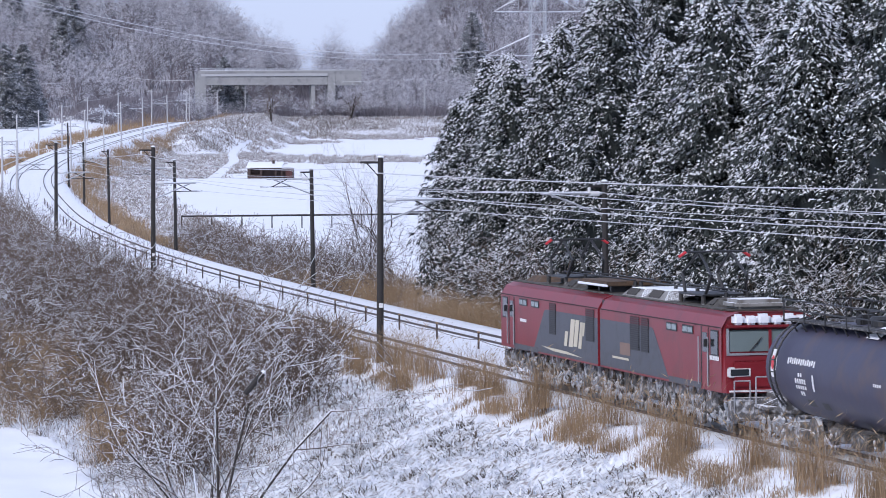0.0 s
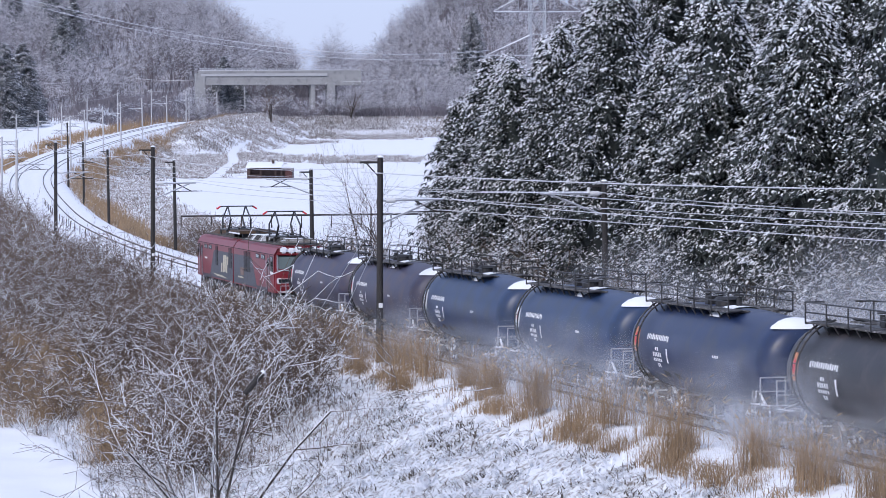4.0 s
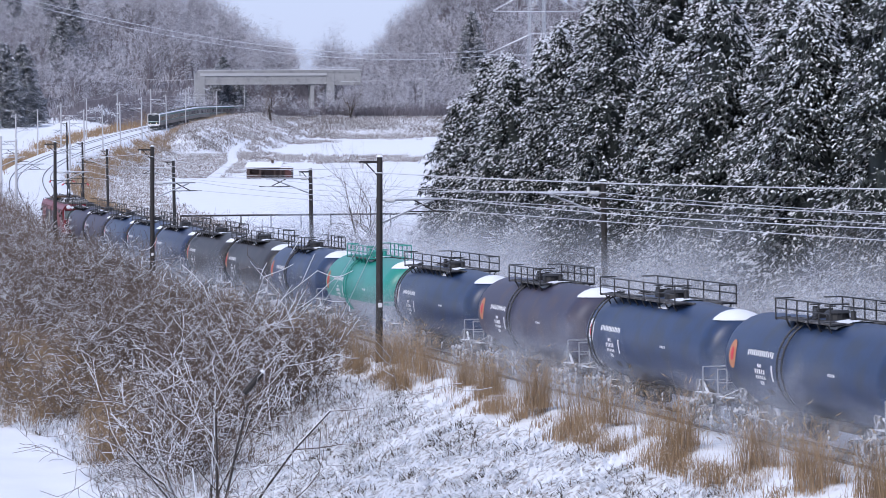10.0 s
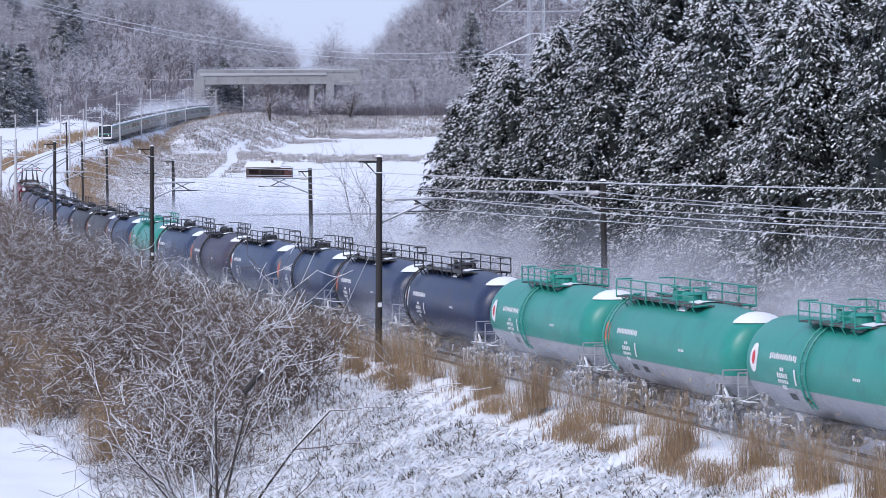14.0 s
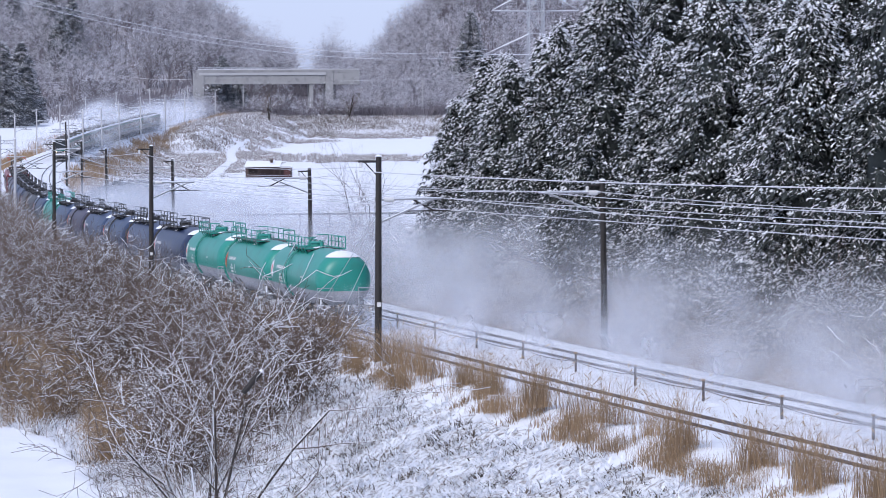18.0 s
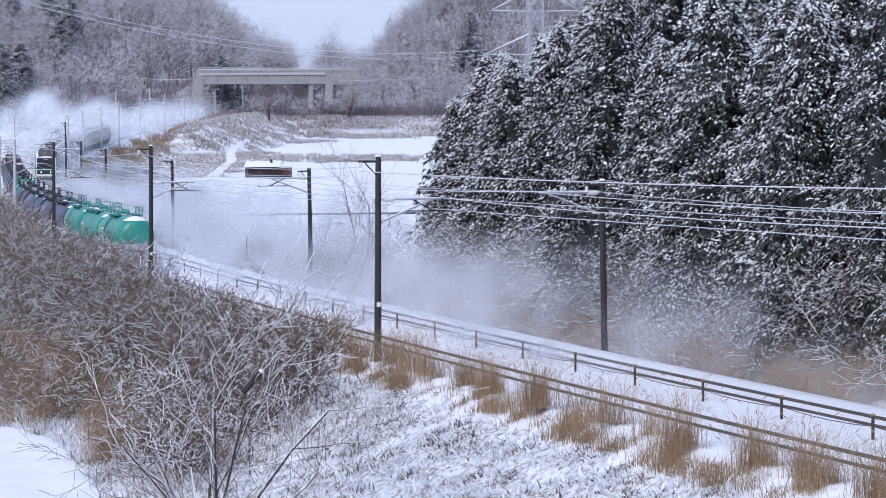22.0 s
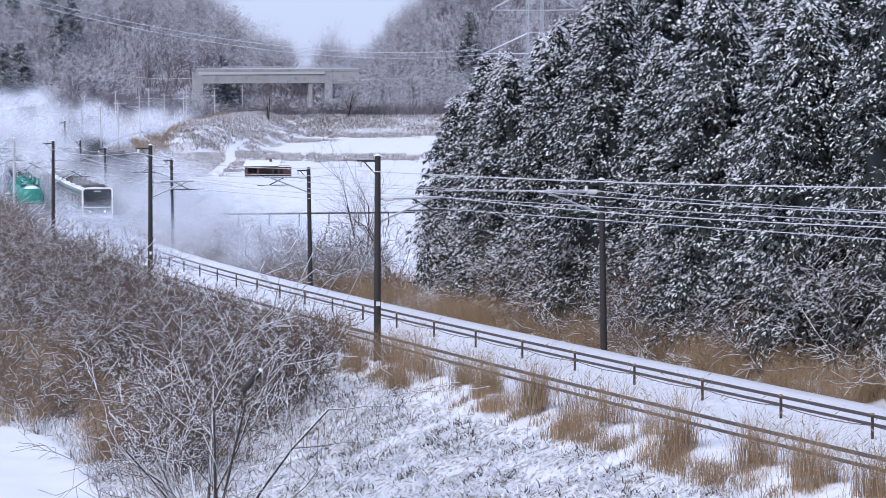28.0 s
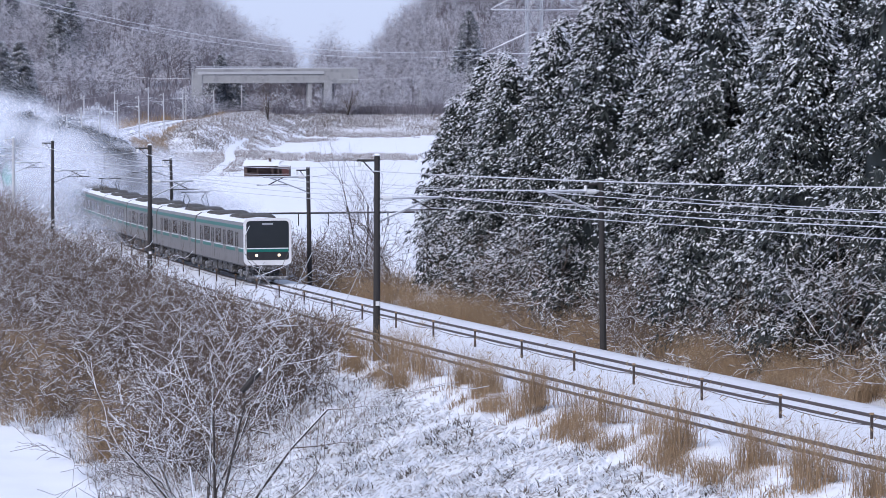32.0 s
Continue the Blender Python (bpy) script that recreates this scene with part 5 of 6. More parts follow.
# ---- the road bridge over the line ----
def bridge():
    w = thing("road_bridge", "grey concrete girder road bridge with snow on rail", "bridge")
    D = 905.0
    a, b = far_spot(352, 120, D), far_spot(634, 121, D + 6)
    L = (b - a).length
    ang = math.atan2(b.y - a.y, b.x - a.x)
    ztop = a.z
    w.matrix_basis = pose(a.x, a.y, ztop, 0, 0, math.degrees(ang))
    k = L * 0.80
    par = part("parapet", boxes((0, L, -0.1, 0.15, -0.95, -0.35), bevel=0.03), M_CONC, w)
    part("coping", boxes((-0.3, L, -0.16, 0.2, -0.35, -0.2), bevel=0.02), M_PALE, par, "pale snow-dusted coping")
    part("far_parapet", boxes((0, L, 5.6, 5.9, -0.95, -0.2)), M_CONC, w)
    part("deck", boxes((0, L, 0.16, 5.5, -1.4, -0.95)), M_CONC, w)
    for y0 in (0.25, 1.9, 3.5, 5.0):
        part("girder", boxes((1.5, k, y0, y0 + 0.55, -3.75, -1.4), (1.5, k, y0 - 0.12, y0 + 0.67, -4.0, -3.7), bevel=0.04), M_CONC, w)
    part("edge_band", boxes((0.3, k, -0.02, 0.22, -1.7, -0.98)), M_PALE, w)
    for i in range(1, 6):
        part("web_stiffener", boxes((1.5 + (k - 1.5) * i / 6 - 0.08, 1.5 + (k - 1.5) * i / 6 + 0.08, 0.17, 0.25, -3.7, -1.72)), M_CONC, w)
    part("abutment", boxes((-0.9, 1.5, 0.0, 5.6, -14, -1.0), bevel=0.05), M_CONC, w)
    part("abutment", boxes((k, k + 2.0, 0.0, 5.6, -14, -1.0), bevel=0.05), M_CONC, w)
    part("pier", boxes((k - 4.2, k - 3.2, 0.5, 5.2, -14, -4.0), bevel=0.05), M_CONC, w)
    part("wing_wall", boxes((k + 2.0, L + 0.6, 0.05, 0.5, -4.2, -0.4), bevel=0.05), M_CONC, w)
    hr_ = part("handrail", rods(((0, 0, 0.3), (L, 0, 0.3), 0.06), ((0, 0, 0.02), (L, 0, 0.02), 0.04), seg=5), M_STEEL, w)
    for i in range(29):
        part("handrail_post", rods(((L * i / 28, 0, -0.2), (L * i / 28, 0, 0.3), 0.035), seg=5), M_STEEL, hr_)
    part("snow_line", boxes((0, L, -0.14, 0.18, -0.2, -0.13)), M_CAP, w)


bridge()


# ---- farm hut on the snowy field ----
def hut():
    w = thing("farm_hut", "low open-fronted wooden farm hut with snowy roof", "hut")
    c = far_spot(476, 314, 575)
    w.matrix_basis = pose(c.x, c.y, spot(c.x, c.y), 0, 0, -4)
    M_PLANK = mat("old_brown_planks", (0.075, 0.05, 0.045), 0.85, var=0.4, scale=2, fine=12)
    part("back_wall", boxes((-3.8, 3.6, 2.6, 2.72, 0, 2.0)), M_PLANK, w)
    part("side_wall", boxes((-3.8, -3.68, 0.1, 2.6, 0, 2.0)), M_PLANK, w)
    part("side_wall", boxes((3.5, 3.62, 0.1, 2.6, 0, 1.9)), M_PLANK, w)
    for x0, x1 in ((-3.8, -3.3), (-1.7, -1.45), (0.75, 0.95), (1.75, 1.95)):
        part("front_post", boxes((x0, x1, 0, 0.1, 0, 1.9)), M_PLANK, w)
    M_REDPLANK = mat("faded_red_boards", (0.085, 0.034, 0.032), 0.85, var=0.35, scale=2, fine=12)
    for i in range(4):
        part("red_board", boxes((2.5 + i * 0.27, 2.75 + i * 0.27, -0.03 + 0.01 * (i % 2), 0.06, 0, 1.75)), M_REDPLANK, w, "faded red front board")
    for i in range(5):
        part("low_board", boxes((-3.3, -1.7, 0.02, 0.07, 0.05 + i * 0.14, 0.17 + i * 0.14)), M_PLANK, w)
    part("lintel", boxes((-3.8, 3.6, -0.02, 0.12, 1.65, 1.95)), M_PLANK, w)
    bm = bmesh.new()
    for x0, x1, z0, z1 in ((-4.0, 1.9, 1.95, 2.75), (1.9, 3.85, 1.85, 2.35)):
        v = [bm.verts.new(p) for p in ((x0, -0.35, z0), (x1, -0.35, z0), (x1, 2.9, z1), (x0, 2.9, z1), (x0, -0.35, z0 - 0.12), (x1, -0.35, z0 - 0.12), (x1, 2.9, z1 - 0.12), (x0, 2.9, z1 - 0.12))]
        for f in ((0, 1, 2, 3), (7, 6, 5, 4), (0, 4, 5, 1), (1, 5, 6, 2), (2, 6, 7, 3), (3, 7, 4, 0)):
            bm.faces.new([v[i] for i in f])
    part("roof", bm, M_SNOW, w, "snow-covered lean-to roof")
    part("vent", boxes((0.1, 0.5, 1.6, 2.0, 2.5, 3.05)), M_PLANK, w)


hut()


# ---- transmission tower behind the wood, and its lines ----
def pylon():
    w = thing("transmission_tower", "frosted steel lattice transmission tower behind wood", "tower")
    D = 430.0
    base = far_spot(950, 98, D)
    zb = spot(base.x, base.y)
    w.matrix_basis = pose(base.x, base.y, 0, 0, 0, 8)
    u = D / F_PIX
    z98, z20 = base.z, far_spot(950, 22, D).z
    top = z98 + 14

    def half(z):
        return 0.9 if z > z98 + 1 else 0.9 + (z98 + 1 - z) * 0.06
    bm = bmesh.new()
    zs = [zb - 0.5, zb + 5, z98 - 3, z98, z98 + 2.6, z98 + 5.3, z98 + 8, z98 + 11, top]
    cor = [(-1, -1), (1, -1), (1, 1), (-1, 1)]
    for a, b in zip(zs, zs[1:]):
        for i in range(4):
            (x0, y0), (x1, y1) = cor[i], cor[(i + 1) % 4]
            add_rod(bm, (x0 * half(a), y0 * half(a), a), (x0 * half(b), y0 * half(b), b), 0.07, seg=4)
            add_rod(bm, (x0 * half(a), y0 * half(a), a), (x1 * half(b), y1 * half(b), b), 0.05, seg=4)
            add_rod(bm, (x1 * half(a), y1 * half(a), a), (x0 * half(b), y0 * half(b), b), 0.05, seg=4)
            add_rod(bm, (x0 * half(b), y0 * half(b), b), (x1 * half(b), y1 * half(b), b), 0.05, seg=4)
    part("lattice_mast", bm, M_STEEL, w)
    for z in (z98, z98 + 5.3, z98 + 10.6):
        for sg in (-1, 1):
            arm = part("tower_arm", rods(((sg * 0.9, -0.7, z), (sg * 0.9, 0.7, z), 0.05), seg=4), M_STEEL, w)
            R = 6.2 if z < z98 + 1 else 5.4
            for y in (-0.7, 0.7):
                part("arm_member", rods(((sg * 0.9, y, z), (sg * R, 0, z + 0.05), 0.06), seg=4), M_STEEL, arm)
                part("arm_member", rods(((sg * 0.9, y, z + 2.5), (sg * R, 0, z + 0.1), 0.06), seg=4), M_STEEL, arm)
            for f in (0.3, 0.6):
                x = sg * (0.9 + (R - 0.9) * f)
                part("arm_member", rods(((x, 0.7 * (1 - f), z), (x, 0.7 * (1 - f), z + 2.5 * (1 - f)), 0.04), seg=4), M_STEEL, arm)
    return base


tower = pylon()
for dz, y_left in ((0.0, -5), (0.7, -14), (7.5, -90)):
    a = tower + Vector((-5.8 if dz < 5 else -5, 0, dz))
    b = far_spot(20, y_left, 300.0)
    wire("power_line", [b, a], 0.028, M_WIRE, "long frosted power line across the valley", 2.2 if dz < 5 else 1.0, "power lines", 30)


def utility_pole(px, top, bottom, depth, label, lean=0.0):
    w = thing("utility_pole", label, "pole", "utility poles")
    a, b = far_spot(px, bottom, depth), far_spot(px, top, depth)
    w.matrix_basis = pose(a.x, a.y, a.z - 0.5, 0, lean)
    h = b.z - a.z + 0.5
    part("shaft", rods(((0, 0, -1.5), (0, 0, h), 0.16, 0.11), seg=8), M_PALE, w)
    part("crossarm", boxes((-0.9, 0.9, -0.05, 0.05, h - 0.5, h - 0.4)), M_STEEL, w)
    part("crossarm", boxes((-0.6, 0.6, -0.05, 0.05, h - 1.2, h - 1.1)), M_STEEL, w)


for px_, t_, b_, d_ in ((749, 137, 214, 900), (189, 125, 205, 960), (239, 140, 200, 960), (432, 150, 200, 900), (29, 182, 250, 900), (6, 208, 250, 850)):
    utility_pole(px_, t_, b_, d_, "pale concrete utility pole with crossarms")
wire("valley_line", [far_spot(75, 143, 930), far_spot(189, 126, 960), far_spot(340, 138, 930), far_spot(749, 138, 900), far_spot(900, 158, 900)], 0.05, M_WIRE, "thin frosted line between utility poles", 0.8, "power lines", 10)
w_ = thing("pipeline", "dark pipe on low supports across the field", "pipe")
a_, b_ = far_spot(318, 379, 372), far_spot(742, 377, 376)
w_.matrix_basis = pose(a_.x, a_.y, a_.z)
part("pipe", rods(((0, 0, 0), tuple(b_ - a_), 0.11), seg=8), M_POLE, w_)
part("snow_ridge", rods(((0, 0, 0.1), tuple(b_ - a_ + Vector((0, 0, 0.1))), 0.06), seg=6), M_CAP, w_)
for i in range(9):
    q_ = (b_ - a_) * (i / 8)
    part("support", rods((tuple(q_ - Vector((0, 0, 2.2))), tuple(q_), 0.07), seg=6), M_POLE, w_)

# ---- bare bushes, trees and dry grass ----
def tubes(segs, sides=3):
    """Tapered prisms round the segments (ax, ay, az, bx, by, bz, r0, r1) as arrays."""
    g = np.asarray(segs)
    a, b, r0, r1 = g[:, :3], g[:, 3:6], g[:, 6:7], g[:, 7:8]
    d = unit(b - a)
    ref = np.where(np.abs(d[:, 2:3]) > 0.95, np.array([[1.0, 0, 0]]), np.array([[0, 0, 1.0]]))
    u = unit(np.cross(d, ref))
    v = np.cross(u, d)
    rings = []
    for p, r in ((a, r0), (b, r1)):
        for k in range(sides):
            t = 2 * math.pi * (k + 0.5) / sides
            rings.append(p + r * (u * math.cos(t) + v * math.sin(t)))
    V = np.stack(rings, 1).reshape(-1, 3)
    base = np.arange(len(g))[:, None] * 2 * sides
    F = np.concatenate([base + np.array([[k, (k + 1) % sides, sides + (k + 1) % sides, sides + k]]) for k in range(sides)], 0)
    return V, F


def grow(rs, segs, p, d, length, r, level, bend, split, lift):
    n = 4 if level > 1 else 3
    step = length / n
    for i in range(n):
        d = d + rs.normal(0, bend, 3) + np.array([0, 0, lift])
        d = d / np.linalg.norm(d)
        q = p + d * step
        r2 = r * (0.80 if level else 0.55)
        segs.append((*p, *q, r, r2))
        if level > 0:
            for _ in range(split if i else max(1, split - 1)):
                side = rs.normal(0, 1, 3)
                side -= d * (side @ d)
                side /= np.linalg.norm(side)
                ang = rs.uniform(0.45, 0.95)
                grow(rs, segs, q.copy(), d * math.cos(ang) + side * math.sin(ang), length * rs.uniform(0.42, 0.66), r2 * 0.55, level - 1, bend, split, lift)
        p, r = q, r2


def snow_along(rs, segs, share, lift=0.7, wide=1.0, least=0.0, steep=0.88):
    """Ridges of snow on the flatter limbs."""
    g = np.asarray(segs)
    d = unit(g[:, 3:6] - g[:, :3])
    k = (np.abs(d[:, 2]) < steep) & (np.repeat(rs.uniform(0, 1, len(g) // 3 + 1), 3)[:len(g)] < share)
    s = g[k].copy()
    s[:, 6:8] = np.maximum(s[:, 6:8], least)
    s[:, 2] += s[:, 6] * lift
    s[:, 5] += s[:, 7] * lift
    s[:, 6:8] *= wide
    return s


def bush(seed, stems, height, r, label, name="bare_bush", group="bushes on the bank", split=2, level=2, spread=0.75, snow=0.6, stem_mat=None, cap_mat=None, cat="bush", bend=0.36, least=0.0095):
    rs = np.random.RandomState(seed)
    w = thing(name, label, cat, group)
    segs = []
    for _ in range(stems):
        a = rs.uniform(0, 6.283)
        o = rs.uniform(0, 0.9)
        tilt = rs.uniform(0.1, spread)
        grow(rs, segs, np.array([o * math.cos(a), o * math.sin(a), -0.15]), np.array([math.cos(a) * math.sin(tilt), math.sin(a) * math.sin(tilt), math.cos(tilt)]),
             height * rs.uniform(0.6, 1.05), r * rs.uniform(0.7, 1.2), level, bend, split, 0.05)
    segs = np.array(segs)
    segs[:, 6:8] = np.maximum(segs[:, 6:8], least)
    V, F = tubes(segs, 3)
    RAW[w.name] = [(V, F)]
    mesh_of("branchwork", V, F, stem_mat or M_TWIG, w, "grey-brown bare stems")["kind"] = "stuff"
    V, F = tubes(snow_along(rs, segs, snow, 0.8, 1.0, least * 1.45), 3)
    RAW[w.name].append((V, F))
    mesh_of("snow_cover", V, F, cap_mat or M_CAP, w, "white snow lying along the stems")["kind"] = "stuff"
    return w


RAW = {}


def joined(name, label, category, sources, poses, materials):
    """Many copies of a kind in one mesh for each material."""
    out = []
    for layer, (nm, material) in enumerate(zip(name, materials)):
        Vs, Fs, base = [], [], 0
        for src, m in zip(sources, poses):
            V, F = RAW[src][layer]
            a = np.array(m)
            Vs.append(V @ a[:3, :3].T + a[:3, 3])
            Fs.append(F + base)
            base += len(V)
        out.append(tagged(mesh_of(nm, np.concatenate(Vs), np.concatenate(Fs), material), label[layer], category, kind="stuff"))
    return out


def tufts(rs, n, height, spread, lean, width, seg=3, plume=0.0):
    """Bent grass blades, arrays of quads; and plume quads on a share of them."""
    p = rs.normal(0, spread, (n, 2))
    az, ln = rs.uniform(0, 6.283, n), height * rs.uniform(0.45, 1.1, n)
    le = lean * rs.uniform(0.3, 1.6, n)
    wd = width * rs.uniform(0.6, 1.4, n)
    face = az + rs.uniform(1.0, 2.1, n)
    V = []
    for k in range(seg + 1):
        f = k / seg
        h = ln * (f - 0.25 * le * f * f)
        o = ln * le * f * f * 0.8
        c = np.stack([p[:, 0] + np.cos(az) * o, p[:, 1] + np.sin(az) * o, h - 0.05], 1)
        s = np.stack([np.cos(face), np.sin(face), 0 * face], 1) * (wd * (1 - 0.8 * f) * 0.5)[:, None]
        V += [c - s, c + s]
    V = np.stack(V, 1)
    m = 2 * (seg + 1)
    b = np.arange(n)[:, None] * m
    F = np.concatenate([b + np.array([[2 * k, 2 * k + 1, 2 * k + 3, 2 * k + 2]]) for k in range(seg)], 0)
    tips = (V[:, -1] + V[:, -2]) / 2
    return V.reshape(-1, 3), F, tips, az


def pampas(seed, n, height, spread, label, plumes=0.25):
    rs = np.random.RandomState(seed)
    w = thing("pampas_grass_clump", label, "grass", "dry grass clumps along the line")
    V, F, tips, az = tufts(rs, int(n * 1.7), height, spread, 0.6, 0.012)
    mesh_of("foliage", V, F, M_GRASS, w)["kind"] = "stuff"
    RAW[w.name] = [(V, F)]
    k = rs.uniform(0, 1, len(tips)) < plumes
    t = tips[k]
    m = len(t)
    d = np.stack([np.cos(az[k]), np.sin(az[k]), rs.uniform(0.4, 1.3, m)], 1)
    d = unit(d)
    s = unit(np.cross(d, rs.normal(0, 1, (m, 3)))) * 0.014
    P = np.stack([t, t + d * 0.10 + s, t + d * 0.22, t + d * 0.10 - s], 1).reshape(-1, 3)
    mesh_of("seed_head", P, np.arange(len(P)).reshape(-1, 4), M_PLUME, w, "pale feathery seed plumes")["kind"] = "stuff"
    RAW[w.name].append((P, np.arange(len(P)).reshape(-1, 4)))
    return w


rs = np.random.RandomState(21)
bush_kinds = [bush(31, 9, 2.4, 0.03, "tangled bare bush dusted with snow", snow=0.25), bush(32, 8, 2.9, 0.032, "tall bare bush dusted with snow", snow=0.25), bush(33, 11, 2.0, 0.026, "low bare bush dusted with snow", snow=0.25),
              bush(34, 9, 2.6, 0.03, "leaning bare bush dusted with snow", spread=1.0, snow=0.25), bush(35, 12, 1.6, 0.024, "low tangled bramble dusted with snow", spread=1.1, snow=0.25)]
thin_kinds = [bush(36, 5, 2.5, 0.03, "thin bare bush dusted with snow", snow=0.27, least=0.011), bush(37, 6, 2.1, 0.028, "thin bare bush dusted with snow", snow=0.27, least=0.011, spread=1.0)]
grass_kinds = [pampas(41, 105, 1.6, 0.24, "dry tawny pampas grass clump in snow", 0.1), pampas(42, 80, 1.3, 0.2, "dry tawny pampas grass clump in snow", 0.1), pampas(43, 120, 1.9, 0.28, "tall dry pampas grass clump with plumes", 0.16),
               pampas(44, 150, 0.85, 0.34, "low bent dry grass clump in snow", 0.03)]
bushes, thins, grasses = Placer(bush_kinds), Placer(thin_kinds), Placer(grass_kinds)


def stand(s, off, turn, sink=0.0):
    p = on_line(s, off)
    return pose(p.x, p.y, spot(p.x, p.y) - sink, 0, 0, turn)


def view_pixel(x, y, z):
    """Pixel position of a point in the camera's view: across and down."""
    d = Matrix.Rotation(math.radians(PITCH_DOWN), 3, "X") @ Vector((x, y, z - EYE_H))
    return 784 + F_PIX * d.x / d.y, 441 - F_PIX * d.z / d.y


REEDS = ((75, 690, 105, 75), (205, 775, 75, 70), (330, 730, 40, 40), (20, 640, 60, 50), (150, 610, 50, 30))   # openings where tawny grass stands, as ellipses in camera pixels
# thicket on the bank left of the near track; a pixel outline fitted to the camera's view keeps the open bank and a
# snowy lane clear
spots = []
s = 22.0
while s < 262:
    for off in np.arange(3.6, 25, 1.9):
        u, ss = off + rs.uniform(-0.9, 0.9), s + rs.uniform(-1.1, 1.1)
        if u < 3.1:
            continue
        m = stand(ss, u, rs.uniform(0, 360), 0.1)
        bx, by = view_pixel(*m.translation)
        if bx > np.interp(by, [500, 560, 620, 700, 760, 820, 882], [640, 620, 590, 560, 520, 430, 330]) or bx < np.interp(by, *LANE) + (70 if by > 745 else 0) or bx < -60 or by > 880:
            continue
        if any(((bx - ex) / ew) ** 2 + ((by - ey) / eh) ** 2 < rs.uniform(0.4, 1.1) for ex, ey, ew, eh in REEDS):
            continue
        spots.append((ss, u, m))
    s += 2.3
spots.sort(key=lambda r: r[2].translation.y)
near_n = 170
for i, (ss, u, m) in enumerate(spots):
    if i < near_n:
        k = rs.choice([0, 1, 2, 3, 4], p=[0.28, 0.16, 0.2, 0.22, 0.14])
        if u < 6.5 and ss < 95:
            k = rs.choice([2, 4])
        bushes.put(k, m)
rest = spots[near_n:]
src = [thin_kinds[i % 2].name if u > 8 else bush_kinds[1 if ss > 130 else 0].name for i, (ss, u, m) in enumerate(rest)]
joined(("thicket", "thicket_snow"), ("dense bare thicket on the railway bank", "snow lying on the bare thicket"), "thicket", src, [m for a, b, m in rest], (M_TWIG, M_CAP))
# bushes at the wood's foot, and beyond it within a band of camera pixels
for i in range(40):
    bushes.put(rs.choice([0, 1, 3, 2]), stand(rs.uniform(-10, 98), FAR_TRACK - rs.uniform(6.0, 8.6), rs.uniform(0, 360), 0.1))
for i in range(150):
    m = stand(rs.uniform(104, 240), FAR_TRACK - rs.uniform(4.4, 8.0), rs.uniform(0, 360), 0.0)
    bx, by = view_pixel(*m.translation)
    if 325 < bx < 585 or (i % 5 == 0 and bx > 585):
        bushes.put(rs.choice([0, 1, 1, 3]), m)

# pampas grass on the crest of the near bank
for px_s, n_ in ((-10.0, 3), (-6.0, 4), (-1.5, 3), (3.5, 3), (8.0, 1), (11.5, 2), (14.0, 1), (18.0, 3), (22.5, 1), (25.5, 3), (29.0, 3), (33.0, 3), (37.0, 1), (41.0, 3), (45.0, 3), (51.0, 3), (58.0, 3), (66.0, 2), (76.0, 2)):
    for i in range(n_):
        grasses.put(rs.randint(0, 3), stand(px_s + 1.0 + rs.normal(0, 0.55), 2.62 + rs.uniform(-0.35, 0.3), rs.uniform(0, 360), -0.38))
for i in range(22):
    grasses.put(3, stand(rs.uniform(-10, 60), 3.0 + rs.uniform(-0.3, 0.5), rs.uniform(0, 360), -0.05))
for i in range(60):
    m = stand(rs.uniform(60, 190), rs.uniform(4.0, 5.0) if i % 3 == 0 else rs.uniform(9, 20), rs.uniform(0, 360), 0.0)
    if view_pixel(*m.translation)[0] > np.interp(view_pixel(*m.translation)[1], *LANE):
        grasses.put(rs.choice([0, 2, 2, 3]), m)
reed_m = []
for i in range(900):
    m = stand(rs.uniform(30, 150), rs.uniform(7, 22), rs.uniform(0, 360), 0.0)
    bx, by = view_pixel(*m.translation)
    if any(((bx - ex) / ew) ** 2 + ((by - ey) / eh) ** 2 < 1.0 for ex, ey, ew, eh in REEDS):
        reed_m.append(m)
for i, m in enumerate(reed_m):
    if i < 80:
        grasses.put(rs.choice([0, 1, 2, 3]), m)
# and in a strip right of the far track
strip_m = [stand(rs.uniform(-12, 250), FAR_TRACK - rs.uniform(3.3, 6.0) - rs.uniform(0, 1.5), rs.uniform(0, 360), 0.1) for i in range(500)]
for m in strip_m[:80]:
    grasses.put(rs.choice([0, 1, 2, 2]), m)
joined(("pampas_strip", "pampas_strip_plumes"), ("strip of dry tawny pampas grass beside track", "pale plumes over the pampas strip"), "grass", [grass_kinds[i % 3].name for i in range(420 + len(reed_m[80:]))], strip_m[80:] + reed_m[80:], (M_GRASS, M_PLUME))


# low withered weeds that poke through the snow of the bank
def weed_sheet(name, label, n, place, height, lean, width, material, seed):
    r = np.random.RandomState(seed)
    V, F, tips, az = tufts(r, n, height, 0.0, lean, width, 2)
    xy = place(r, n)
    z = ground_height(xy[:, 0], xy[:, 1])
    bx, by = view_pixels(xy[:, 0], xy[:, 1], z)
    clear = (bx < np.interp(by, *LANE)) & (by > 735) & (by < 960) & (bx > -400)
    clear |= (by > 246) & (by < 352) & (np.abs(bx - np.interp(by, [248, 258, 270, 284, 304, 324, 351], [440, 418, 409, 412, 386, 364, 326])) < np.interp(by, [248, 350], [7, 15]))
    z = np.where(clear, z - 3.0, z)
    V = V.reshape(n, -1, 3)
    V[:, :, :2] += xy[:, None, :]
    V[:, :, 2] += z[:, None]
    ob = mesh_of(name, V.reshape(-1, 3), F, material)
    return tagged(ob, label, "weeds", kind="stuff")


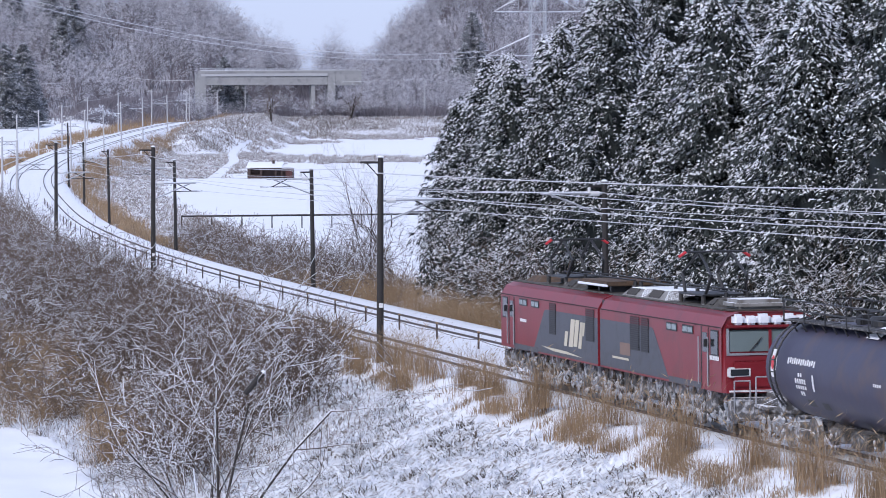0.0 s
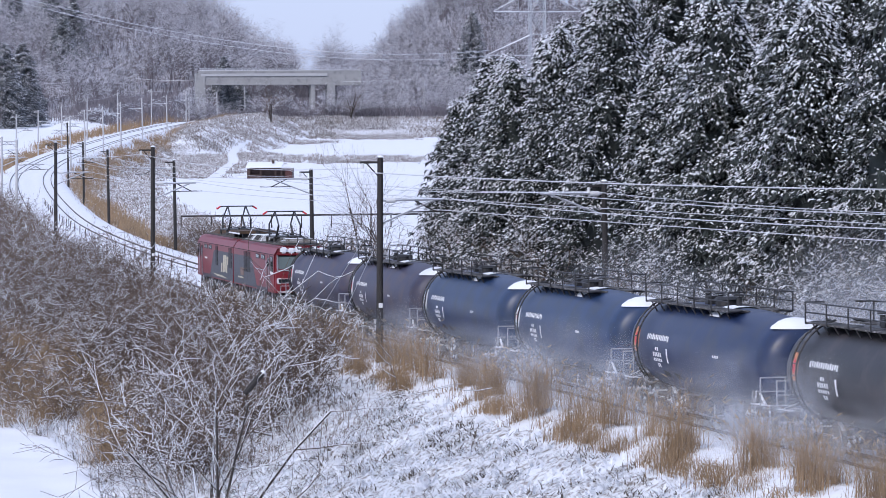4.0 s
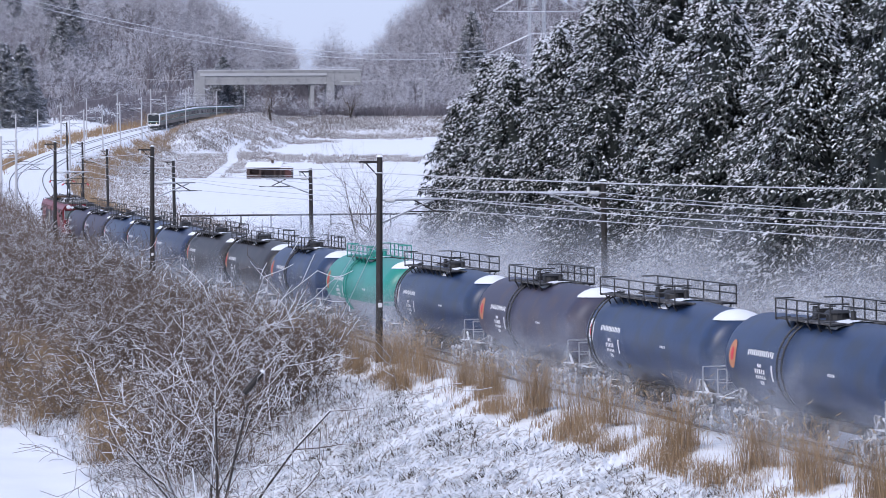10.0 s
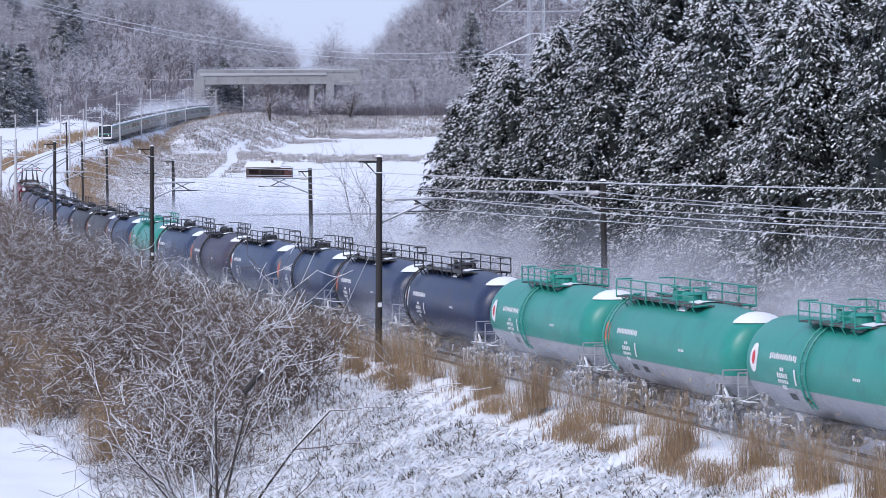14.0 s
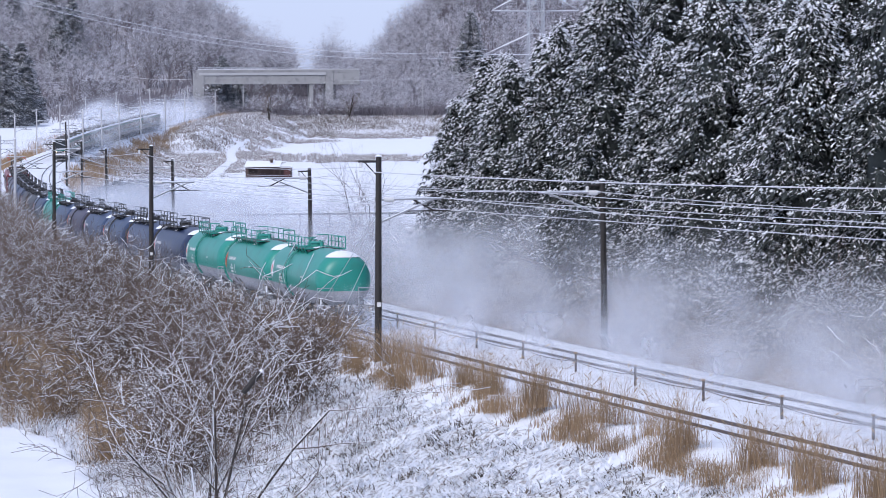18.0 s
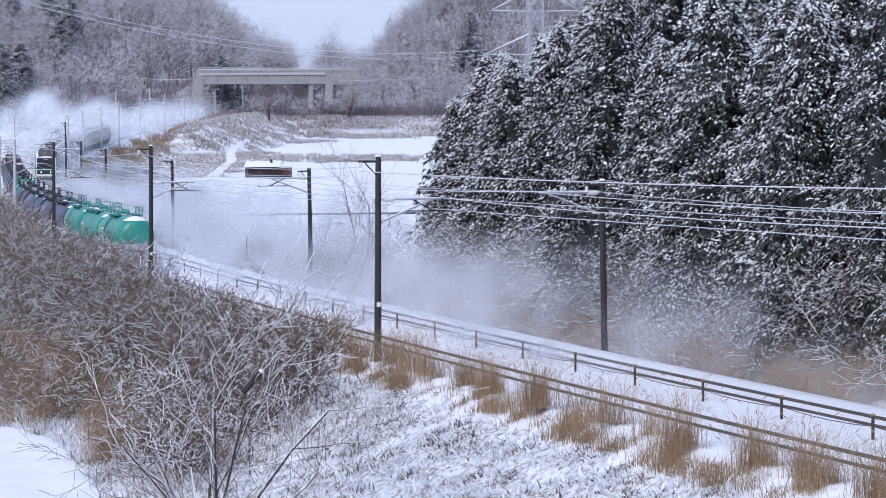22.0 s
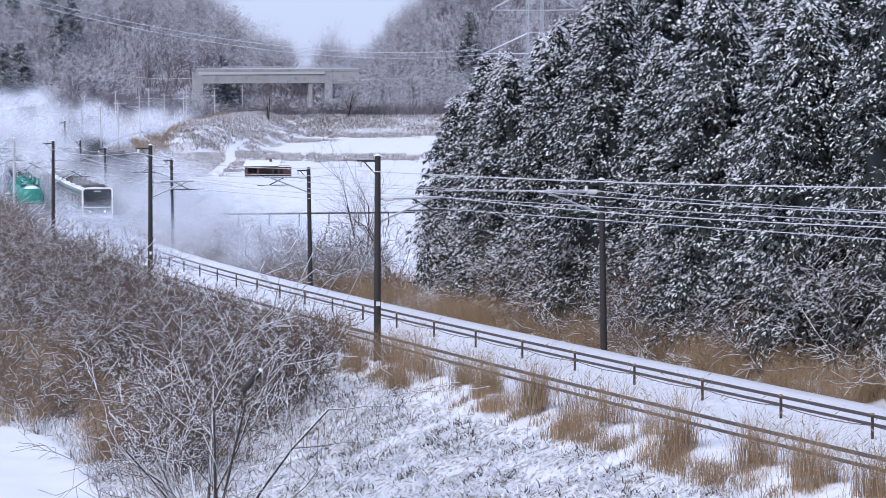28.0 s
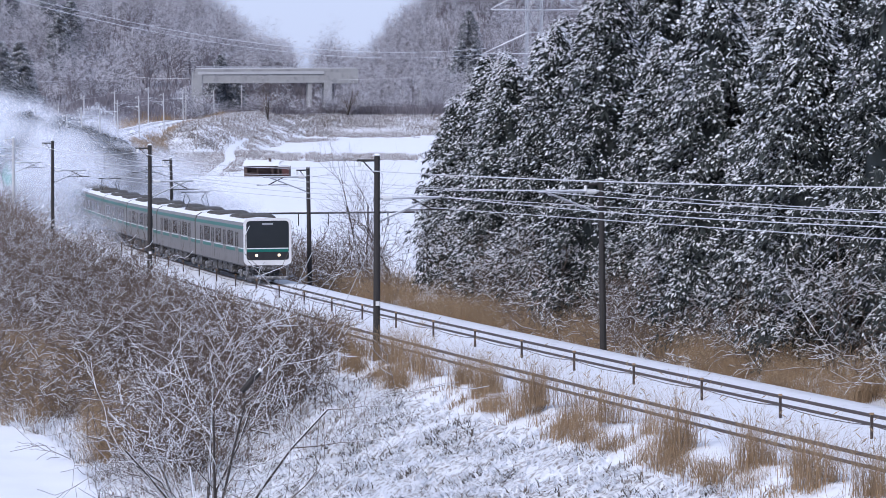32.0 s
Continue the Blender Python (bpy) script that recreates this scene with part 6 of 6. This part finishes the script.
def off_many(s, off):
    t = np.interp(s, LINE_S, LINE_T)
    return np.stack([np.interp(s, LINE_S, LINE_X) - off * np.cos(t), np.interp(s, LINE_S, LINE_Y) + off * np.sin(t)], 1)


def clumped(r, n, s0, s1, o0, o1, cl, spread):
    cs, co = r.uniform(s0, s1, cl), r.uniform(o0, o1, cl)
    k = r.randint(0, cl, n)
    return off_many(cs[k] + r.normal(0, spread, n), co[k] + r.normal(0, spread, n))


weed_sheet("bank_weeds", "withered grass blades poking through bank snow", 56000, lambda r, n: clumped(r, n, -22, 75, 3.7, 15, 1150, 0.22), 0.40, 1.8, 0.05, M_WEED, 51)
weed_sheet("snowy_grass", "snow-laden bent grass blades on the bank", 40000, lambda r, n: clumped(r, n, -22, 80, 3.6, 15, 2600, 0.3), 0.45, 2.0, 0.07, M_CAP, 52)
weed_sheet("thicket_undergrowth", "brown undergrowth between the bushes", 26000, lambda r, n: clumped(r, n, 30, 240, 4.0, 21, 1500, 0.5), 0.9, 0.9, 0.035, M_SCRUB, 53)
weed_sheet("crest_grass", "dry short grass along the bank crest", 6500, lambda r, n: clumped(r, n, -14, 75, 2.85, 3.4, 90, 0.28), 0.45, 1.0, 0.022, M_GRASS, 61)
weed_sheet("lane_grass", "snow-laden grass beside the lane", 30000, lambda r, n: clumped(r, n, 40, 125, 9, 23, 1400, 0.4), 0.8, 1.4, 0.05, M_CAP, 60)
weed_sheet("far_bank_scrub", "frosted scrub on the far embankment", 80000, lambda r, n: clumped(r, n, 190, 800, FAR_TRACK - 16, FAR_TRACK - 3.4, 900, 1.0), 0.75, 1.6, 0.09, M_SCRUB, 54)
weed_sheet("spoil_bank_scrub", "frosted grey-brown scrub over the spoil bank", 62000, lambda r, n: clumped(r, n, 500, 860, FAR_TRACK - 25, FAR_TRACK - 5, 1300, 1.1), 0.8, 1.6, 0.10, M_SCRUB, 63)
weed_sheet("terrace_scrub", "frosted scrub on the terrace below the bridge", 34000, lambda r, n: np.stack([(lambda c, k: c[k, 0] + r.normal(0, 1.1, n))(*(lambda c: (c, r.randint(0, 420, n)))(np.stack([r.uniform(-56, 8, 420), r.uniform(855, 884, 420)], 1))), r.uniform(855, 884, n)], 1), 0.9, 1.5, 0.11, M_SCRUB, 64)
weed_sheet("embankment_reeds", "tawny reeds beside the far track", 16000, lambda r, n: clumped(r, n, 190, 780, FAR_TRACK - 7.5, FAR_TRACK - 3.2, 300, 0.8), 1.5, 0.5, 0.06, M_GRASS, 55)
weed_sheet("left_reeds", "tawny reeds beyond the near track", 9000, lambda r, n: clumped(r, n, 380, 800, 3.4, 8.0, 300, 0.9), 1.8, 0.5, 0.08, M_GRASS, 56)


def field_scrub(r, n):
    """Ragged patches of low scrub: middle, half width and depth, share."""
    rows = np.array([(-41, 930, 9, 9, 7), (-32, 938, 7, 8, 6), (-22, 852, 9, 13, 9), (-14, 846, 6, 9, 3), (-35, 806, 7, 10, 4), (-30, 818, 5, 8, 2), (-24.6, 684, 10, 14, 8), (-17.6, 668, 9, 11, 8),
                     (-12.5, 690, 5, 9, 3), (-10, 676, 6, 8, 4), (-34, 652, 6, 16, 4), (-31, 690, 7, 12, 3), (-2, 953, 7, 9, 6), (2, 866, 4, 12, 4), (4, 905, 5, 16, 4), (-52, 965, 14, 10, 9),
                     (-30, 985, 22, 8, 9), (-12, 990, 14, 9, 7), (-46, 915, 5, 12, 3), (-5.3, 978, 9, 10, 4), (-36, 612, 3, 5, 1), (-38.5, 705, 4, 25, 6), (-43, 770, 4, 22, 5), (-36.5, 640, 3, 14, 3)])
    k = r.choice(len(rows), n, p=rows[:, 4] / rows[:, 4].sum())
    # each patch breaks up into many small clumps
    cl = r.normal(0, 0.55, (len(rows), 70, 2))
    g = rows[k]
    c = cl[k, r.randint(0, 70, n)]
    return np.stack([g[:, 0] + c[:, 0] * g[:, 2] + r.normal(0, 0.5, n), g[:, 1] + c[:, 1] * g[:, 3] + r.normal(0, 0.9, n)], 1)


weed_sheet("field_scrub", "frosted brown scrub patches on the snowy field", 74000, field_scrub, 0.85, 1.5, 0.10, M_SCRUB, 57)


# ---- single bare trees ----
def bare_tree(seed, height, r, label, name, group, level=3, split=2, spread=0.5, stems=1, sides=4, snow=0.5, stem_mat=None, cap_mat=None, least=0.008, bend=0.1, wide=1.0, lift=0.75, steep=0.88, slim=0.0):
    q = np.random.RandomState(seed)
    w = thing(name, label, "tree", group)
    segs = []
    for _ in range(stems):
        a, tilt = q.uniform(0, 6.283), q.uniform(0.05, spread)
        grow(q, segs, np.array([0.0, 0, -0.3]), np.array([math.cos(a) * math.sin(tilt), math.sin(a) * math.sin(tilt), math.cos(tilt)]), height * q.uniform(0.5, 0.7), r, level, bend, split, 0.04)
    segs = [(*g[:6], max(g[6], slim), max(g[7], slim)) for g in segs]
    big = [g for g in segs if g[6] > r * 0.3]
    V, F = tubes(big, 5)
    mesh_of("trunk", V, F, stem_mat or M_BARK, w, "dark bare trunk and limbs")
    V, F = tubes([g for g in segs if g[6] <= r * 0.3], 3)
    mesh_of("crown", V, F, stem_mat or M_TWIG, w, "leafless twigs")
    RAW[w.name] = [(V, F), tubes(big, 3)]
    V, F = tubes(snow_along(q, segs, snow, lift, wide, least, steep), 3)
    RAW[w.name].append((V, F))
    mesh_of("snow_cover", V, F, cap_mat or M_CAP, w, "white snow lying along the limbs")["kind"] = "stuff"
    return w


p_ = far_spot(388, 985, 97.0)
tree_ = bare_tree(61, 8.6, 0.062, "many-stemmed bare tree with snow-lined limbs", "bare_tree", "", 3, 1, 0.8, 10, bend=0.17, snow=0.8, least=0.010, wide=0.9, lift=0.9, steep=0.94, slim=0.0075)
tree_.matrix_basis = pose(p_.x, p_.y, spot(p_.x, p_.y), 0, 0, 40)
# Dark stub set by pixel position at the tree's depth to fit the camera's view.
stub_ = [tree_.matrix_basis.inverted() @ far_spot(px_, py_, 96.0) for px_, py_ in ((429, 694), (461, 657), (464, 653))]
lim_ = part("broken_limb", rods((tuple(stub_[0]), tuple(stub_[1]), 0.075, 0.085), seg=8), M_POLE, tree_, "thick dark broken limb")
part("snow_cap", rods((tuple(stub_[1]), tuple(stub_[2]), 0.09, 0.05), seg=8), M_CAP, lim_)
for px_, d_, h_, sd_ in ((655, 212.0, 9.5, 62), (565, 235.0, 6.5, 63), (700, 205.0, 7.0, 64), (478, 850.0, 9.0, 65), (620, 880.0, 9.0, 66)):
    t_ = bare_tree(sd_, h_, 0.11 if d_ < 400 else 0.2, "slender bare tree with thin frosted twigs", "bare_tree", "bare trees", 3, 2, 0.3, 2 if d_ < 400 else 3, snow=0.3)
    q_ = far_spot(px_, 400, d_)
    t_.matrix_basis = pose(q_.x, q_.y, spot(q_.x, q_.y) - 0.2, 0, 0, sd_ * 50)

foot_kinds = [bare_tree(95, 6.0, 0.06, "arching bare tree lined with snow before cedars", "snowy_bare_tree", "snowy bare trees at the wood's foot", 3, 2, 1.0, 4, snow=0.32, least=0.008, bend=0.18),
              bare_tree(96, 5.0, 0.05, "low arching bare tree lined with snow", "snowy_bare_tree", "snowy bare trees at the wood's foot", 3, 2, 1.1, 4, snow=0.32, least=0.008, bend=0.18)]
foot = Placer(foot_kinds)
for ss_, q_ in ((54, 6.8), (62, 7.2), (70, 6.8), (80, 7.4), (46, 6.6), (90, 7.0), (33, 7.0), (18, 6.8)):
    foot.put(rs.randint(0, 2), stand(ss_ + rs.uniform(-1, 1), FAR_TRACK - q_, rs.uniform(0, 360), 0.1))

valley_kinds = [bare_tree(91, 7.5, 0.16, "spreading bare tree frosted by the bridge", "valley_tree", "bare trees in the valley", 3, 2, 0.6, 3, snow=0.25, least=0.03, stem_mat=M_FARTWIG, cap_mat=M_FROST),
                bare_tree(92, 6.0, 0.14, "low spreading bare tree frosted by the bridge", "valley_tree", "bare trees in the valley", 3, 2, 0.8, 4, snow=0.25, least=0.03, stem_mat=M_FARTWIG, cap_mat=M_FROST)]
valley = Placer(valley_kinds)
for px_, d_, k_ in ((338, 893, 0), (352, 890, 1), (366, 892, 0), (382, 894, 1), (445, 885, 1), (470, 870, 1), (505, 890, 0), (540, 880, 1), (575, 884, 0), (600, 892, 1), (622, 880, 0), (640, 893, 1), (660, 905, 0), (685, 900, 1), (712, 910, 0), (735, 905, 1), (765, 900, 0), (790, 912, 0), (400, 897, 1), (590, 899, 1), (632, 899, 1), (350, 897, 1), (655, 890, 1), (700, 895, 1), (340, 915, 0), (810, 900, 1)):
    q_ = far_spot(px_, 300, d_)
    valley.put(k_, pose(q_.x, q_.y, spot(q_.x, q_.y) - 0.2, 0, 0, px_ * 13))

# ---- far wooded hills ----
FROST = 0.10
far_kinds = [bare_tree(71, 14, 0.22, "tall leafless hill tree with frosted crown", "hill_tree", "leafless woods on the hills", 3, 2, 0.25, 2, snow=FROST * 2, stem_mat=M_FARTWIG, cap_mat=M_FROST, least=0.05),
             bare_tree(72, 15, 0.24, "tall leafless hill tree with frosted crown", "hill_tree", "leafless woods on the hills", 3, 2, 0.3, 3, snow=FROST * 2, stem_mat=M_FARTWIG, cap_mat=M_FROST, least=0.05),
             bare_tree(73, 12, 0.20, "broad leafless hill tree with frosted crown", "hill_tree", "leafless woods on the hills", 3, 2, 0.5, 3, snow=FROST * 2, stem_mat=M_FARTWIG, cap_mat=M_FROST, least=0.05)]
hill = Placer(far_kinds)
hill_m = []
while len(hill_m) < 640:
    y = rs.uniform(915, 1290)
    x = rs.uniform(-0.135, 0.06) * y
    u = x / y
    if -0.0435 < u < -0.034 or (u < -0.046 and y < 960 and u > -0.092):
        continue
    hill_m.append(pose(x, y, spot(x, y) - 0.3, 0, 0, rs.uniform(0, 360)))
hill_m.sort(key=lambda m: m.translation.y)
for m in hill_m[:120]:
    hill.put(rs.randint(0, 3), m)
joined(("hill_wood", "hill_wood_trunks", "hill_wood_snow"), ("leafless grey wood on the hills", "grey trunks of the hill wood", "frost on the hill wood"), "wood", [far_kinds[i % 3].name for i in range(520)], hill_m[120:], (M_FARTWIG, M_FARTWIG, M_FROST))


def gap_floor(r, n):
    y = r.uniform(935, 1010, n)
    return np.stack([r.uniform(-0.066, -0.026, n) * y, y], 1)


def hill_floor(r, n):
    y = r.uniform(905, 1250, n)
    u = r.uniform(-0.135, 0.06, n)
    y = np.where((u > -0.050) & (u < -0.030), r.uniform(915, 1010, n), y)
    return np.stack([u * y, y], 1)


def bridge_foot(r, n):
    y = r.uniform(884, 904, n)
    c = r.uniform(405, 800, 120)[r.randint(0, 120, n)] + r.normal(0, 4, n)
    return np.stack([(c - 784) / F_PIX * y, y], 1)


weed_sheet("bridge_brush", "haze-grey brush under the bridge", 13000, bridge_foot, 3.6, 0.9, 0.12, M_FARTWIG, 62)
weed_sheet("valley_brush", "haze-grey brush behind the bridge", 9000, gap_floor, 4.6, 0.5, 0.3, M_FARTWIG, 59)
weed_sheet("cutting_brush", "haze-grey brush on the cutting slope", 9000, lambda r, n: clumped(r, n, 715, 850, 6, 20, 300, 1.3), 2.6, 0.9, 0.13, M_FARTWIG, 65)
weed_sheet("hill_brush", "haze-grey brush under the hill wood", 42000, hill_floor, 3.0, 0.6, 0.22, M_FARTWIG, 58)
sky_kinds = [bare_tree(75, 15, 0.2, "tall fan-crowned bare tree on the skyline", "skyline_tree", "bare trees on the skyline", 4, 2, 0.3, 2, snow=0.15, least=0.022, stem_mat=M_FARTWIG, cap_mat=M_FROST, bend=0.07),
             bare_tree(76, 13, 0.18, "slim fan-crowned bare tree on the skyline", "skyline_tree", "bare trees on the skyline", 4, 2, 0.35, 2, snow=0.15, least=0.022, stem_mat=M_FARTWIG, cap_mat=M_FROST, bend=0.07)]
skyline = Placer(sky_kinds)
for px_, d_, k_ in ((350, 1090, 0), (372, 1060, 1), (398, 1075, 0), (420, 1050, 0), (440, 1085, 1), (458, 1045, 0), (480, 1070, 0), (500, 1040, 1), (514, 1060, 1), (585, 1005, 0), (600, 1030, 1), (640, 1000, 1),
                    (662, 1020, 0), (684, 1040, 0), (702, 1060, 1), (722, 1050, 0), (745, 1040, 0), (765, 1075, 1), (320, 1050, 0), (295, 1075, 1), (810, 1060, 0)):
    q_ = far_spot(px_, 300, d_)
    skyline.put(k_, pose(q_.x, q_.y, spot(q_.x, q_.y) - 0.3, 0, 0, px_ * 17))
# Needles paler and bluer than near by: frost and distance haze in one colour.
M_FARNEEDLE = mat("hazed_frosted_cedar", (0.12, 0.13, 0.145), 0.9, var=0.3, scale=0.6, fine=5, per_object=0.3, per_island=0.4, bump=0)
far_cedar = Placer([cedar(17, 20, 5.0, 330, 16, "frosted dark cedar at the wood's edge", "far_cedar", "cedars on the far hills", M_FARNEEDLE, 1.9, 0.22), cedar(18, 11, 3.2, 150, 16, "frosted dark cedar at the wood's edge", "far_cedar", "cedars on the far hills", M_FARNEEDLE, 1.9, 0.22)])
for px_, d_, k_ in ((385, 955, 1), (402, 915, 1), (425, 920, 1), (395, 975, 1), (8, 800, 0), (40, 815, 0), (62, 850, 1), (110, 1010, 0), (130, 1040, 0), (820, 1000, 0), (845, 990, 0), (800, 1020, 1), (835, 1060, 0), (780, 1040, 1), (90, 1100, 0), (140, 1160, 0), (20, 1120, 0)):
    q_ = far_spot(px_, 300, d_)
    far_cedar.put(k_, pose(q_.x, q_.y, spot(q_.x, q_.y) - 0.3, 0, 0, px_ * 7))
for pl_ in (foot, bushes, thins, grasses, valley, hill, skyline, far_cedar):
    pl_.finish()

# ---- powder snow whirled up by the trains: clouds of small flakes ----
def mist_material(name, strength):
    """Airborne powder: thin where the puff ends and where its wisps part."""
    m = bpy.data.materials.new(name)
    m.use_nodes = True
    N, L = m.node_tree.nodes, m.node_tree.links
    N.remove(N["Principled BSDF"])
    tc, oi, ln, fall = N.new("ShaderNodeTexCoord"), N.new("ShaderNodeObjectInfo"), N.new("ShaderNodeVectorMath"), N.new("ShaderNodeMapRange")
    ln.operation = "LENGTH"
    L.new(tc.outputs["Object"], ln.inputs[0])
    fall.interpolation_type = "SMOOTHSTEP"
    for k, v in (("From Min", 0.05), ("From Max", 0.97), ("To Min", strength), ("To Max", 0.0)):
        fall.inputs[k].default_value = v
    L.new(ln.outputs["Value"], fall.inputs["Value"])
    sh, no, wisp, mul = N.new("ShaderNodeVectorMath"), N.new("ShaderNodeTexNoise"), N.new("ShaderNodeMapRange"), N.new("ShaderNodeMath")
    sh.operation = "MULTIPLY_ADD"
    L.new(oi.outputs["Random"], sh.inputs[0])
    sh.inputs[1].default_value = (37, 23, 11)
    L.new(tc.outputs["Object"], sh.inputs[2])
    no.inputs["Scale"].default_value, no.inputs["Detail"].default_value = 1.5, 3
    L.new(sh.outputs["Vector"], no.inputs["Vector"])
    for k, v in (("From Min", 0.34), ("From Max", 0.68), ("To Min", 0.2), ("To Max", 1.0)):
        wisp.inputs[k].default_value = v
    L.new(no.outputs["Fac"], wisp.inputs["Value"])
    mul.operation = "MULTIPLY"
    L.new(fall.outputs[0], mul.inputs[0])
    L.new(wisp.outputs[0], mul.inputs[1])
    tr, di, tl, both, ms = N.new("ShaderNodeBsdfTransparent"), N.new("ShaderNodeBsdfDiffuse"), N.new("ShaderNodeBsdfTranslucent"), N.new("ShaderNodeMixShader"), N.new("ShaderNodeMixShader")
    di.inputs["Color"].default_value = tl.inputs["Color"].default_value = (0.86, 0.88, 0.92, 1)
    L.new(di.outputs[0], both.inputs[1])
    L.new(tl.outputs[0], both.inputs[2])
    L.new(mul.outputs[0], ms.inputs[0])
    L.new(tr.outputs[0], ms.inputs[1])
    L.new(both.outputs[0], ms.inputs[2])
    L.new(ms.outputs[0], N["Material Output"].inputs["Surface"])
    return m


def snow_cloud(seed, size, strength, label):
    """A puff of curled translucent veils inside a unit ball, sized by its scale."""
    r = np.random.RandomState(seed)
    k, Vs, Fs = 13, [], []
    g = np.linspace(-1, 1, k)
    U, W = [a.ravel() for a in np.meshgrid(g, g, indexing="ij")]
    ix = np.arange(k * k).reshape(k, k)
    q = np.stack([ix[:-1, :-1], ix[1:, :-1], ix[1:, 1:], ix[:-1, 1:]], -1).reshape(-1, 4)
    for i in range(4):
        az, tilt, lift = math.pi * (i + r.uniform(0.2, 0.8)) / 4, r.uniform(-0.5, 0.5), r.uniform(-0.2, 0.2)
        bulge = lift + 0.16 * np.sin(U * r.uniform(2, 4) + r.uniform(0, 6)) + 0.14 * np.sin(W * r.uniform(2, 4) + r.uniform(0, 6))
        p = np.stack([U, bulge, W], 1) @ np.array(Matrix.Rotation(tilt, 3, "X")).T
        Vs.append(p @ np.array(Matrix.Rotation(az, 3, "Z")).T)
        Fs.append(q + i * k * k)
    ob = mesh_of("snow_cloud", np.concatenate(Vs), np.concatenate(Fs), mist_material("powder_mist", strength), smooth=True)
    ob.scale = size
    return tagged(ob, label, "snow cloud", "clouds of blown powder snow", "stuff")


scene.cycles.transparent_max_bounces = 64
rs = np.random.RandomState(81)
cloud_kinds = [snow_cloud(82, (6.0, 2.8, 2.2), 0.36, "low cloud of blown powder snow"), snow_cloud(83, (7.0, 4.2, 3.2), 0.22, "drifting cloud of blown powder snow"),
               snow_cloud(84, (13.0, 7.0, 5.0), 0.48, "thick drifting cloud of blown powder snow")]
clouds_made = Placer(cloud_kinds)
CLOUD_SIZE = [tuple(ob.scale) for ob in cloud_kinds]


def puff(k):
    ob = clouds_made.put(k, Matrix())
    ob.scale = CLOUD_SIZE[k]
    return ob


cloud_rows = []
front_time = np.interp(np.arange(-60, 600.0), [front_at(t) for t in np.arange(0, 32.5, 0.5)], np.arange(0, 32.5, 0.5), left=-3)


def when(s):
    return float(np.interp(s, np.arange(-60, 600.0), front_time))


def drift(ob, s, off, up, t0, t1, slide, side, depth=3.2):
    """Rises at t0, drifts along and across, and settles into the snow by t1."""
    def at(ds, do, h):
        return Matrix.Translation(on_line(s + ds, off + do, h)) @ Matrix.Rotation(math.pi / 2 - line_turn(s), 4, "Z")
    rows, span = [], max(t1 - t0, 2.0)
    keys = [(t0 - 1.2, 0, 0, -depth), (t0, 0.0, 0, -depth * 0.5), (t0 + min(0.25 * span, 1.8), slide * 0.3, side * 0.2, up), (t0 + 0.65 * span, slide * 0.8, side * 0.65, up * 1.15), (t1, slide, side, up * 0.4), (t1 + 3.5, slide * 1.1, side * 1.1, -depth)]
    ts = [k[0] for k in keys]
    for t in np.arange(0, 33, 1.0):
        rows.append((float(t), at(*[float(np.interp(t, ts, [k[j] for k in keys])) for j in (1, 2, 3)])))
    cloud_rows.append((ob, rows))


for s in np.arange(-24, 300, 7.0):
    a, b = when(s) if s > 29 else max(-1.5, (s - 29.4) / 16.5), when(min(s + 269, 575))
    b += float(np.interp(s, [100, 180], [0, 3.5]))
    s_ = s + rs.uniform(-2, 2)
    # low plumes at the running gear, on both sides of the track
    drift(puff(0), s_, 1.7 + rs.uniform(-0.4, 0.5), 0.4 + rs.uniform(0, 0.5), a + 1.3 + rs.uniform(0, 1.2), b + 0.3 + rs.uniform(0, 1), 5, -1.5, 3.0)
    drift(puff(0), s_ + 3.0, -1.4 + rs.uniform(-1.0, 1.0), 1.1 + rs.uniform(0, 0.5), a + 1.6 + rs.uniform(0, 1.2), b + 4.0 + rs.uniform(0, 2), 6, -1.5, 3.2)
    # haze that drifts across the far track towards the wood
    drift(puff(1), s_, -5.0 + rs.uniform(-1, 1), 1.2 + rs.uniform(0, 0.8), a + 1.6 + rs.uniform(0, 1.8), b + 3.0 + rs.uniform(0, 3), 6, -3.0, 4.0)
    drift(puff(1), s_ + 2.5, -8.0 + rs.uniform(-1, 1), 1.7 + rs.uniform(0, 1.3), a + 2.2 + rs.uniform(0, 2.5), b + 4.0 + rs.uniform(0, 4), 6, -2.5, 4.5)
# the freight train's own wake where the line bends away
for s in np.arange(215, 480, 14.0):
    for k in range(2):
        drift(puff(2), s + rs.uniform(-4, 4), -4.0 - 6.0 * k + rs.uniform(-2, 2), 0.8 + 0.8 * k + rs.uniform(0, 0.8), when(s + 110) + 0.5 + rs.uniform(0, 2), when(min(s + 269, 575)) + 6 + rs.uniform(0, 3), 8, -4.0, 6.0)
# thicker clouds on the far curve, behind the commuter train and the freight train
for s in np.arange(215, 800, 13.0):
    meet = (COMMUTER_S0 - s) / COMMUTER_V
    for k in range(3 if 330 < s < 570 else 1 if s > 620 else 2):
        drift(puff(2), s + rs.uniform(-3, 3), (FAR_TRACK * (0.2 + 0.6 * k) if k < 2 else 4.0) + rs.uniform(-2, 2), 1.2 + 2.4 * k + rs.uniform(0, 1.5), meet + 1.2 + (1.5 if k == 2 else 0) + rs.uniform(0, 1.5), meet + 14 + rs.uniform(0, 8) if s > 330 else meet + 8, -8, 2.0 if k else -3.0, 6.5 if k < 2 else 9.0)


def cloud_motions():
    for ob, rows in cloud_rows:
        walk(ob, rows)


motions()
